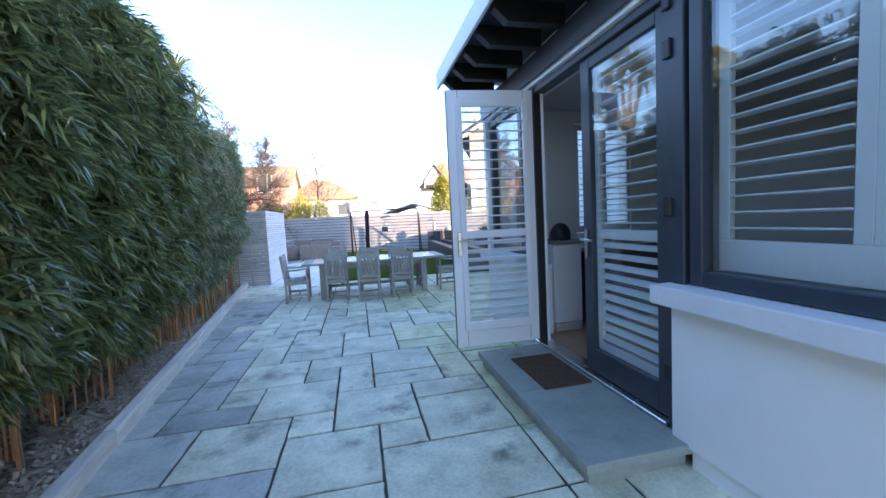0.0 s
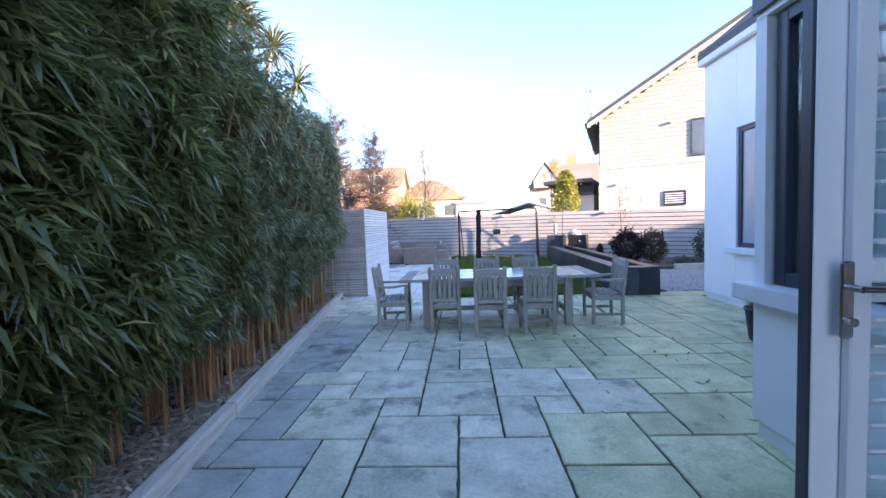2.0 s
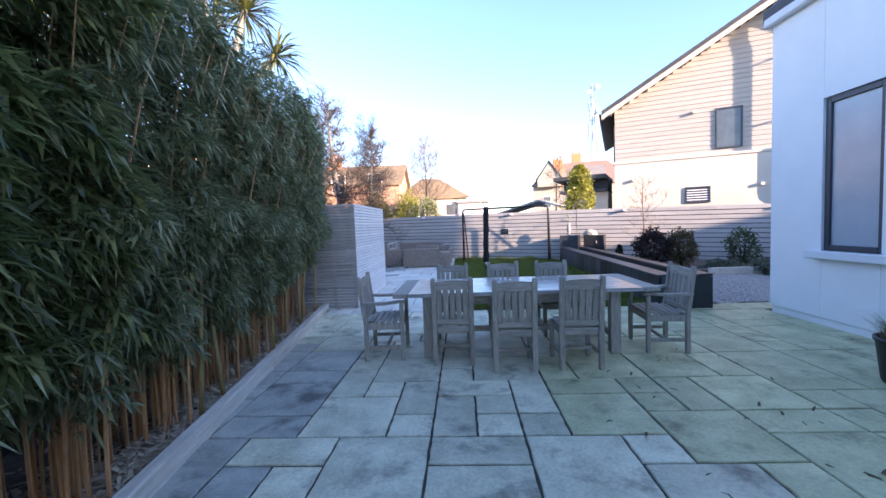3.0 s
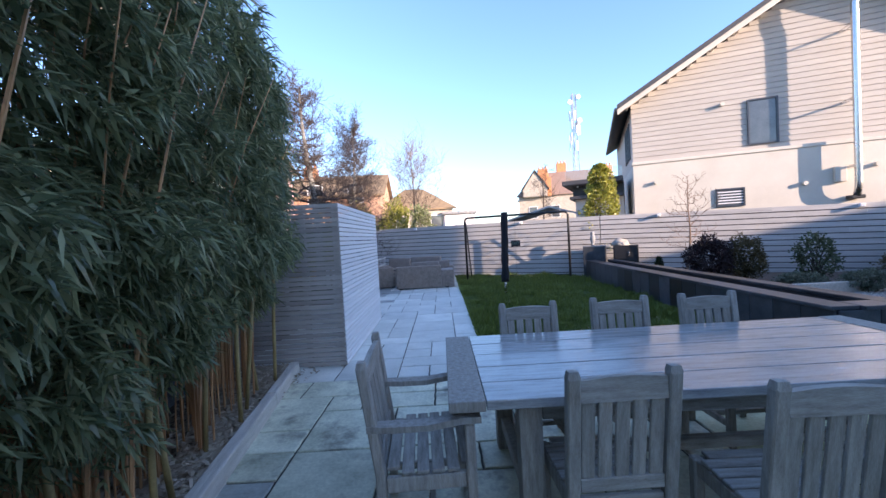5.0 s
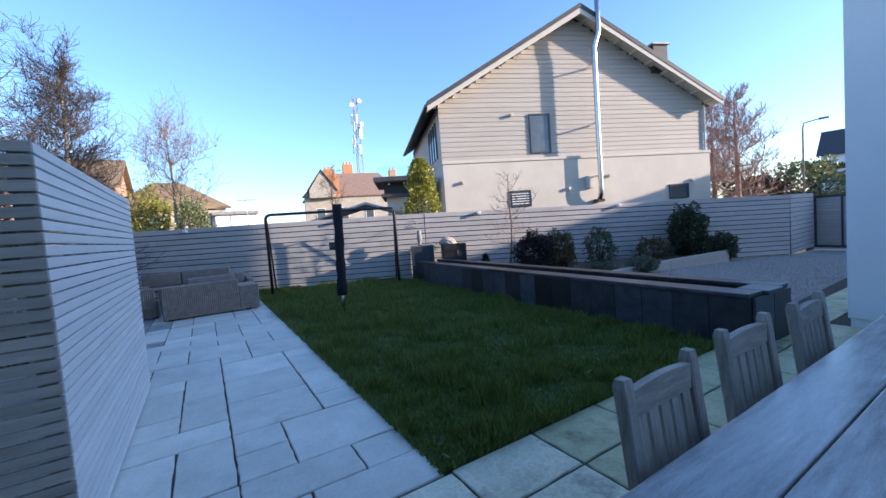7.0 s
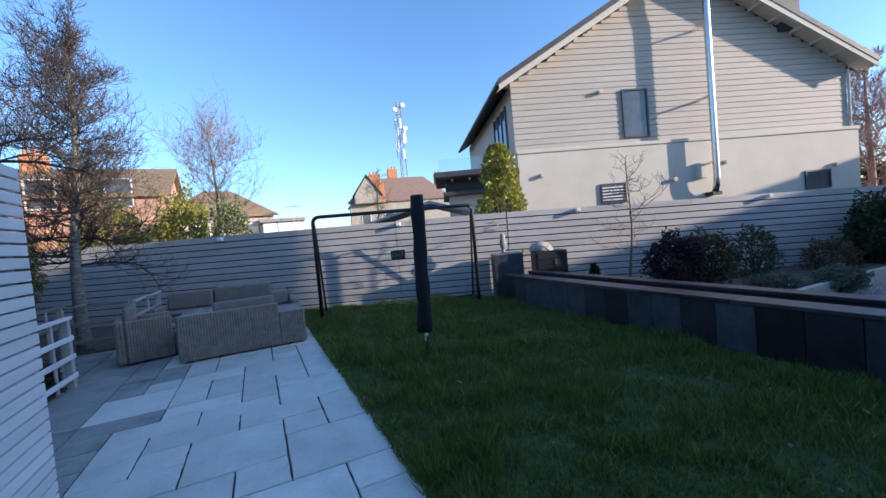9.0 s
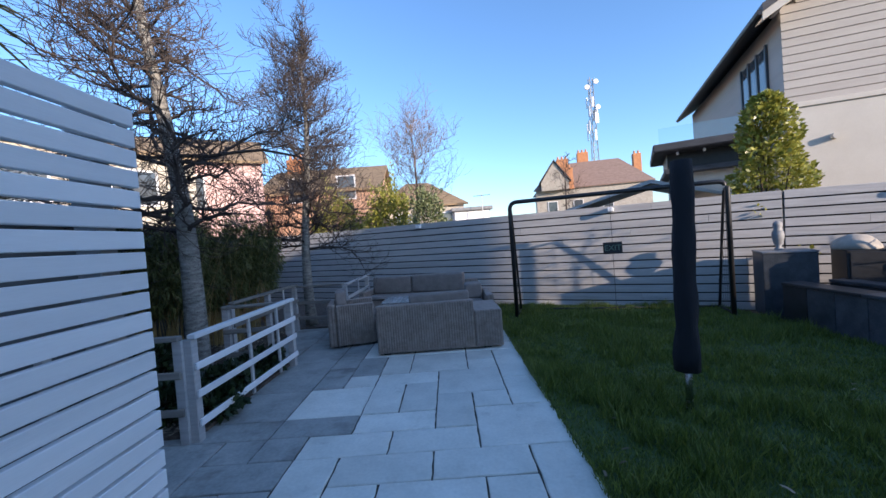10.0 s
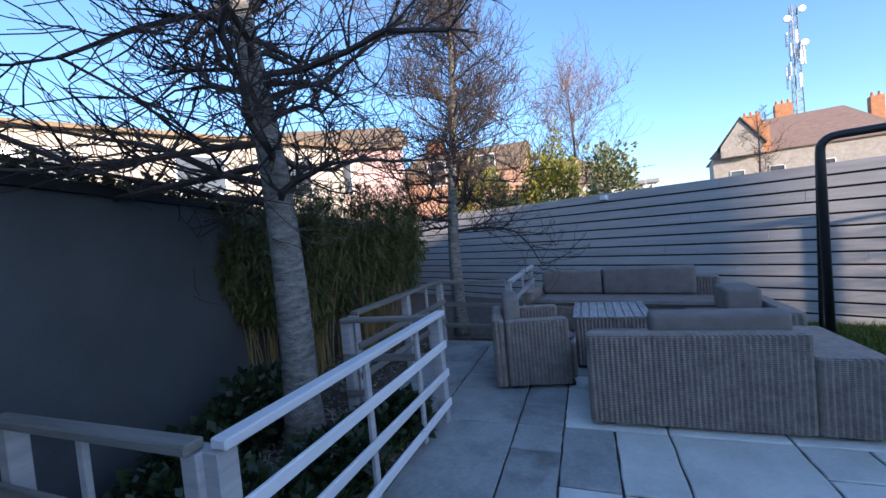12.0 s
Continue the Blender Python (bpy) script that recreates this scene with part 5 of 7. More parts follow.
spots = [(-2.85 + rr.gauss(0, 0.12) , 10.7 + rr.gauss(0, 0.25)) for _ in range(90)]
scatter_chips("swept_leaves", spots, STRAW, 0.08, bed, 32, lambda x, y: 0.005, 0.03)

# ---- bamboo hedge ----
def bamboo_meshes(seed, canes, leaves, h0, h1, width, depth, low, cane_r=0.0105, back=0.2, blade=1.0):
    """Canes and drooping leaf sprays of one clump; local y along the hedge, +x towards the patio."""
    rr = random.Random(seed)
    bm = bmesh.new()
    for _ in range(canes):
        q = rr.randrange(5)
        x, y = -back - 0.11 * q + rr.gauss(0, 0.06), width * (((q * 0.618 + seed * 0.37) % 1.0) - 0.5) + rr.gauss(0, 0.05)
        if rr.random() < 0.35:
            x, y = -back - rr.random() * depth * 0.6, rr.uniform(-width / 2, width / 2)
        h = rr.uniform(h0, h1) * 0.86
        lx, ly = rr.uniform(-0.05, 0.6), rr.uniform(-0.45, 0.45)
        r = cane_r * rr.uniform(0.45, 1.2)
        pts = [(x + lx * t_ * t_, y + ly * t_ * t_, h * t_) for t_ in (0, 0.12, 0.25, 0.5, 0.8, 1.0)]
        tube(bm, pts, [r, r, r, r * 0.8, r * 0.5, r * 0.25], 5)
    v, f = [], []
    n = 0
    while n < leaves:
        # a spray: several blades fanning from one point
        y = rr.uniform(-width / 2 - 0.1, width / 2 + 0.1)
        hem = low + 0.35 * noise.noise(Vector((y * 2.1, seed * 1.7, 3.0)))
        z = hem + (h1 - hem) * rr.random() ** 0.9
        bulge = 0.28 * math.sin(min(1.0, max(0.0, z - low) / 0.9) * 1.57) + 0.30 * noise.noise(Vector((y * 2.6, z * 2.6, seed)))
        front = bulge - 0.10 * max(0, z - h0 + 0.3)
        x = front - abs(rr.gauss(0, 0.13)) if rr.random() < 0.8 else front - rr.uniform(0.1, depth)
        if z > h0 and rr.random() < (z - h0) / (h1 - h0 + 0.01) * 0.75:
            continue
        base = Vector((x, y, z))
        yaw, k = rr.gauss(0, 1.1), rr.randint(4, 8)
        for j in range(k):
            a = yaw + rr.uniform(-0.9, 0.9)
            droop = rr.uniform(-1.3, 0.55)
            d = Vector((math.cos(a) * math.cos(droop), math.sin(a) * math.cos(droop), math.sin(droop)))
            l, w = rr.uniform(0.10, 0.21) * blade, rr.uniform(0.008, 0.016) * blade
            side = d.cross(Vector((rr.uniform(-0.9, 0.9), rr.uniform(-0.9, 0.9), 1))).normalized() * w
            sag = Vector((0, 0, -0.25 * l))
            o = len(v)
            p0 = base + Vector((rr.uniform(-0.03, 0.03), rr.uniform(-0.03, 0.03), rr.uniform(-0.03, 0.03)))
            p1, p2 = p0 + d * l * 0.45, p0 + d * l + sag
            v += [p0, p1 - side, p1 + side, p2]
            f += [(o, o + 1, o + 2), (o + 1, o + 3, o + 2)]
            n += 1
    return bm, v, f


def bamboo_clump(name, label, seed, m, leaf_m, cane_m, group, **k):
    root = thing(name, label, "bamboo", m, group=group)
    bm, v, f = bamboo_meshes(seed, **k)
    part("cane_thicket", bm, cane_m, root, "orange-brown bare canes", kind="stuff")
    raw("foliage", v, f, leaf_m, root, "dark green narrow drooping leaves", kind="stuff")
    return root


HEDGE = "bamboo hedge"
LAB = "dense dark green bamboo clump with bare orange canes"
kinds = []
for s, (lo, hi, low) in enumerate(((3.2, 3.7, 0.66), (3.5, 4.1, 0.54), (3.3, 3.9, 0.76))):
    kinds.append(bamboo_clump("bamboo", LAB, 40 + s, None, BAMBOO, CANE, HEDGE, canes=30, leaves=17000, h0=lo, h1=hi, width=1.0, depth=0.9, low=low))
airy = bamboo_clump("bamboo", "grey-green bamboo clump on many tall bare canes", 44, None, BAMBOO_G, CANE, HEDGE, canes=60, leaves=13500, h0=3.3, h1=3.9, width=1.0, depth=0.9, low=0.70, cane_r=0.0105, back=0.07, blade=0.78)
# clump for the near end, its leaves coloured as if the sun struck them
sunny = bamboo_clump("bamboo", "bamboo clump coloured yellow-green as if sunlit, with bare orange canes", 45, None, BAMBOO_SUNLIT, CANE, HEDGE, canes=30, leaves=10500, h0=3.3, h1=4.3, width=1.0, depth=0.9, low=0.66)
used = set()
rr = random.Random(77)
y, i = -1.2, 0
while y < 9.0:
    src = sunny if y < 1.4 else kinds[i % 3] if y < 5.6 else airy
    m = pose(kerb_x(y) - 0.22, y, 0.05, 0, 0, math.degrees(math.atan(0.14)) + rr.uniform(-4, 4))
    sc = rr.uniform(0.84, 0.93)
    if src.name not in used:
        used.add(src.name)
        src.matrix_basis = m
        ob = src
    else:
        ob = copy_thing(src, m)
    ob.scale = (1, 1, sc)
    y += 0.80
    i += 1
# the last stretch stands thinner, with bare canes to eye height
end_kind = bamboo_clump("bamboo", "thin-leaved bamboo clump with tall bare canes at the hedge end", 47, pose(kerb_x(10.2) - 0.20, 10.15, 0.05, 0, 0, 6), BAMBOO_G, CANE, HEDGE, canes=50, leaves=11000, h0=2.9, h1=3.6, width=1.1, depth=0.8, low=0.85, cane_r=0.0105, back=0.08, blade=0.78)
copy_thing(end_kind, pose(kerb_x(9.3) - 0.20, 9.3, 0.05, 0, 0, -8))
bm = bmesh.new()
tube(bm, [(0, 0, 0), (0.03, 0.02, 0.7), (0.07, 0.06, 1.5), (0.10, 0.14, 2.4)], [0.018, 0.017, 0.014, 0.008], 7)
ob = part("bamboo_cane", bm, CANE_Y, smooth=True)
ob.location = (kerb_x(6.75) - 0.14, 6.75, 0.05)
tagged(ob, "single pale leaning bamboo cane before the hedge", "bamboo", "loose canes")
for i, y in enumerate((7.1, 7.5, 7.95, 8.35, 8.6, 9.1, 9.5, 9.75, 10.2, 10.45)):
    copy_thing(ob, pose(kerb_x(y) - 0.13 - 0.05 * (i % 3), y, 0.05, rr.uniform(-3, 3), rr.uniform(-4, 3), rr.uniform(0, 360)))
# thinner yellowing clump against the screen and wall beyond the railings
bamboo_clump("bamboo", "tall yellow-caned bamboo clump in the corner bed", 61, pose(-5.15, 19.1, 0.03, 0, 0, -38), BAMBOO_Y, CANE_Y, "corner bamboo", canes=130, leaves=15000, h0=1.7, h1=2.25, width=1.5, depth=0.8, low=0.7, cane_r=0.008, back=0.0, blade=0.7)
bamboo_clump("bamboo", "leafy yellow-green bamboo clump beside the dark wall", 62, pose(-5.65, 18.25, 0.03, 0, 0, -45), BAMBOO_Y, CANE_Y, "corner bamboo", canes=60, leaves=9000, h0=1.6, h1=2.1, width=0.9, depth=0.5, low=0.6, cane_r=0.008, back=0.0, blade=0.7)
bamboo_clump("bamboo", "tall yellow-caned bamboo clump before the far fence", 63, pose(-5.75, 20.6, 0.03, 0, 0, -38), BAMBOO_Y, CANE, "corner bamboo", canes=110, leaves=9000, h0=1.6, h1=2.1, width=1.3, depth=1.0, low=0.8, cane_r=0.009, back=0.0, blade=0.7)


# ---- trees ----
def grow(bm, rr, p, d, length, r, level, droop, curl=0.25, min_r=0.003):
    """A branch with side twigs, curving as it goes."""
    n = 6 if level < 2 else 4
    pts, radii = [p.copy()], [r]
    q, dd = p.copy(), d.normalized()
    kids = []
    for i in range(n):
        dd = (dd + Vector((rr.gauss(0, curl * 0.5), rr.gauss(0, curl * 0.5), rr.gauss(0, curl * 0.4) + droop * 0.15))).normalized()
        q = q + dd * length / n
        pts.append(q.copy())
        radii.append(max(min_r, r * (1 - 0.8 * (i + 1) / n)))
        kids.append((q.copy(), dd.copy(), radii[-1]))
    tube(bm, pts, radii, 5 if level == 0 else 3)
    return kids


def cut_back(bm, x):
    """Prunes the growth that would hang over the path."""
    bmesh.ops.delete(bm, geom=[v for v in bm.verts if v.co.x > x], context="VERTS")


def bare_tree(name, label, base, H, r, seed, lean, spread, limbs, twigs, bark, twig_m, z_first=1.7, limb_droop=-0.1, twig_up=0.6, sub=4, tip=1.0, cat="tree", fine=0.0045, single=False, bare_side=None, taper=0.75, steep=0.0):
    """A bare winter tree: tapered trunk, limbs all the way up it, and fine twigs."""
    rr = random.Random(seed)
    root = thing(name, label, cat, pose(*base))
    bm = bmesh.new()
    n = 14
    pts, radii = [], []
    for i in range(n + 1):
        t_ = i / n
        pts.append(Vector((lean[0] * t_ + 0.05 * math.sin(t_ * 7 + seed), lean[1] * t_ + 0.05 * math.cos(t_ * 6 + seed), H * t_)))
        radii.append(max(0.012, r * (1.25 if i == 0 else 1.0) * (1 - 0.86 * t_)))
    tube(bm, pts, radii, 12)
    part("trunk", bm, bark, root, smooth=True)
    tw = bmesh.new()
    lb = None
    for k in range(limbs):
        if lb is None or single:
            lb = bmesh.new()
        t_ = (z_first + (H - z_first) * ((k + rr.random()) / limbs) ** 0.9) / H
        i = min(n - 1, int(t_ * n))
        p = pts[i].lerp(pts[i + 1], t_ * n - i)
        a = k * 2.4 + rr.uniform(-0.4, 0.4)
        el = rr.uniform(-0.15, 0.5) + steep + 0.7 * max(0, t_ - 0.6)
        L = spread * (1.05 - taper * max(0, (t_ * H - z_first) / (H - z_first))) * rr.uniform(0.65, 1.15)
        if bare_side is not None:
            L *= 1 - 0.68 * max(0.0, math.cos(a - bare_side))
        kids = grow(lb, rr, p, Vector((math.cos(a) * math.cos(el), math.sin(a) * math.cos(el), math.sin(el))), L, max(0.008, r * 0.30 * (1.1 - t_)), 0, limb_droop, 0.75)
        for q, d, kr in kids:
            for _ in range(sub):
                if rr.random() > twigs:
                    continue
                v_ = Vector((rr.gauss(0, 0.7), rr.gauss(0, 0.7), rr.gauss(twig_up * 0.5, 0.5)))
                k2 = grow(tw, rr, q, d + v_, L * rr.uniform(0.22, 0.42), max(fine * 1.4, kr * 0.5), 2, twig_up * 0.5, 0.6)
                for q2, d2, r2 in k2[1:]:
                    if rr.random() < 0.8 * tip:
                        v_ = Vector((rr.gauss(0, 0.7), rr.gauss(0, 0.7), rr.gauss(twig_up * 0.5, 0.4)))
                        grow(tw, rr, q2, d2 + v_, L * rr.uniform(0.12, 0.26), fine, 3, twig_up * 0.4, 0.6)
        if single:
            if bare_side is not None:
                cut_back(lb, 1.6)
            part("limb", lb, twig_m, root)
    if not single:
        part("branchwork", lb, twig_m, root, kind="stuff")
    if bare_side is not None:
        cut_back(tw, 1.6)
    part("twig_mass", tw, twig_m, root, kind="stuff")
    return root


bare_tree("bare_tree", "bare grey-barked tree with dense dark curling branches", (-4.40, 17.15, 0.0), 5.7, 0.135, 5, (-0.22, -0.2), 2.45, 70, 0.9, BARK, TWIG, z_first=1.75, limb_droop=-0.1, twig_up=0.5, sub=5, single=True, bare_side=0.0)
bare_tree("bare_tree", "slender bare tree with dense upswept twigs", (-4.25, 20.35, 0.0), 5.5, 0.105, 9, (0.22, 0.0), 1.45, 84, 0.95, BARK, TWIG, z_first=1.5, limb_droop=0.3, twig_up=1.0, sub=6, taper=0.45, fine=0.0038, single=True)
bare_tree("birch_tree", "slim bare birch tree behind the fence", (-2.5, 30.0, 0.0), 6.2, 0.10, 15, (-0.2, 0), 3.5, 26, 0.85, TWIG_L, TWIG_L, z_first=1.9, limb_droop=0.55, twig_up=1.0, sub=5, fine=0.0055, taper=0.5, steep=0.6)
bare_tree("shrub_tree", "small bare shrub with upright brown branches", (5.5, 16.9, 0.0), 2.65, 0.035, 18, (0.1, 0), 1.15, 22, 0.45, TWIG_L, TWIG_L, z_first=0.55, limb_droop=0.5, twig_up=0.8, sub=2, tip=0.4, cat="shrub")
bare_tree("bare_tree", "leafless tree before the old stone house", (12.6, 58, 0), 9.5, 0.16, 22, (0, 0), 3.6, 24, 0.6, TWIG, TWIG, z_first=2.5, limb_droop=0.3, twig_up=0.7, sub=3, fine=0.016)
for i, (x, y, h) in enumerate(((26, 19.5, 8.0), (30, 22.5, 8.8), (25.5, 23.5, 7.6))):
    bare_tree("bare_tree", "tall pinkish-brown leafless tree beyond the fence", (x, y, 0), h, 0.2, 70 + i, (0, 0), 3.0, 56, 0.95, TWIG_P, TWIG_P, z_first=1.2, limb_droop=0.9, twig_up=1.3, sub=4, fine=0.013)


def leafy(name, label, base, size, n, leaf, material, seed, shape="dome", cat="shrub", stem=None, tall=1.0):
    """A leafy shrub: branching stems and a crown of separate leaves with an uneven outline."""
    rr = random.Random(seed)
    root = thing(name, label, cat, pose(*base))
    bm = bmesh.new()
    sx, sy, sz = size
    tips = []
    for k in range(9):
        a = k * 0.7 + rr.uniform(-0.3, 0.3)
        q = Vector((sx * 0.75 * math.cos(a) * rr.uniform(0.2, 1), sy * 0.75 * math.sin(a) * rr.uniform(0.2, 1), sz * rr.uniform(0.5, 0.9)))
        tube(bm, [(0, 0, -0.02), q * 0.4 + Vector((0, 0, 0.1 * sz)), q], [0.02 * sz ** 0.5, 0.014 * sz ** 0.5, 0.004], 5)
    part("stems", bm, TWIG, root)
    v, f = [], []
    while len(v) < 4 * n:
        u = Vector((rr.gauss(0, 1), rr.gauss(0, 1), rr.gauss(0, 1))).normalized()
        rad = 0.72 + 0.38 * noise.noise(u * 2.2 + Vector((seed, 0, 0))) + 0.22 * noise.noise(u * 5.5 + Vector((0, seed, 0)))
        rad *= 1 - 0.35 * rr.random() ** 2.5
        if shape == "cone":
            zz = rr.random()
            a = rr.uniform(0, 6.28)
            wdt = (1 - zz) ** 0.7 * (0.85 + 0.35 * noise.noise(Vector((math.cos(a) * 1.5, math.sin(a) * 1.5, zz * 6 + seed)))) * (1 - 0.4 * rr.random() ** 2)
            p = Vector((sx * wdt * math.cos(a), sy * wdt * math.sin(a), sz * zz))
            u = Vector((math.cos(a), math.sin(a), 0.3))
        elif shape == "egg":
            zz = rr.random()
            a = rr.uniform(0, 6.28)
            wdt = math.sin(math.pi * min(1, zz * 0.72 + 0.28)) ** 0.4 * (0.85 + 0.8 * noise.noise(Vector((math.cos(a) * 1.5, math.sin(a) * 1.5, zz * 8 + seed)))) * (1 - 0.5 * rr.random() ** 2)
            p = Vector((sx * wdt * math.cos(a), sy * wdt * math.sin(a), sz * zz))
            u = Vector((math.cos(a), math.sin(a), 0.3))
        else:
            p = Vector((u.x * sx * rad, u.y * sy * rad, sz * (0.5 + 0.5 * u.z * rad * 1.25)))
        if p.z < 0:
            continue
        d = (u + Vector((rr.gauss(0, 0.7), rr.gauss(0, 0.7), rr.gauss(0, 0.7)))).normalized()
        s = d.cross(Vector((rr.gauss(0, 1), rr.gauss(0, 1), rr.gauss(0, 1)))).normalized()
        l = leaf * rr.uniform(0.6, 1.3)
        w = l * 0.30
        o = len(v)
        v += [p, p + d * l * 0.5 - s * w, p + d * l, p + d * l * 0.5 + s * w]
        f.append((o, o + 1, o + 2, o + 3))
    raw("leaves", v, f, material, root, kind="stuff")
    return root


DARKRED = leaf_mat("dark_red_leaf", (0.018, 0.010, 0.012), (0.055, 0.025, 0.028), 0.5, 0.15)
EVERG = leaf_mat("evergreen_leaf", (0.018, 0.032, 0.014), (0.06, 0.085, 0.03), 0.4, 0.15)
OLIVE = leaf_mat("olive_leaf", (0.13, 0.16, 0.07), (0.34, 0.36, 0.18), 0.5, 0.25)
HOLLY = leaf_mat("holly_leaf", (0.17, 0.19, 0.03), (0.52, 0.48, 0.10), 0.35, 0.3)
LILY = leaf_mat("lily_turf_leaf", (0.05, 0.085, 0.025), (0.20, 0.26, 0.08), 0.35, 0.25)
SAGE_D = leaf_mat("dark_sage_leaf", (0.04, 0.06, 0.03), (0.12, 0.15, 0.075), 0.55, 0.2)
SAGE = leaf_mat("sage_leaf", (0.10, 0.12, 0.085), (0.24, 0.27, 0.20), 0.6, 0.2)
BROWNL = leaf_mat("brown_hedge_leaf", (0.06, 0.05, 0.02), (0.16, 0.12, 0.05), 0.6, 0.2)
leafy("red_shrub", "rounded dark red-leaved shrub in the raised bed", (5.35, 15.85, 0.05), (0.60, 0.56, 1.12), 9000, 0.05, DARKRED, 1)
leafy("brown_shrub", "rounded bronze-leaved shrub beside the red one", (6.15, 15.75, 0.05), (0.50, 0.48, 1.05), 6000, 0.05, BROWNL, 2)
leafy("dwarf_conifer", "small dark pointed conifer in the bed", (5.0, 17.4, 0.05), (0.20, 0.20, 0.55), 1800, 0.05, EVERG, 3, "cone")
leafy("evergreen_shrub", "wispy green shrub against the fence", (8.0, 15.9, -0.08), (0.52, 0.5, 1.15), 1700, 0.075, SAGE_D, 4)
leafy("evergreen_shrub", "dark round evergreen shrub against the fence", (11.0, 14.95, -0.2), (0.80, 0.6, 1.7), 9000, 0.07, EVERG, 5)
leafy("evergreen_shrub", "low spreading dark shrub by the gravel", (12.1, 14.5, -0.25), (0.7, 0.45, 0.85), 4000, 0.06, EVERG, 6)
leafy("brown_shrub", "low twiggy brown shrub in the bed", (9.6, 15.3, -0.15), (0.8, 0.5, 0.85), 3500, 0.05, BROWNL, 7)
leafy("sage_plant", "low grey-green lavender cushion at the gravel edge", (7.75, 14.5, -0.1), (0.55, 0.42, 0.42), 4500, 0.05, SAGE, 8)
leafy("sage_plant", "low grey-green trailing plant in the bed", (6.9, 15.1, -0.06), (0.6, 0.4, 0.30), 3200, 0.05, SAGE, 9)
leafy("holly_tree", "sunlit variegated holly behind the fence", (4.38, 19.7, 0.0), (0.60, 0.60, 3.65), 9000, 0.10, HOLLY, 10, "egg", "tree")
leafy("laurel_shrub", "sunlit yellow-green laurel beyond the fence", (-3.15, 24.0, 0), (0.95, 0.7, 3.25), 9000, 0.09, HOLLY, 11, cat="tree")
leafy("laurel_shrub", "sunlit yellow-green laurel beyond the fence", (-4.9, 24.9, 0), (1.1, 0.7, 3.3), 9000, 0.09, HOLLY, 12, cat="tree")
leafy("olive_tree", "pale olive-green bush beyond the fence", (-1.9, 23.0, 0), (0.65, 0.6, 3.0), 7000, 0.08, OLIVE, 13, cat="tree")
for i, (x, y, h) in enumerate(((-4.2, 16.3, 0.3), (-4.0, 16.9, 0.26), (-3.9, 17.5, 0.26), (-4.75, 16.5, 0.42), (-4.9, 17.1, 0.5), (-4.6, 16.25, 0.3), (-5.15, 17.5, 0.45), (-3.82, 16.35, 0.2))):
    leafy("ground_ivy", "low dark green ground cover in the tree bed", (x, y, 0.03), (0.34, 0.34, h), 1100, 0.085, EVERG, 30 + i, cat="plant")

for i, (x, y) in enumerate(((-3.80, 16.15), (-3.84, 16.55), (-3.80, 16.95), (-3.83, 17.3), (-3.80, 17.62), (-4.15, 16.1), (-4.1, 17.55))):
    gr = thing("lily_turf", "strappy green lily turf at the edge of the tree bed", "plant", pose(x, y, 0.03))
    tuft("leaves", 90, 0.26, 1.0, 0.006, LILY, gr, 300 + i, 0.0, 0.10)

# timber edging of the raised shrub bed
eb = thing("bed_edging", "low timber sleeper edging between bed and gravel", "edging", kind="structure")
for a, b in (((6.2, 14.55), (9.0, 14.5)), ((9.0, 14.5), (11.9, 14.3))):
    d = Vector(b) - Vector(a)
    ob = part("sleeper", boxed(0.003, d.length - 0.003, -0.05, 0.05, -0.4, 0.10, 0.01), SLEEPER, eb)
    ob.matrix_basis = pose(a[0], a[1], 0, 0, 0, math.degrees(math.atan2(d.y, d.x)))
shb = thing("shrub_bed", "mulched shrub bed along the fence", "ground", kind="structure")
bm = bmesh.new()
prism(bm, [(4.4, 18.8), (4.2, 15.0), (6.0, 14.6), (9.0, 14.55), (11.9, 14.35), (12.6, 14.8), (7.5, 17.3)], -0.5, 0.03)
part("soil", bm, SOIL, shb)


# ---- cabbage palm behind the hedge ----
def cabbage_palm(base, heads, seed):
    rr = random.Random(seed)
    root = thing("cabbage_palm", "cabbage palm with spiky yellow-green heads above the hedge", "palm", pose(*base))
    bm = bmesh.new()
    top = Vector((0, 0, heads[0][2] * 0.55))
    tube(bm, [(0, 0, 0), top * 0.5, top], [0.12, 0.10, 0.09], 8)
    for h in heads:
        tube(bm, [top, (top + Vector(h)) / 2 + Vector((0, 0, 0.1)), h], [0.08, 0.06, 0.05], 7)
    part("stem", bm, BARK, root, smooth=True)
    v, f = [], []
    for h in heads:
        for _ in range(130):
            u = Vector((rr.gauss(0, 1), rr.gauss(0, 1), rr.gauss(0.25, 0.8))).normalized()
            l, w = rr.uniform(0.45, 0.75), rr.uniform(0.012, 0.02)
            s = u.cross(Vector((0.1, 0.2, 1))).normalized() * w
            p = Vector(h) + u * 0.04
            m_ = p + u * l * 0.55
            e = p + u * l + Vector((0, 0, -0.22 * l))
            o = len(v)
            v += [p - s * 0.5, p + s * 0.5, m_ - s, m_ + s, e]
            f += [(o, o + 1, o + 3, o + 2), (o + 2, o + 3, o + 4)]
    raw("fronds", v, f, PALM, root, kind="stuff")


cabbage_palm((-4.65, 10.9, 0), [(0.05, -0.3, 6.0), (-0.2, 0.6, 6.25), (0.64, -0.05, 5.4), (0.9, 0.5, 4.85), (0.4, -1.2, 5.3)], 3)
# added tree whose golden leaves stand in for sun on the hedge top
leafy("golden_tree", "added golden-green tree standing in for the hedge's sunlit top", (-4.45, 7.7, 0), (0.75, 0.8, 5.0), 8000, 0.11, HOLLY, 14, "egg", "tree")
cabbage_palm((-5.5, 14.4, 0), [(1.0, 0.5, 3.25), (0.6, -0.1, 3.7)], 4)

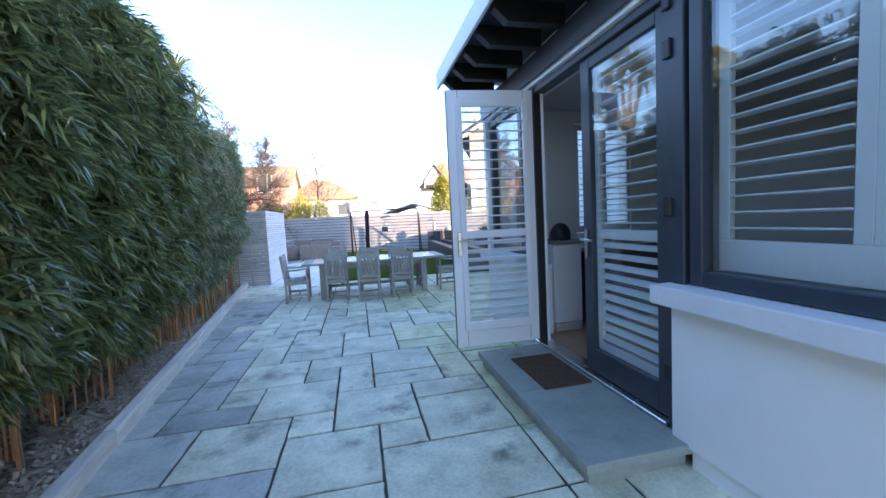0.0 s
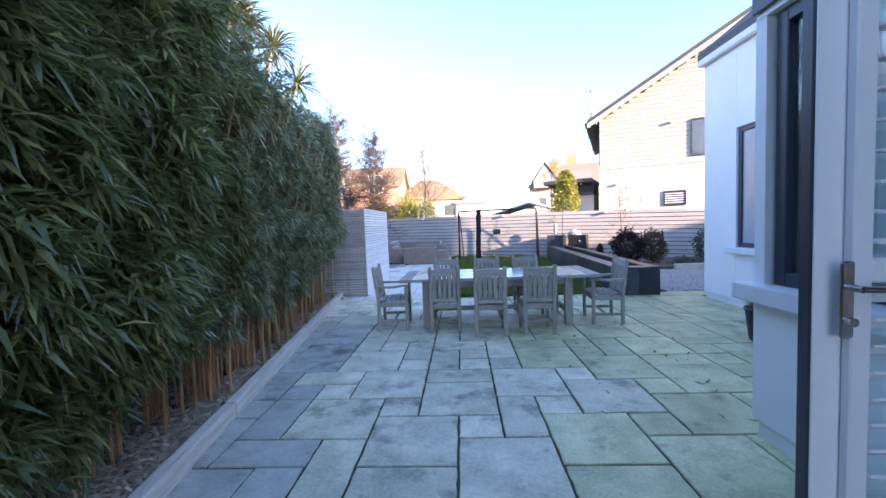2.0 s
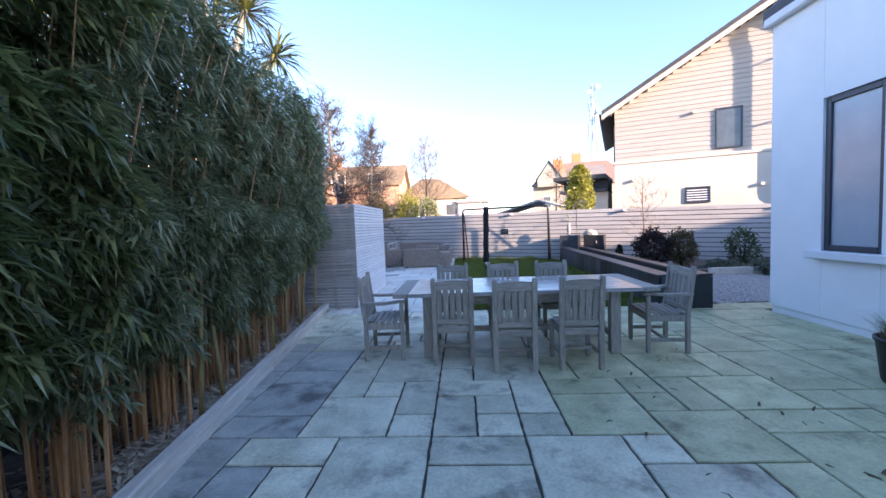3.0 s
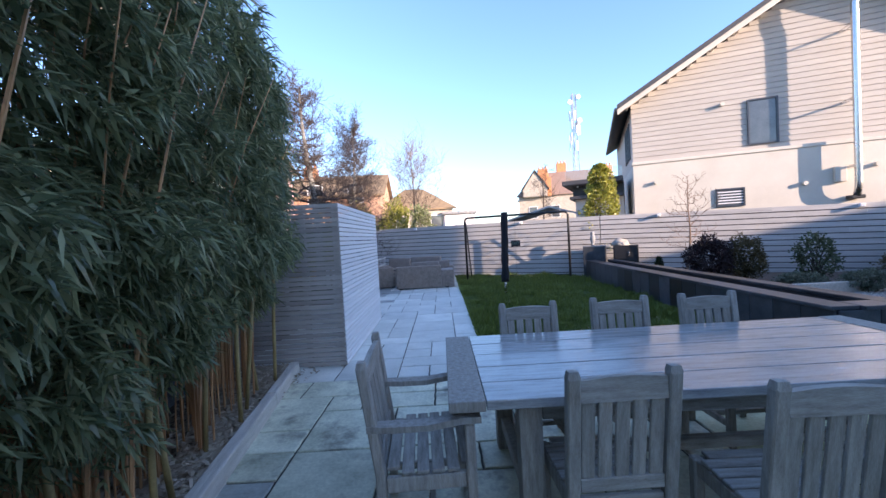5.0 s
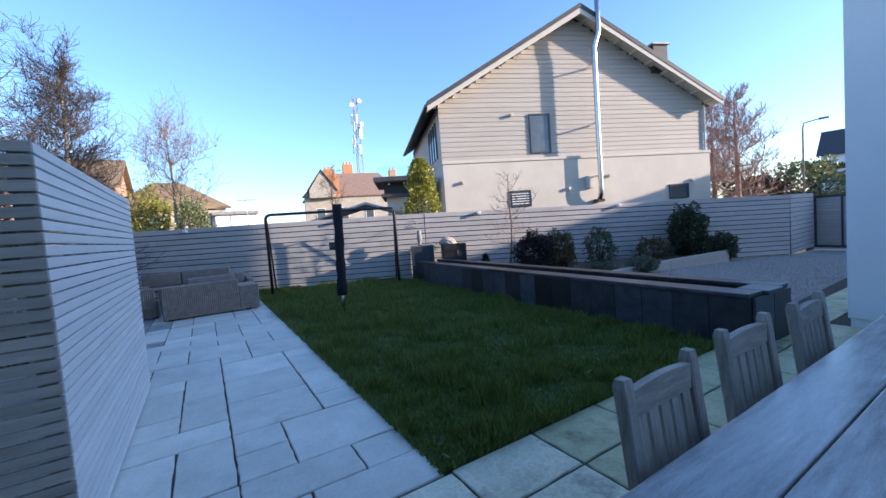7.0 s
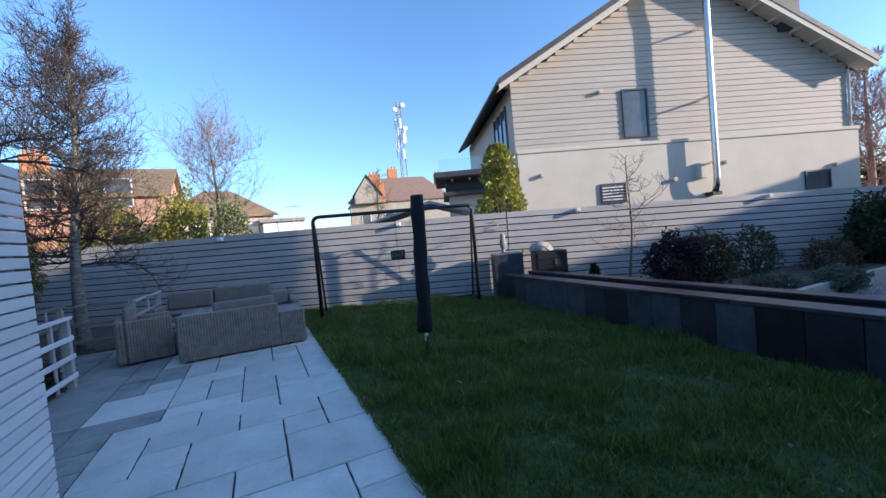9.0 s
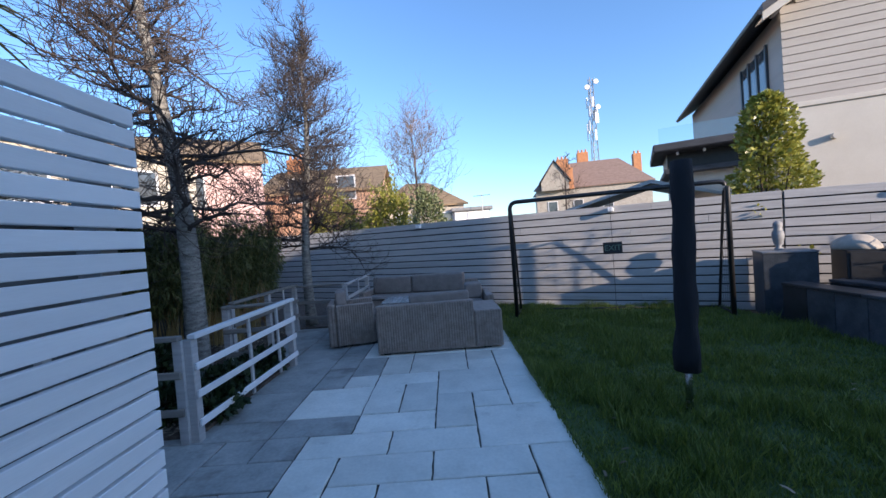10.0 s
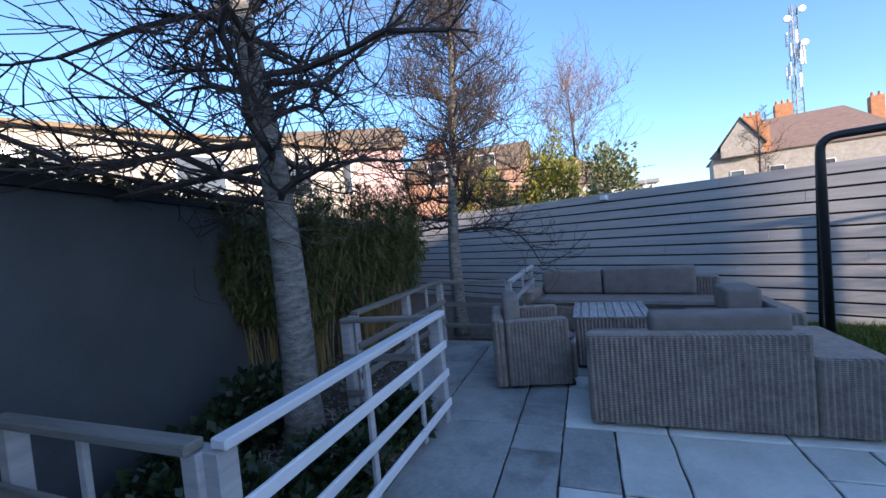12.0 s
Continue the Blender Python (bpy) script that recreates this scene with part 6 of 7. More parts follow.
# ---- neighbouring house with the flue ----
G0 = Vector((10.13, 20.50, 0))
GT = FTURN + 5.0
nb = thing("neighbour_house", "boarded gable house with cream ground floor and slate roof", "house", pose(G0.x, G0.y, 0, 0, 0, GT))
# local: x along the gable, -y towards the garden
XL, XR, XA = -3.78, 8.20, 2.16
Z_BAND, Z_EL, Z_ER, Z_A = 3.97, 5.98, 5.98, 9.73
OV = 0.52                # how far the eaves stand out
DEP = 9.0


def roof_z(x):
    return Z_EL + (Z_A - Z_EL) * (x - XL + OV) / (XA - XL + OV) if x < XA else Z_ER + (Z_A - Z_ER) * (XR + OV - x) / (XR + OV - XA)


def xz_block(bm, outline, y0, y1):
    """A block over an outline of (x, z), from y0 to y1."""
    a = [bm.verts.new((x, y0, z)) for x, z in outline]
    b = [bm.verts.new((x, y1, z)) for x, z in outline]
    k = len(outline)
    for i in range(k):
        bm.faces.new((a[i], a[(i + 1) % k], b[(i + 1) % k], b[i]))
    bm.faces.new(a[::-1]), bm.faces.new(b)
    bmesh.ops.recalc_face_normals(bm, faces=bm.faces)


PR = -0.26
wl = part("ground_wall", boxed(XL - 0.02, XR + 0.05, PR, DEP, -0.1, Z_BAND - 0.12), CREAM, nb, "smooth cream render")
part("band", boxed(XL - 0.06, XR + 0.09, PR - 0.04, 0.0, Z_BAND - 0.117, Z_BAND, 0.01), CREAM, nb)
bm = bmesh.new()
xz_block(bm, [(XL, Z_BAND - 0.1), (XR, Z_BAND - 0.1), (XR, roof_z(XR) - 0.1), (XA, Z_A - 0.12), (XL, roof_z(XL) - 0.1)], 0.03, DEP)
part("upper_wall", bm, CLAD, nb)
p = 0.19
z = Z_BAND + 0.01
while z < Z_A - 0.4:
    z1 = z + p
    zm = min(z1, Z_A - 0.2)
    lx = XL if zm < roof_z(XL) else XL - OV + (zm - Z_EL) * (XA - XL + OV) / (Z_A - Z_EL)
    rx = XR if zm < roof_z(XR) else XR + OV - (zm - Z_ER) * (XR + OV - XA) / (Z_A - Z_ER)
    bm = bmesh.new()
    a = [bm.verts.new(c) for c in ((lx, -0.022, z + 0.008), (rx, -0.022, z + 0.008), (rx, -0.004, z1), (lx, -0.004, z1), (lx, 0.026, z + 0.008), (rx, 0.026, z + 0.008), (rx, 0.026, z1), (lx, 0.026, z1))]
    for q in ((0, 1, 2, 3), (5, 4, 7, 6), (1, 0, 4, 5), (3, 2, 6, 7), (0, 3, 7, 4), (2, 1, 5, 6)):
        bm.faces.new([a[i] for i in q])
    part("weatherboard", bm, CLAD, nb)
    z = z1
for side, (xa, za, xb, zb) in enumerate(((XL - OV, Z_EL, XA, Z_A), (XR + OV, Z_ER, XA, Z_A))):
    bm = bmesh.new()
    xz_block(bm, [(xa, za + 0.02), (xa, za + 0.20), (xb, zb + 0.20), (xb, zb + 0.02)], -0.62, DEP + 0.3)
    part("roof_slope", bm, ROOF_D, nb)
    bm = bmesh.new()
    xz_block(bm, [(xa, za - 0.16), (xa, za + 0.016), (xb, zb + 0.016), (xb, zb - 0.20)], -0.60, -0.55)
    part("bargeboard", bm, CREAM, nb)
    bm = bmesh.new()
    xz_block(bm, [(xa + (0.05 if side == 0 else -0.05), za - 0.04), (xa + (0.05 if side == 0 else -0.05), za), (xb, zb), (xb, zb - 0.04)], -0.545, 0.02)
    part("soffit", bm, CREAM, nb)
    n = 9
    for k in range(n):
        t_ = (k + 0.5) / n
        x, z = xa + (xb - xa) * t_, za + (zb - za) * t_ - 0.14
        part("rafter_end", boxed(x - 0.04, x + 0.04, -0.54, 0.0, z, z + 0.10, 0.004), CREAM, nb)
bm = bmesh.new()
rod(bm, (XL - OV - 0.06, -0.62, Z_EL + 0.02), (XL - OV - 0.06, DEP, Z_EL + 0.02), 0.06, n=8)
part("gutter", bm, BLACK_M, nb)
bm = bmesh.new()
rod(bm, (XR + 0.03, -0.06, Z_ER), (XR + 0.03, -0.06, Z_BAND), 0.04, n=8)
part("downpipe", bm, CREAM, nb)


def nb_window(x0, x1, z0, z1, y, bars=0):
    w = part("window", boxed(x0 + 0.06, x1 - 0.06, y - 0.012, y + 0.0, z0 + 0.06, z1 - 0.06), FROST, nb, "dark-framed window")
    for b in ((x0, x0 + 0.06, z0, z1), (x1 - 0.06, x1, z0, z1), (x0 + 0.06, x1 - 0.06, z0, z0 + 0.06), (x0 + 0.06, x1 - 0.06, z1 - 0.06, z1)):
        part("window_frame", boxed(b[0], b[1], y - 0.05, y + 0.0, b[2], b[3], 0.004), FRAME_G, w)
    for k in range(bars):
        z = z0 + 0.08 + (z1 - z0 - 0.16) * (k + 0.5) / bars
        part("bar", boxed(x0 + 0.06, x1 - 0.06, y - 0.03, y - 0.014, z - 0.02, z + 0.015), WHITE_P, w)


nb_window(-0.05, 0.85, 4.17, 5.78, -0.024)
nb_window(-1.14, -0.26, 2.02, 2.68, PR - 0.004, 5)
nb_window(6.14, 7.10, 1.93, 2.56, PR - 0.004)
bm = bmesh.new()
fx, fy = 2.66, -0.62
pts = [(fx, fy + 0.10, 2.1), (fx, fy + 0.02, 2.35), (fx, fy, 2.6), (fx, fy, 8.2), (fx + 0.16, fy - 0.10, 8.75), (fx + 0.16, fy - 0.10, 10.9)]
tube(bm, pts, [0.10] * 6, 14)
fl = part("flue", bm, STEEL, nb, "shiny stainless steel flue pipe", smooth=True)
for z in (3.1, 5.25, 7.6):
    bm = bmesh.new()
    rod(bm, (fx - 0.05, fy, z), (fx - 0.12, -0.02 if z > 4 else PR, z - 0.02), 0.022, n=6)
    rod(bm, (fx + 0.05, fy, z), (fx + 0.05, -0.02 if z > 4 else PR, z - 0.02), 0.022, n=6)
    part("bracket", bm, STEEL, fl)
part("vent_box", boxed(2.18, 2.48, PR - 0.14, PR - 0.004, 2.6, 3.1, 0.01), CREAM, nb)
part("boiler_elbow", boxed(2.48, 2.84, PR - 0.35, PR - 0.004, 2.0, 2.12, 0.02), BLACK_M, nb)
for x, z, y in ((-0.80, 5.74, -0.03), (-3.05, 3.12, PR), (1.42, 2.64, PR), (7.28, 2.70, PR), (3.28, 3.08, PR)):
    bm = bmesh.new()
    rod(bm, (x, y, z), (x, y - 0.13, z), 0.07, n=12)
    part("wall_vent", bm, CREAM, nb)
# side wall window, and chimney on the far slope
w = part("side_window", boxed(XL - 0.03, XL - 0.0, 0.8, 2.6, 4.3, 5.7), FROST, nb, "dark-framed side window")
for y in (0.8, 1.4, 2.0, 2.6):
    part("window_frame", boxed(XL - 0.06, XL - 0.004, y - 0.04, y + 0.04, 4.26, 5.74), FRAME_G, w)
ck = part("dormer_box", boxed(5.7, 6.4, -0.2, 0.6, 7.4, 8.52, 0.01), ROOF_D, nb)
part("dormer_cap", boxed(5.62, 6.48, -0.28, 0.68, 8.524, 8.60, 0.01), CREAM, ck)

# ---- small lamps on the fence ----
for s in (6.6, 10.85, 15.1, 19.6):
    P = FA + FD * s + FN * 0.0
    lt = thing("fence_lamp", "small white downlighter fixed to the fence top", "wall lamp", pose(P.x, P.y, fence_top(s) - 0.09, 0, 0, FTURN), group="lamps along the fence")
    part("housing", boxed(-0.05, 0.05, -0.13, -0.004, -0.03, 0.05, 0.008), WHITE_P, lt)
    part("lens", boxed(-0.035, 0.035, -0.12, -0.03, -0.036, -0.031), STEEL, lt)

# ---- double gate ----
GP, GQ = Vector((18.15, 14.0, 0)), Vector((17.35, 10.55, 0))
gd2 = GQ - GP
gate = thing("double_gate", "double gate of pale slats in a dark steel frame", "gate", pose(GP.x, GP.y, -0.42, 0, 0, math.degrees(math.atan2(gd2.y, gd2.x))))
L = gd2.length
for k in range(2):
    a, b = k * L / 2 + 0.03, (k + 1) * L / 2 - 0.03
    lf = part("gate_leaf", boxed(a, b, 0.02, 0.03, 0.08, 1.92), SLAT_D, gate)
    for xa, xb, za, zb in ((a, a + 0.09, 0.05, 1.98), (b - 0.09, b, 0.05, 1.98), (a + 0.09, b - 0.09, 0.05, 0.13), (a + 0.09, b - 0.09, 1.90, 1.98), ((a + b) / 2 - 0.03, (a + b) / 2 + 0.03, 0.13, 1.90)):
        part("gate_frame", boxed(xa, xb, -0.04, 0.019, za, zb, 0.004), FRAME_G, lf)
    for j in range(17):
        z = 0.14 + j * 0.104
        part("gate_slat", boxed(a + 0.09, b - 0.09, -0.006, 0.016, z, z + 0.09, 0.003), SLAT, lf)
for x in (-0.12, L + 0.10):
    part("gate_post", boxed(x - 0.09, x + 0.09, -0.09, 0.09, -0.1, 2.15, 0.008), FRAME_G, gate)

# ---- distance ----
def house_far(name, label, m, w, d, h, ridge, wall_m, roof_m, hip=0.0, wins=(), over=0.35, win_m=None):
    """A far house: local x along the front at -y; ridge along x."""
    ho = thing(name, label, "house", m)
    part("wall", boxed(-w / 2, w / 2, -d / 2, d / 2, -0.1, h), wall_m, ho)
    if not hip:
        bm = bmesh.new()
        a = [bm.verts.new((x, y, z)) for x, y, z in ((-w / 2 + 0.01, -d / 2, h), (-w / 2 + 0.01, d / 2, h), (-w / 2 + 0.01, 0, ridge - 0.15), (w / 2 - 0.01, -d / 2, h), (w / 2 - 0.01, d / 2, h), (w / 2 - 0.01, 0, ridge - 0.15))]
        for q in ((0, 2, 1), (3, 4, 5), (0, 3, 5, 2), (1, 2, 5, 4), (0, 1, 4, 3)):
            bm.faces.new([a[i] for i in q])
        part("gable", bm, wall_m, ho)
    bm = bmesh.new()
    o = over
    e = [(-w / 2 - o, -d / 2 - o, h - 0.1), (w / 2 + o, -d / 2 - o, h - 0.1), (w / 2 + o, d / 2 + o, h - 0.1), (-w / 2 - o, d / 2 + o, h - 0.1)]
    r = [(-w / 2 - o + hip, 0, ridge), (w / 2 + o - hip, 0, ridge)]
    vs = [bm.verts.new(c) for c in e + r] + [bm.verts.new((x, y, z + 0.15)) for x, y, z in e] + [bm.verts.new((x, y, z + 0.2)) for x, y, z in r]
    for q in ((0, 1, 5, 4), (2, 3, 4, 5), (6, 10, 11, 7), (8, 11, 10, 9), (0, 6, 7, 1), (2, 8, 9, 3), (1, 7, 11, 5), (2, 5, 11, 8), (0, 4, 10, 6), (3, 9, 10, 4)):
        bm.faces.new([vs[i] for i in q])
    bmesh.ops.recalc_face_normals(bm, faces=bm.faces)
    part("roof", bm, roof_m, ho)
    for x, z, ww, hh in wins:
        wn_ = part("window", boxed(x - ww / 2, x + ww / 2, -d / 2 - 0.05, -d / 2 - 0.004, z, z + hh), win_m or FROST, ho)
        for xa, xb, za, zb in ((x - ww / 2 - 0.08, x - ww / 2, z - 0.08, z + hh + 0.08), (x + ww / 2, x + ww / 2 + 0.08, z - 0.08, z + hh + 0.08), (x - ww / 2, x + ww / 2, z - 0.08, z), (x - ww / 2, x + ww / 2, z + hh, z + hh + 0.08)):
            part("window_frame", boxed(xa, xb, -d / 2 - 0.09, -d / 2 - 0.004, za, zb), WHITE_P, wn_)
    return ho


def chimney(parent, x, y, z0, z1, w, pots=3):
    c = part("chimney", boxed(x - w / 2, x + w / 2, y - 0.5, y + 0.5, z0, z1, 0.03), BRICK_C, parent, "orange brick chimney")
    for k in range(pots):
        bm = bmesh.new()
        q = x - w / 2 + (k + 0.5) * w / pots
        rod(bm, (q, y, z1), (q, y, z1 + 0.45), 0.15, 0.12, n=8)
        part("chimney_pot", bm, BRICK_C, c)


# old stone house with red roof
oh = house_far("old_house", "old granite house with red tiled roof and brick chimneys", pose(19.5, 66.0, 0, 0, 0, -12), 15.5, 9, 8.2, 12.2, STONE_H, ROOF_R, 3.5, wins=((-5.5, 4.6, 1.2, 1.8), (-2, 4.6, 1.2, 1.8), (2, 4.6, 1.2, 1.8), (-5.5, 1, 1.2, 1.8)))
oh.matrix_basis = pose(17.9, 65.5, -0.5, 0, 0, -12) @ Matrix.Diagonal((0.88, 0.88, 0.88, 1))
bm = bmesh.new()
xz_block(bm, [(-7.0, 8.0), (-3.2, 8.0), (-3.2, 9.2), (-5.1, 12.0), (-7.0, 9.2)], -5.6, -1.0)
part("front_gable", bm, STONE_H, oh)
for xa, xb in ((-7.3, -5.1), (-2.9, -5.1)):
    bm = bmesh.new()
    xz_block(bm, [(xa, 9.0), (xa, 9.2), (xb, 12.3), (xb, 12.1)], -5.8, -0.5)
    part("gable_roof", bm, ROOF_D, oh)
chimney(oh, -3.6, -1.2, 9.5, 12.9, 1.7)
chimney(oh, -0.4, 0.6, 10.5, 13.9, 1.6)
chimney(oh, -3.0, -4.6, 8.0, 11.0, 0.9, 1)
chimney(oh, 7.2, 0.4, 10, 12.8, 1.1, 2)
# dark pavilion by the neighbour's house
pv = thing("garden_pavilion", "low pavilion with dark flat roof and white wall", "outbuilding", pose(5.6, 22.95, 0, 0, 0, FTURN))
part("wall", boxed(-0.9, 1.0, 0.0, 2.0, -0.1, 2.78), CREAM, pv)
part("lower_roof", boxed(-1.1, 1.0, -0.3, 2.2, 2.78, 2.92, 0.02), ROOF_D, pv)
part("upper_wall", boxed(-1.0, 1.0, 0.1, 2.0, 2.92, 3.36), BLACK_M, pv)
part("upper_roof", boxed(-1.35, 1.0, -0.6, 2.4, 3.36, 3.56, 0.03), ROOF_D, pv)
part("glass_balustrade", boxed(-1.2, 0.98, -0.45, -0.44, 3.56, 3.98), GLASS, pv, "clear glass roof balustrade")
for k in range(3):
    part("spotlight", boxed(-0.8 + k * 0.6, -0.74 + k * 0.6, -0.2, -0.14, 3.28, 3.356, 0.006), WHITE_P, pv)
# pale lean-to roofs just over the fence
lt = thing("lean_to", "pale felt roofs of sheds over the fence", "shed", pose(3.0, 21.3, 0, 0, 0, FTURN))
part("wall", boxed(-1.5, 1.3, 0, 1.5, -0.1, 1.85), CREAM, lt)
bm = bmesh.new()
xz_block(bm, [(-1.8, 1.9), (-1.8, 1.96), (0.1, 2.46), (1.5, 2.0), (1.5, 1.94), (0.1, 2.38)], -0.2, 1.8)
part("roof", bm, SLAT, lt)
# brown-roofed house and white flat-roofed annexe
house_far("brown_house", "house with hipped brown tile roof", pose(-3.9, 50.0, 0, 0, 0, 8), 7.4, 7, 4.5, 6.8, STONE_H, ROOF_B, 3.0, wins=((-1.6, 2.6, 1.2, 1.2), (2.0, 2.6, 1.2, 1.2)))
an = thing("white_annexe", "small white annexe with a curved flat roof", "outbuilding", pose(0.9, 46.5, 0, 0, 0, 0))
part("wall", boxed(-1.6, 1.5, 0, 3, -0.1, 3.8, 0.2, seg=3), RENDER_W, an)
part("roof", boxed(-1.8, 1.8, -0.25, 3.2, 3.8, 4.1, 0.1, seg=3), COPING, an)
dk = thing("grey_outbuilding", "dark grey outbuilding beside the white annexe", "outbuilding", pose(-1.9, 47.0, 0))
part("wall", boxed(-1.6, 1.2, 0, 3, -0.1, 4.3), WALL_DARK, dk)
part("roof", boxed(-1.75, 1.35, -0.15, 3.1, 4.3, 4.45), ROOF_D, dk)
# aerial
ae = thing("tv_aerial", "thin roof aerial with cross bars", "aerial", pose(1.7, 45.5, 0))
bm = bmesh.new()
rod(bm, (0, 0, -0.2), (0, 0, 5.1), 0.03, n=5)
rod(bm, (-0.7, 0, 4.9), (0.7, 0, 4.95), 0.02, n=4)
for k in range(6):
    rod(bm, (-0.6 + k * 0.22, -0.3, 4.93), (-0.6 + k * 0.22, 0.3, 4.93), 0.012, n=4)
part("mast", bm, STEEL, ae)
# brick and pink houses behind the trees
b1 = house_far("brick_house", "sunlit orange brick house behind bare trees", pose(-10.6, 45.5, 0, 0, 0, 2), 8.5, 9, 5.6, 7.9, ORANGE_W, ROOF_B, wins=((-1.5, 5.0, 1.2, 1.6), (2.0, 5.0, 1.2, 1.6)))
chimney(b1, -3.0, 0, 7, 9.0, 1.2)
b2 = house_far("pink_house", "pink rendered house behind bare trees", pose(-17.5, 36.0, 0, 0, 0, 30), 9, 8, 6.6, 8.6, PINK_W, ROOF_B, wins=((-2.5, 4.2, 1.2, 1.6), (1.0, 4.2, 1.2, 1.6)))
b3 = house_far("pale_terrace", "pale rendered terrace over the boundary wall", pose(-21.0, 26.0, 0, 0, 0, 60), 17, 8, 6.2, 7.1, BEIGE, ROOF_B, wins=((-6, 4.0, 1.6, 1.4), (-2, 4.0, 1.6, 1.4), (2.5, 4.0, 1.6, 1.4), (6, 4.0, 1.6, 1.4)))
# hillside house at the gate
hh = house_far("hillside_house", "white two-storey house with dark roof on the rise beyond the gate", pose(64, 16.8, 1.9, 0, 0, -82), 16, 8, 4.4, 7.3, RENDER_W, ROOF_D, wins=((-1.5, 2.4, 3.4, 1.2), (4.0, 2.4, 3.4, 1.2), (1.0, 0.0, 3.4, 1.2)))
chimney(hh, -2.0, 0, 6.5, 8.4, 1.0, 2)
hl = thing("hillside", "rising ground with hedges beyond the gate", "ground", kind="structure")
bm = bmesh.new()
xz_block(bm, [(26, -0.2), (48, 2.3), (120, 3.5), (120, -0.2)], -40, 45)
part("slope", bm, mat("hill_earth", (0.05, 0.06, 0.025), (0.12, 0.12, 0.06), 0.95, 0.6, 5, 0.3, space="World"), hl)
gw = thing("garden_wall", "pale garden wall on the rise beyond the gate", "wall", pose(44, 14.2, 1.6, 0, 0, -85), kind="structure")
part("wall", boxed(-6, 6, 0, 0.3, -0.5, 2.2), RENDER_W, gw)
for i, (x, y, z, s, mt) in enumerate(((32, 18.0, 0.5, 2.4, OLIVE), (36, 12.6, 0.9, 2.2, EVERG), (38, 14.2, 1.0, 1.8, OLIVE), (46, 20.5, 2.1, 1.6, EVERG), (42, 10.2, 1.5, 2.6, EVERG), (30, 20.0, 0.4, 2.0, BROWNL))):
    leafy("garden_bush", "rounded bush on the rise beyond the gate", (x, y, z), (s, s, s * 1.5), 2500, 0.28, mt, 90 + i, cat="bush")
sl = thing("street_lamp", "tall slim grey street lamp beyond the fence", "street lamp", pose(28.0, 17.0, 0))
bm = bmesh.new()
tube(bm, [(0, 0, 0), (0, 0, 5.5), (0, -0.05, 5.8), (0.1, -0.7, 5.9)], [0.06, 0.045, 0.04, 0.03], 8)
part("column", bm, COPING, sl, smooth=True)
part("lantern", boxed(0.02, 0.2, -1.1, -0.65, 5.84, 5.94, 0.02), COPING, sl)
# lattice mast
ms = thing("radio_mast", "tall lattice radio mast with white antennas", "mast", pose(25.6, 82.0, 0))
bm = bmesh.new()
H = 27.6
for k in range(3):
    a = k * 2.094
    rod(bm, (0.9 * math.cos(a), 0.9 * math.sin(a), 0), (0.45 * math.cos(a), 0.45 * math.sin(a), H), 0.07, n=4)
for i in range(22):
    z, z2 = H * i / 22, H * (i + 1) / 22
    ra, rb = 0.9 - 0.45 * i / 22, 0.9 - 0.45 * (i + 1) / 22
    for k in range(3):
        a, b = k * 2.094, (k + 1) * 2.094
        rod(bm, (ra * math.cos(a), ra * math.sin(a), z), (rb * math.cos(b), rb * math.sin(b), z2), 0.04, n=3)
        rod(bm, (ra * math.cos(a), ra * math.sin(a), z), (ra * math.cos(b), ra * math.sin(b), z), 0.035, n=3)
part("lattice", bm, COPING, ms)
rr = random.Random(6)
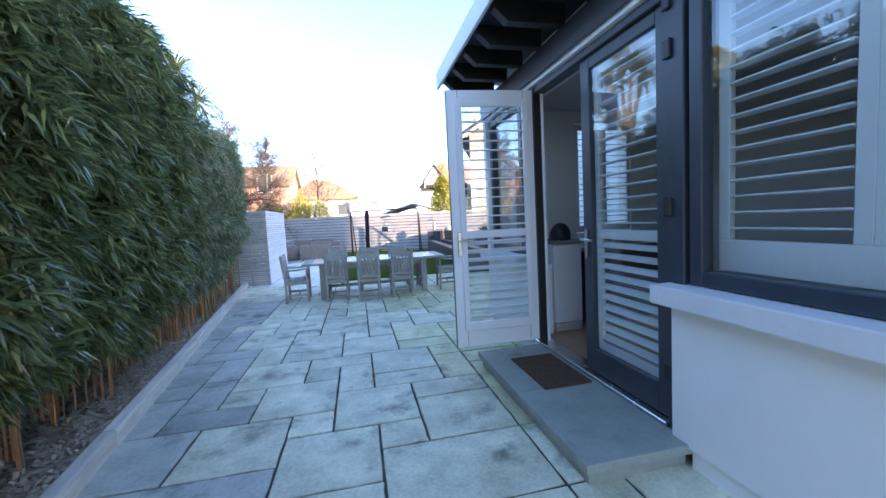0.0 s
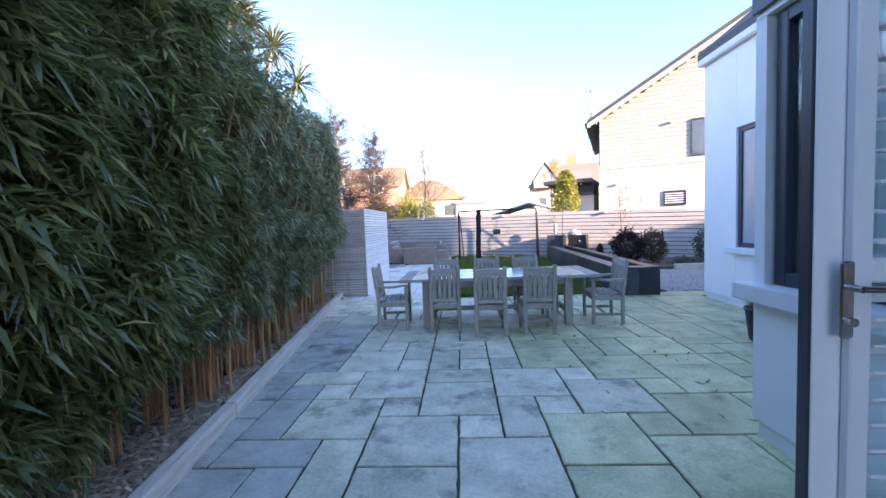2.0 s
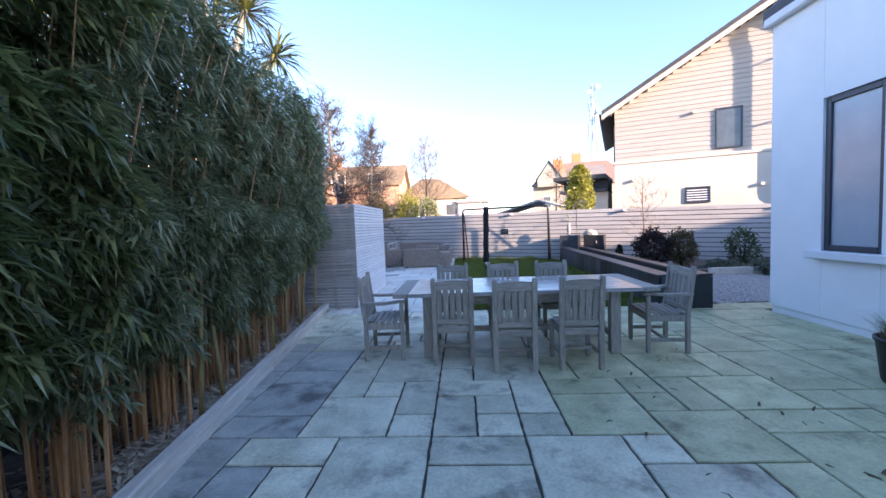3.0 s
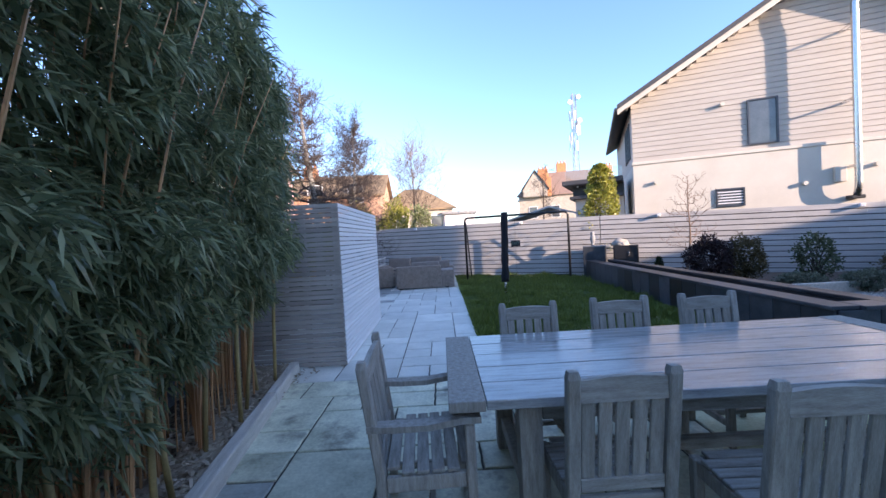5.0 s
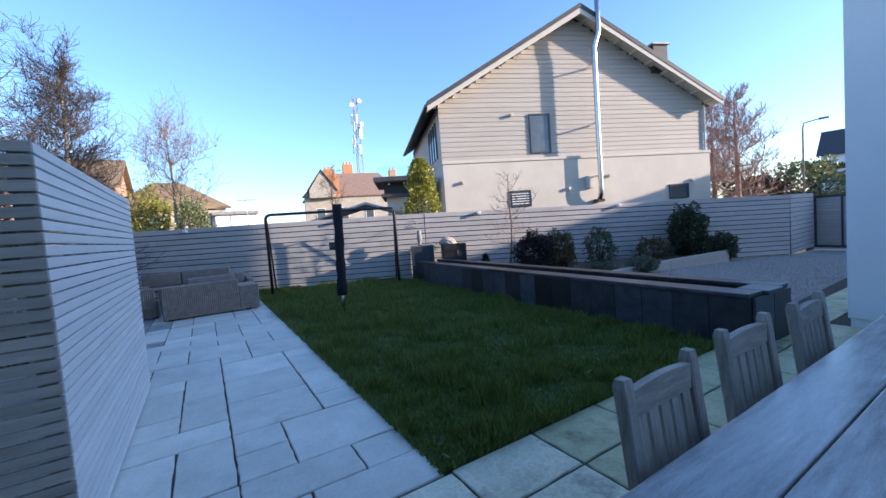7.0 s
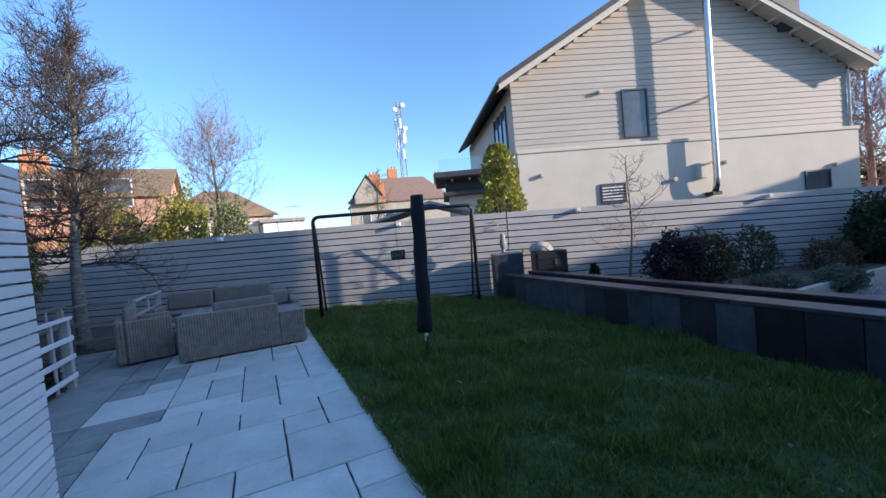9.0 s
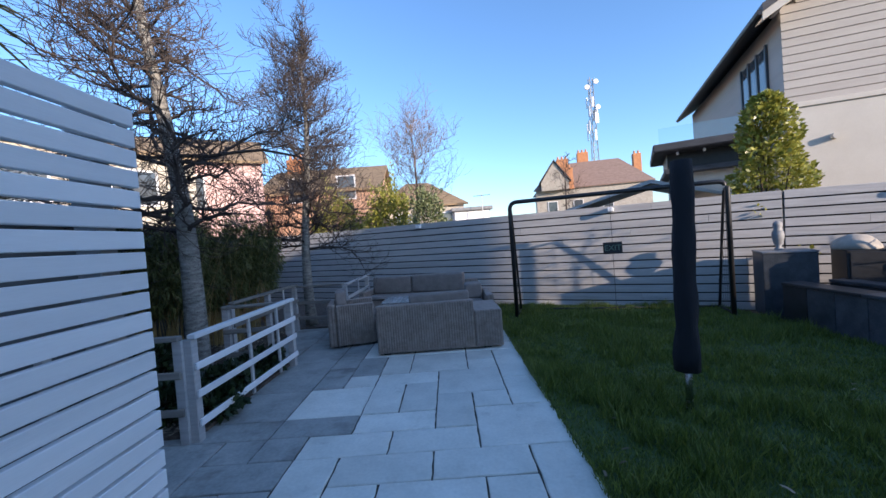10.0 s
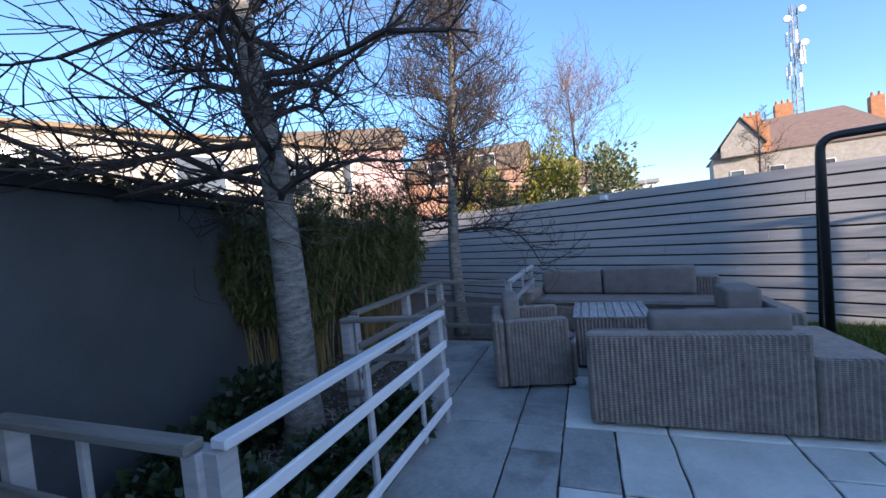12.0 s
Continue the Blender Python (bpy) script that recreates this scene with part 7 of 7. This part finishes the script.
for k in range(14):
    z, a = rr.choice((19.0, 20.3, 21.6, 23.0, 17.5)) + rr.uniform(-0.3, 0.3), rr.uniform(0, 6.28)
    ob = part("antenna_panel", boxed(-0.16, 0.16, -0.08, 0.08, -0.9, 0.9, 0.03), WHITE_P, ms)
    ob.matrix_basis = pose(0.95 * math.cos(a), 0.95 * math.sin(a), z, 0, 0, math.degrees(a) + 90)
for x, z in ((0.8, 26.8), (0.9, 22.4), (-0.8, 25.9)):
    bm = bmesh.new()
    rod(bm, (x, -0.35, z), (x, -0.6, z), 0.42, n=14)
    part("dish", bm, WHITE_P, ms)
# unseen house added across the drive to cast shade on the yard and fence
house_far("drive_house", "unseen plain rendered house added to shade the yard and fence", pose(28.5, 3.1, -0.4, 0, 0, 50.5), 9.5, 6, 5.0, 7.1, CREAM, ROOF_D)

# tall block added out of view so that the fence's left end lies in shade
house_far("tall_house", "unseen tall rendered block added to shade the left end of the fence", pose(23.6, -2.8, -0.4, 0, 0, 50.5), 6.0, 6, 8.4, 10.8, CREAM, ROOF_D)

# ivy and dead growth along the boundary wall's top
iv = thing("wall_ivy", "dead brown growth and ivy along the boundary wall top", "ivy", pose(0, 0, 0))
rr = random.Random(55)
v, f = [], []
for _ in range(5200):
    t_ = rr.random()
    y = 12.0 + 6.5 * t_
    xw = -3.75 - 1.25 * (y - 11.2) / 4.4 if y < 15.6 else -5.0 - 1.05 * (y - 15.6) / 2.8
    p = Vector((xw - 0.12 + rr.gauss(0, 0.12), y, 2.035 + abs(rr.gauss(0, 0.055 + 0.05 * noise.noise(Vector((y * 2, 0, 0)))))))
    d = Vector((rr.gauss(0, 1), rr.gauss(0, 1), rr.gauss(0, 0.5))).normalized()
    s = d.cross(Vector((rr.gauss(0, 1), rr.gauss(0, 1), 1))).normalized()
    l = rr.uniform(0.03, 0.08)
    o = len(v)
    v += [p, p + d * l * 0.5 - s * l * 0.25, p + d * l, p + d * l * 0.5 + s * l * 0.25]
    f.append((o, o + 1, o + 2, o + 3))
raw("foliage", v, f, BROWNL, iv, kind="stuff")

# fallen leaves blown towards the house
rr = random.Random(88)
spots = [(rr.uniform(0.6, 4.2), rr.uniform(5.3, 9.6)) for _ in range(70)]
scatter_chips("fallen_leaves", spots, BROWNL, 0.06, patio, 89, lambda x, y: 0.004, 0.012)

lay_slabs()
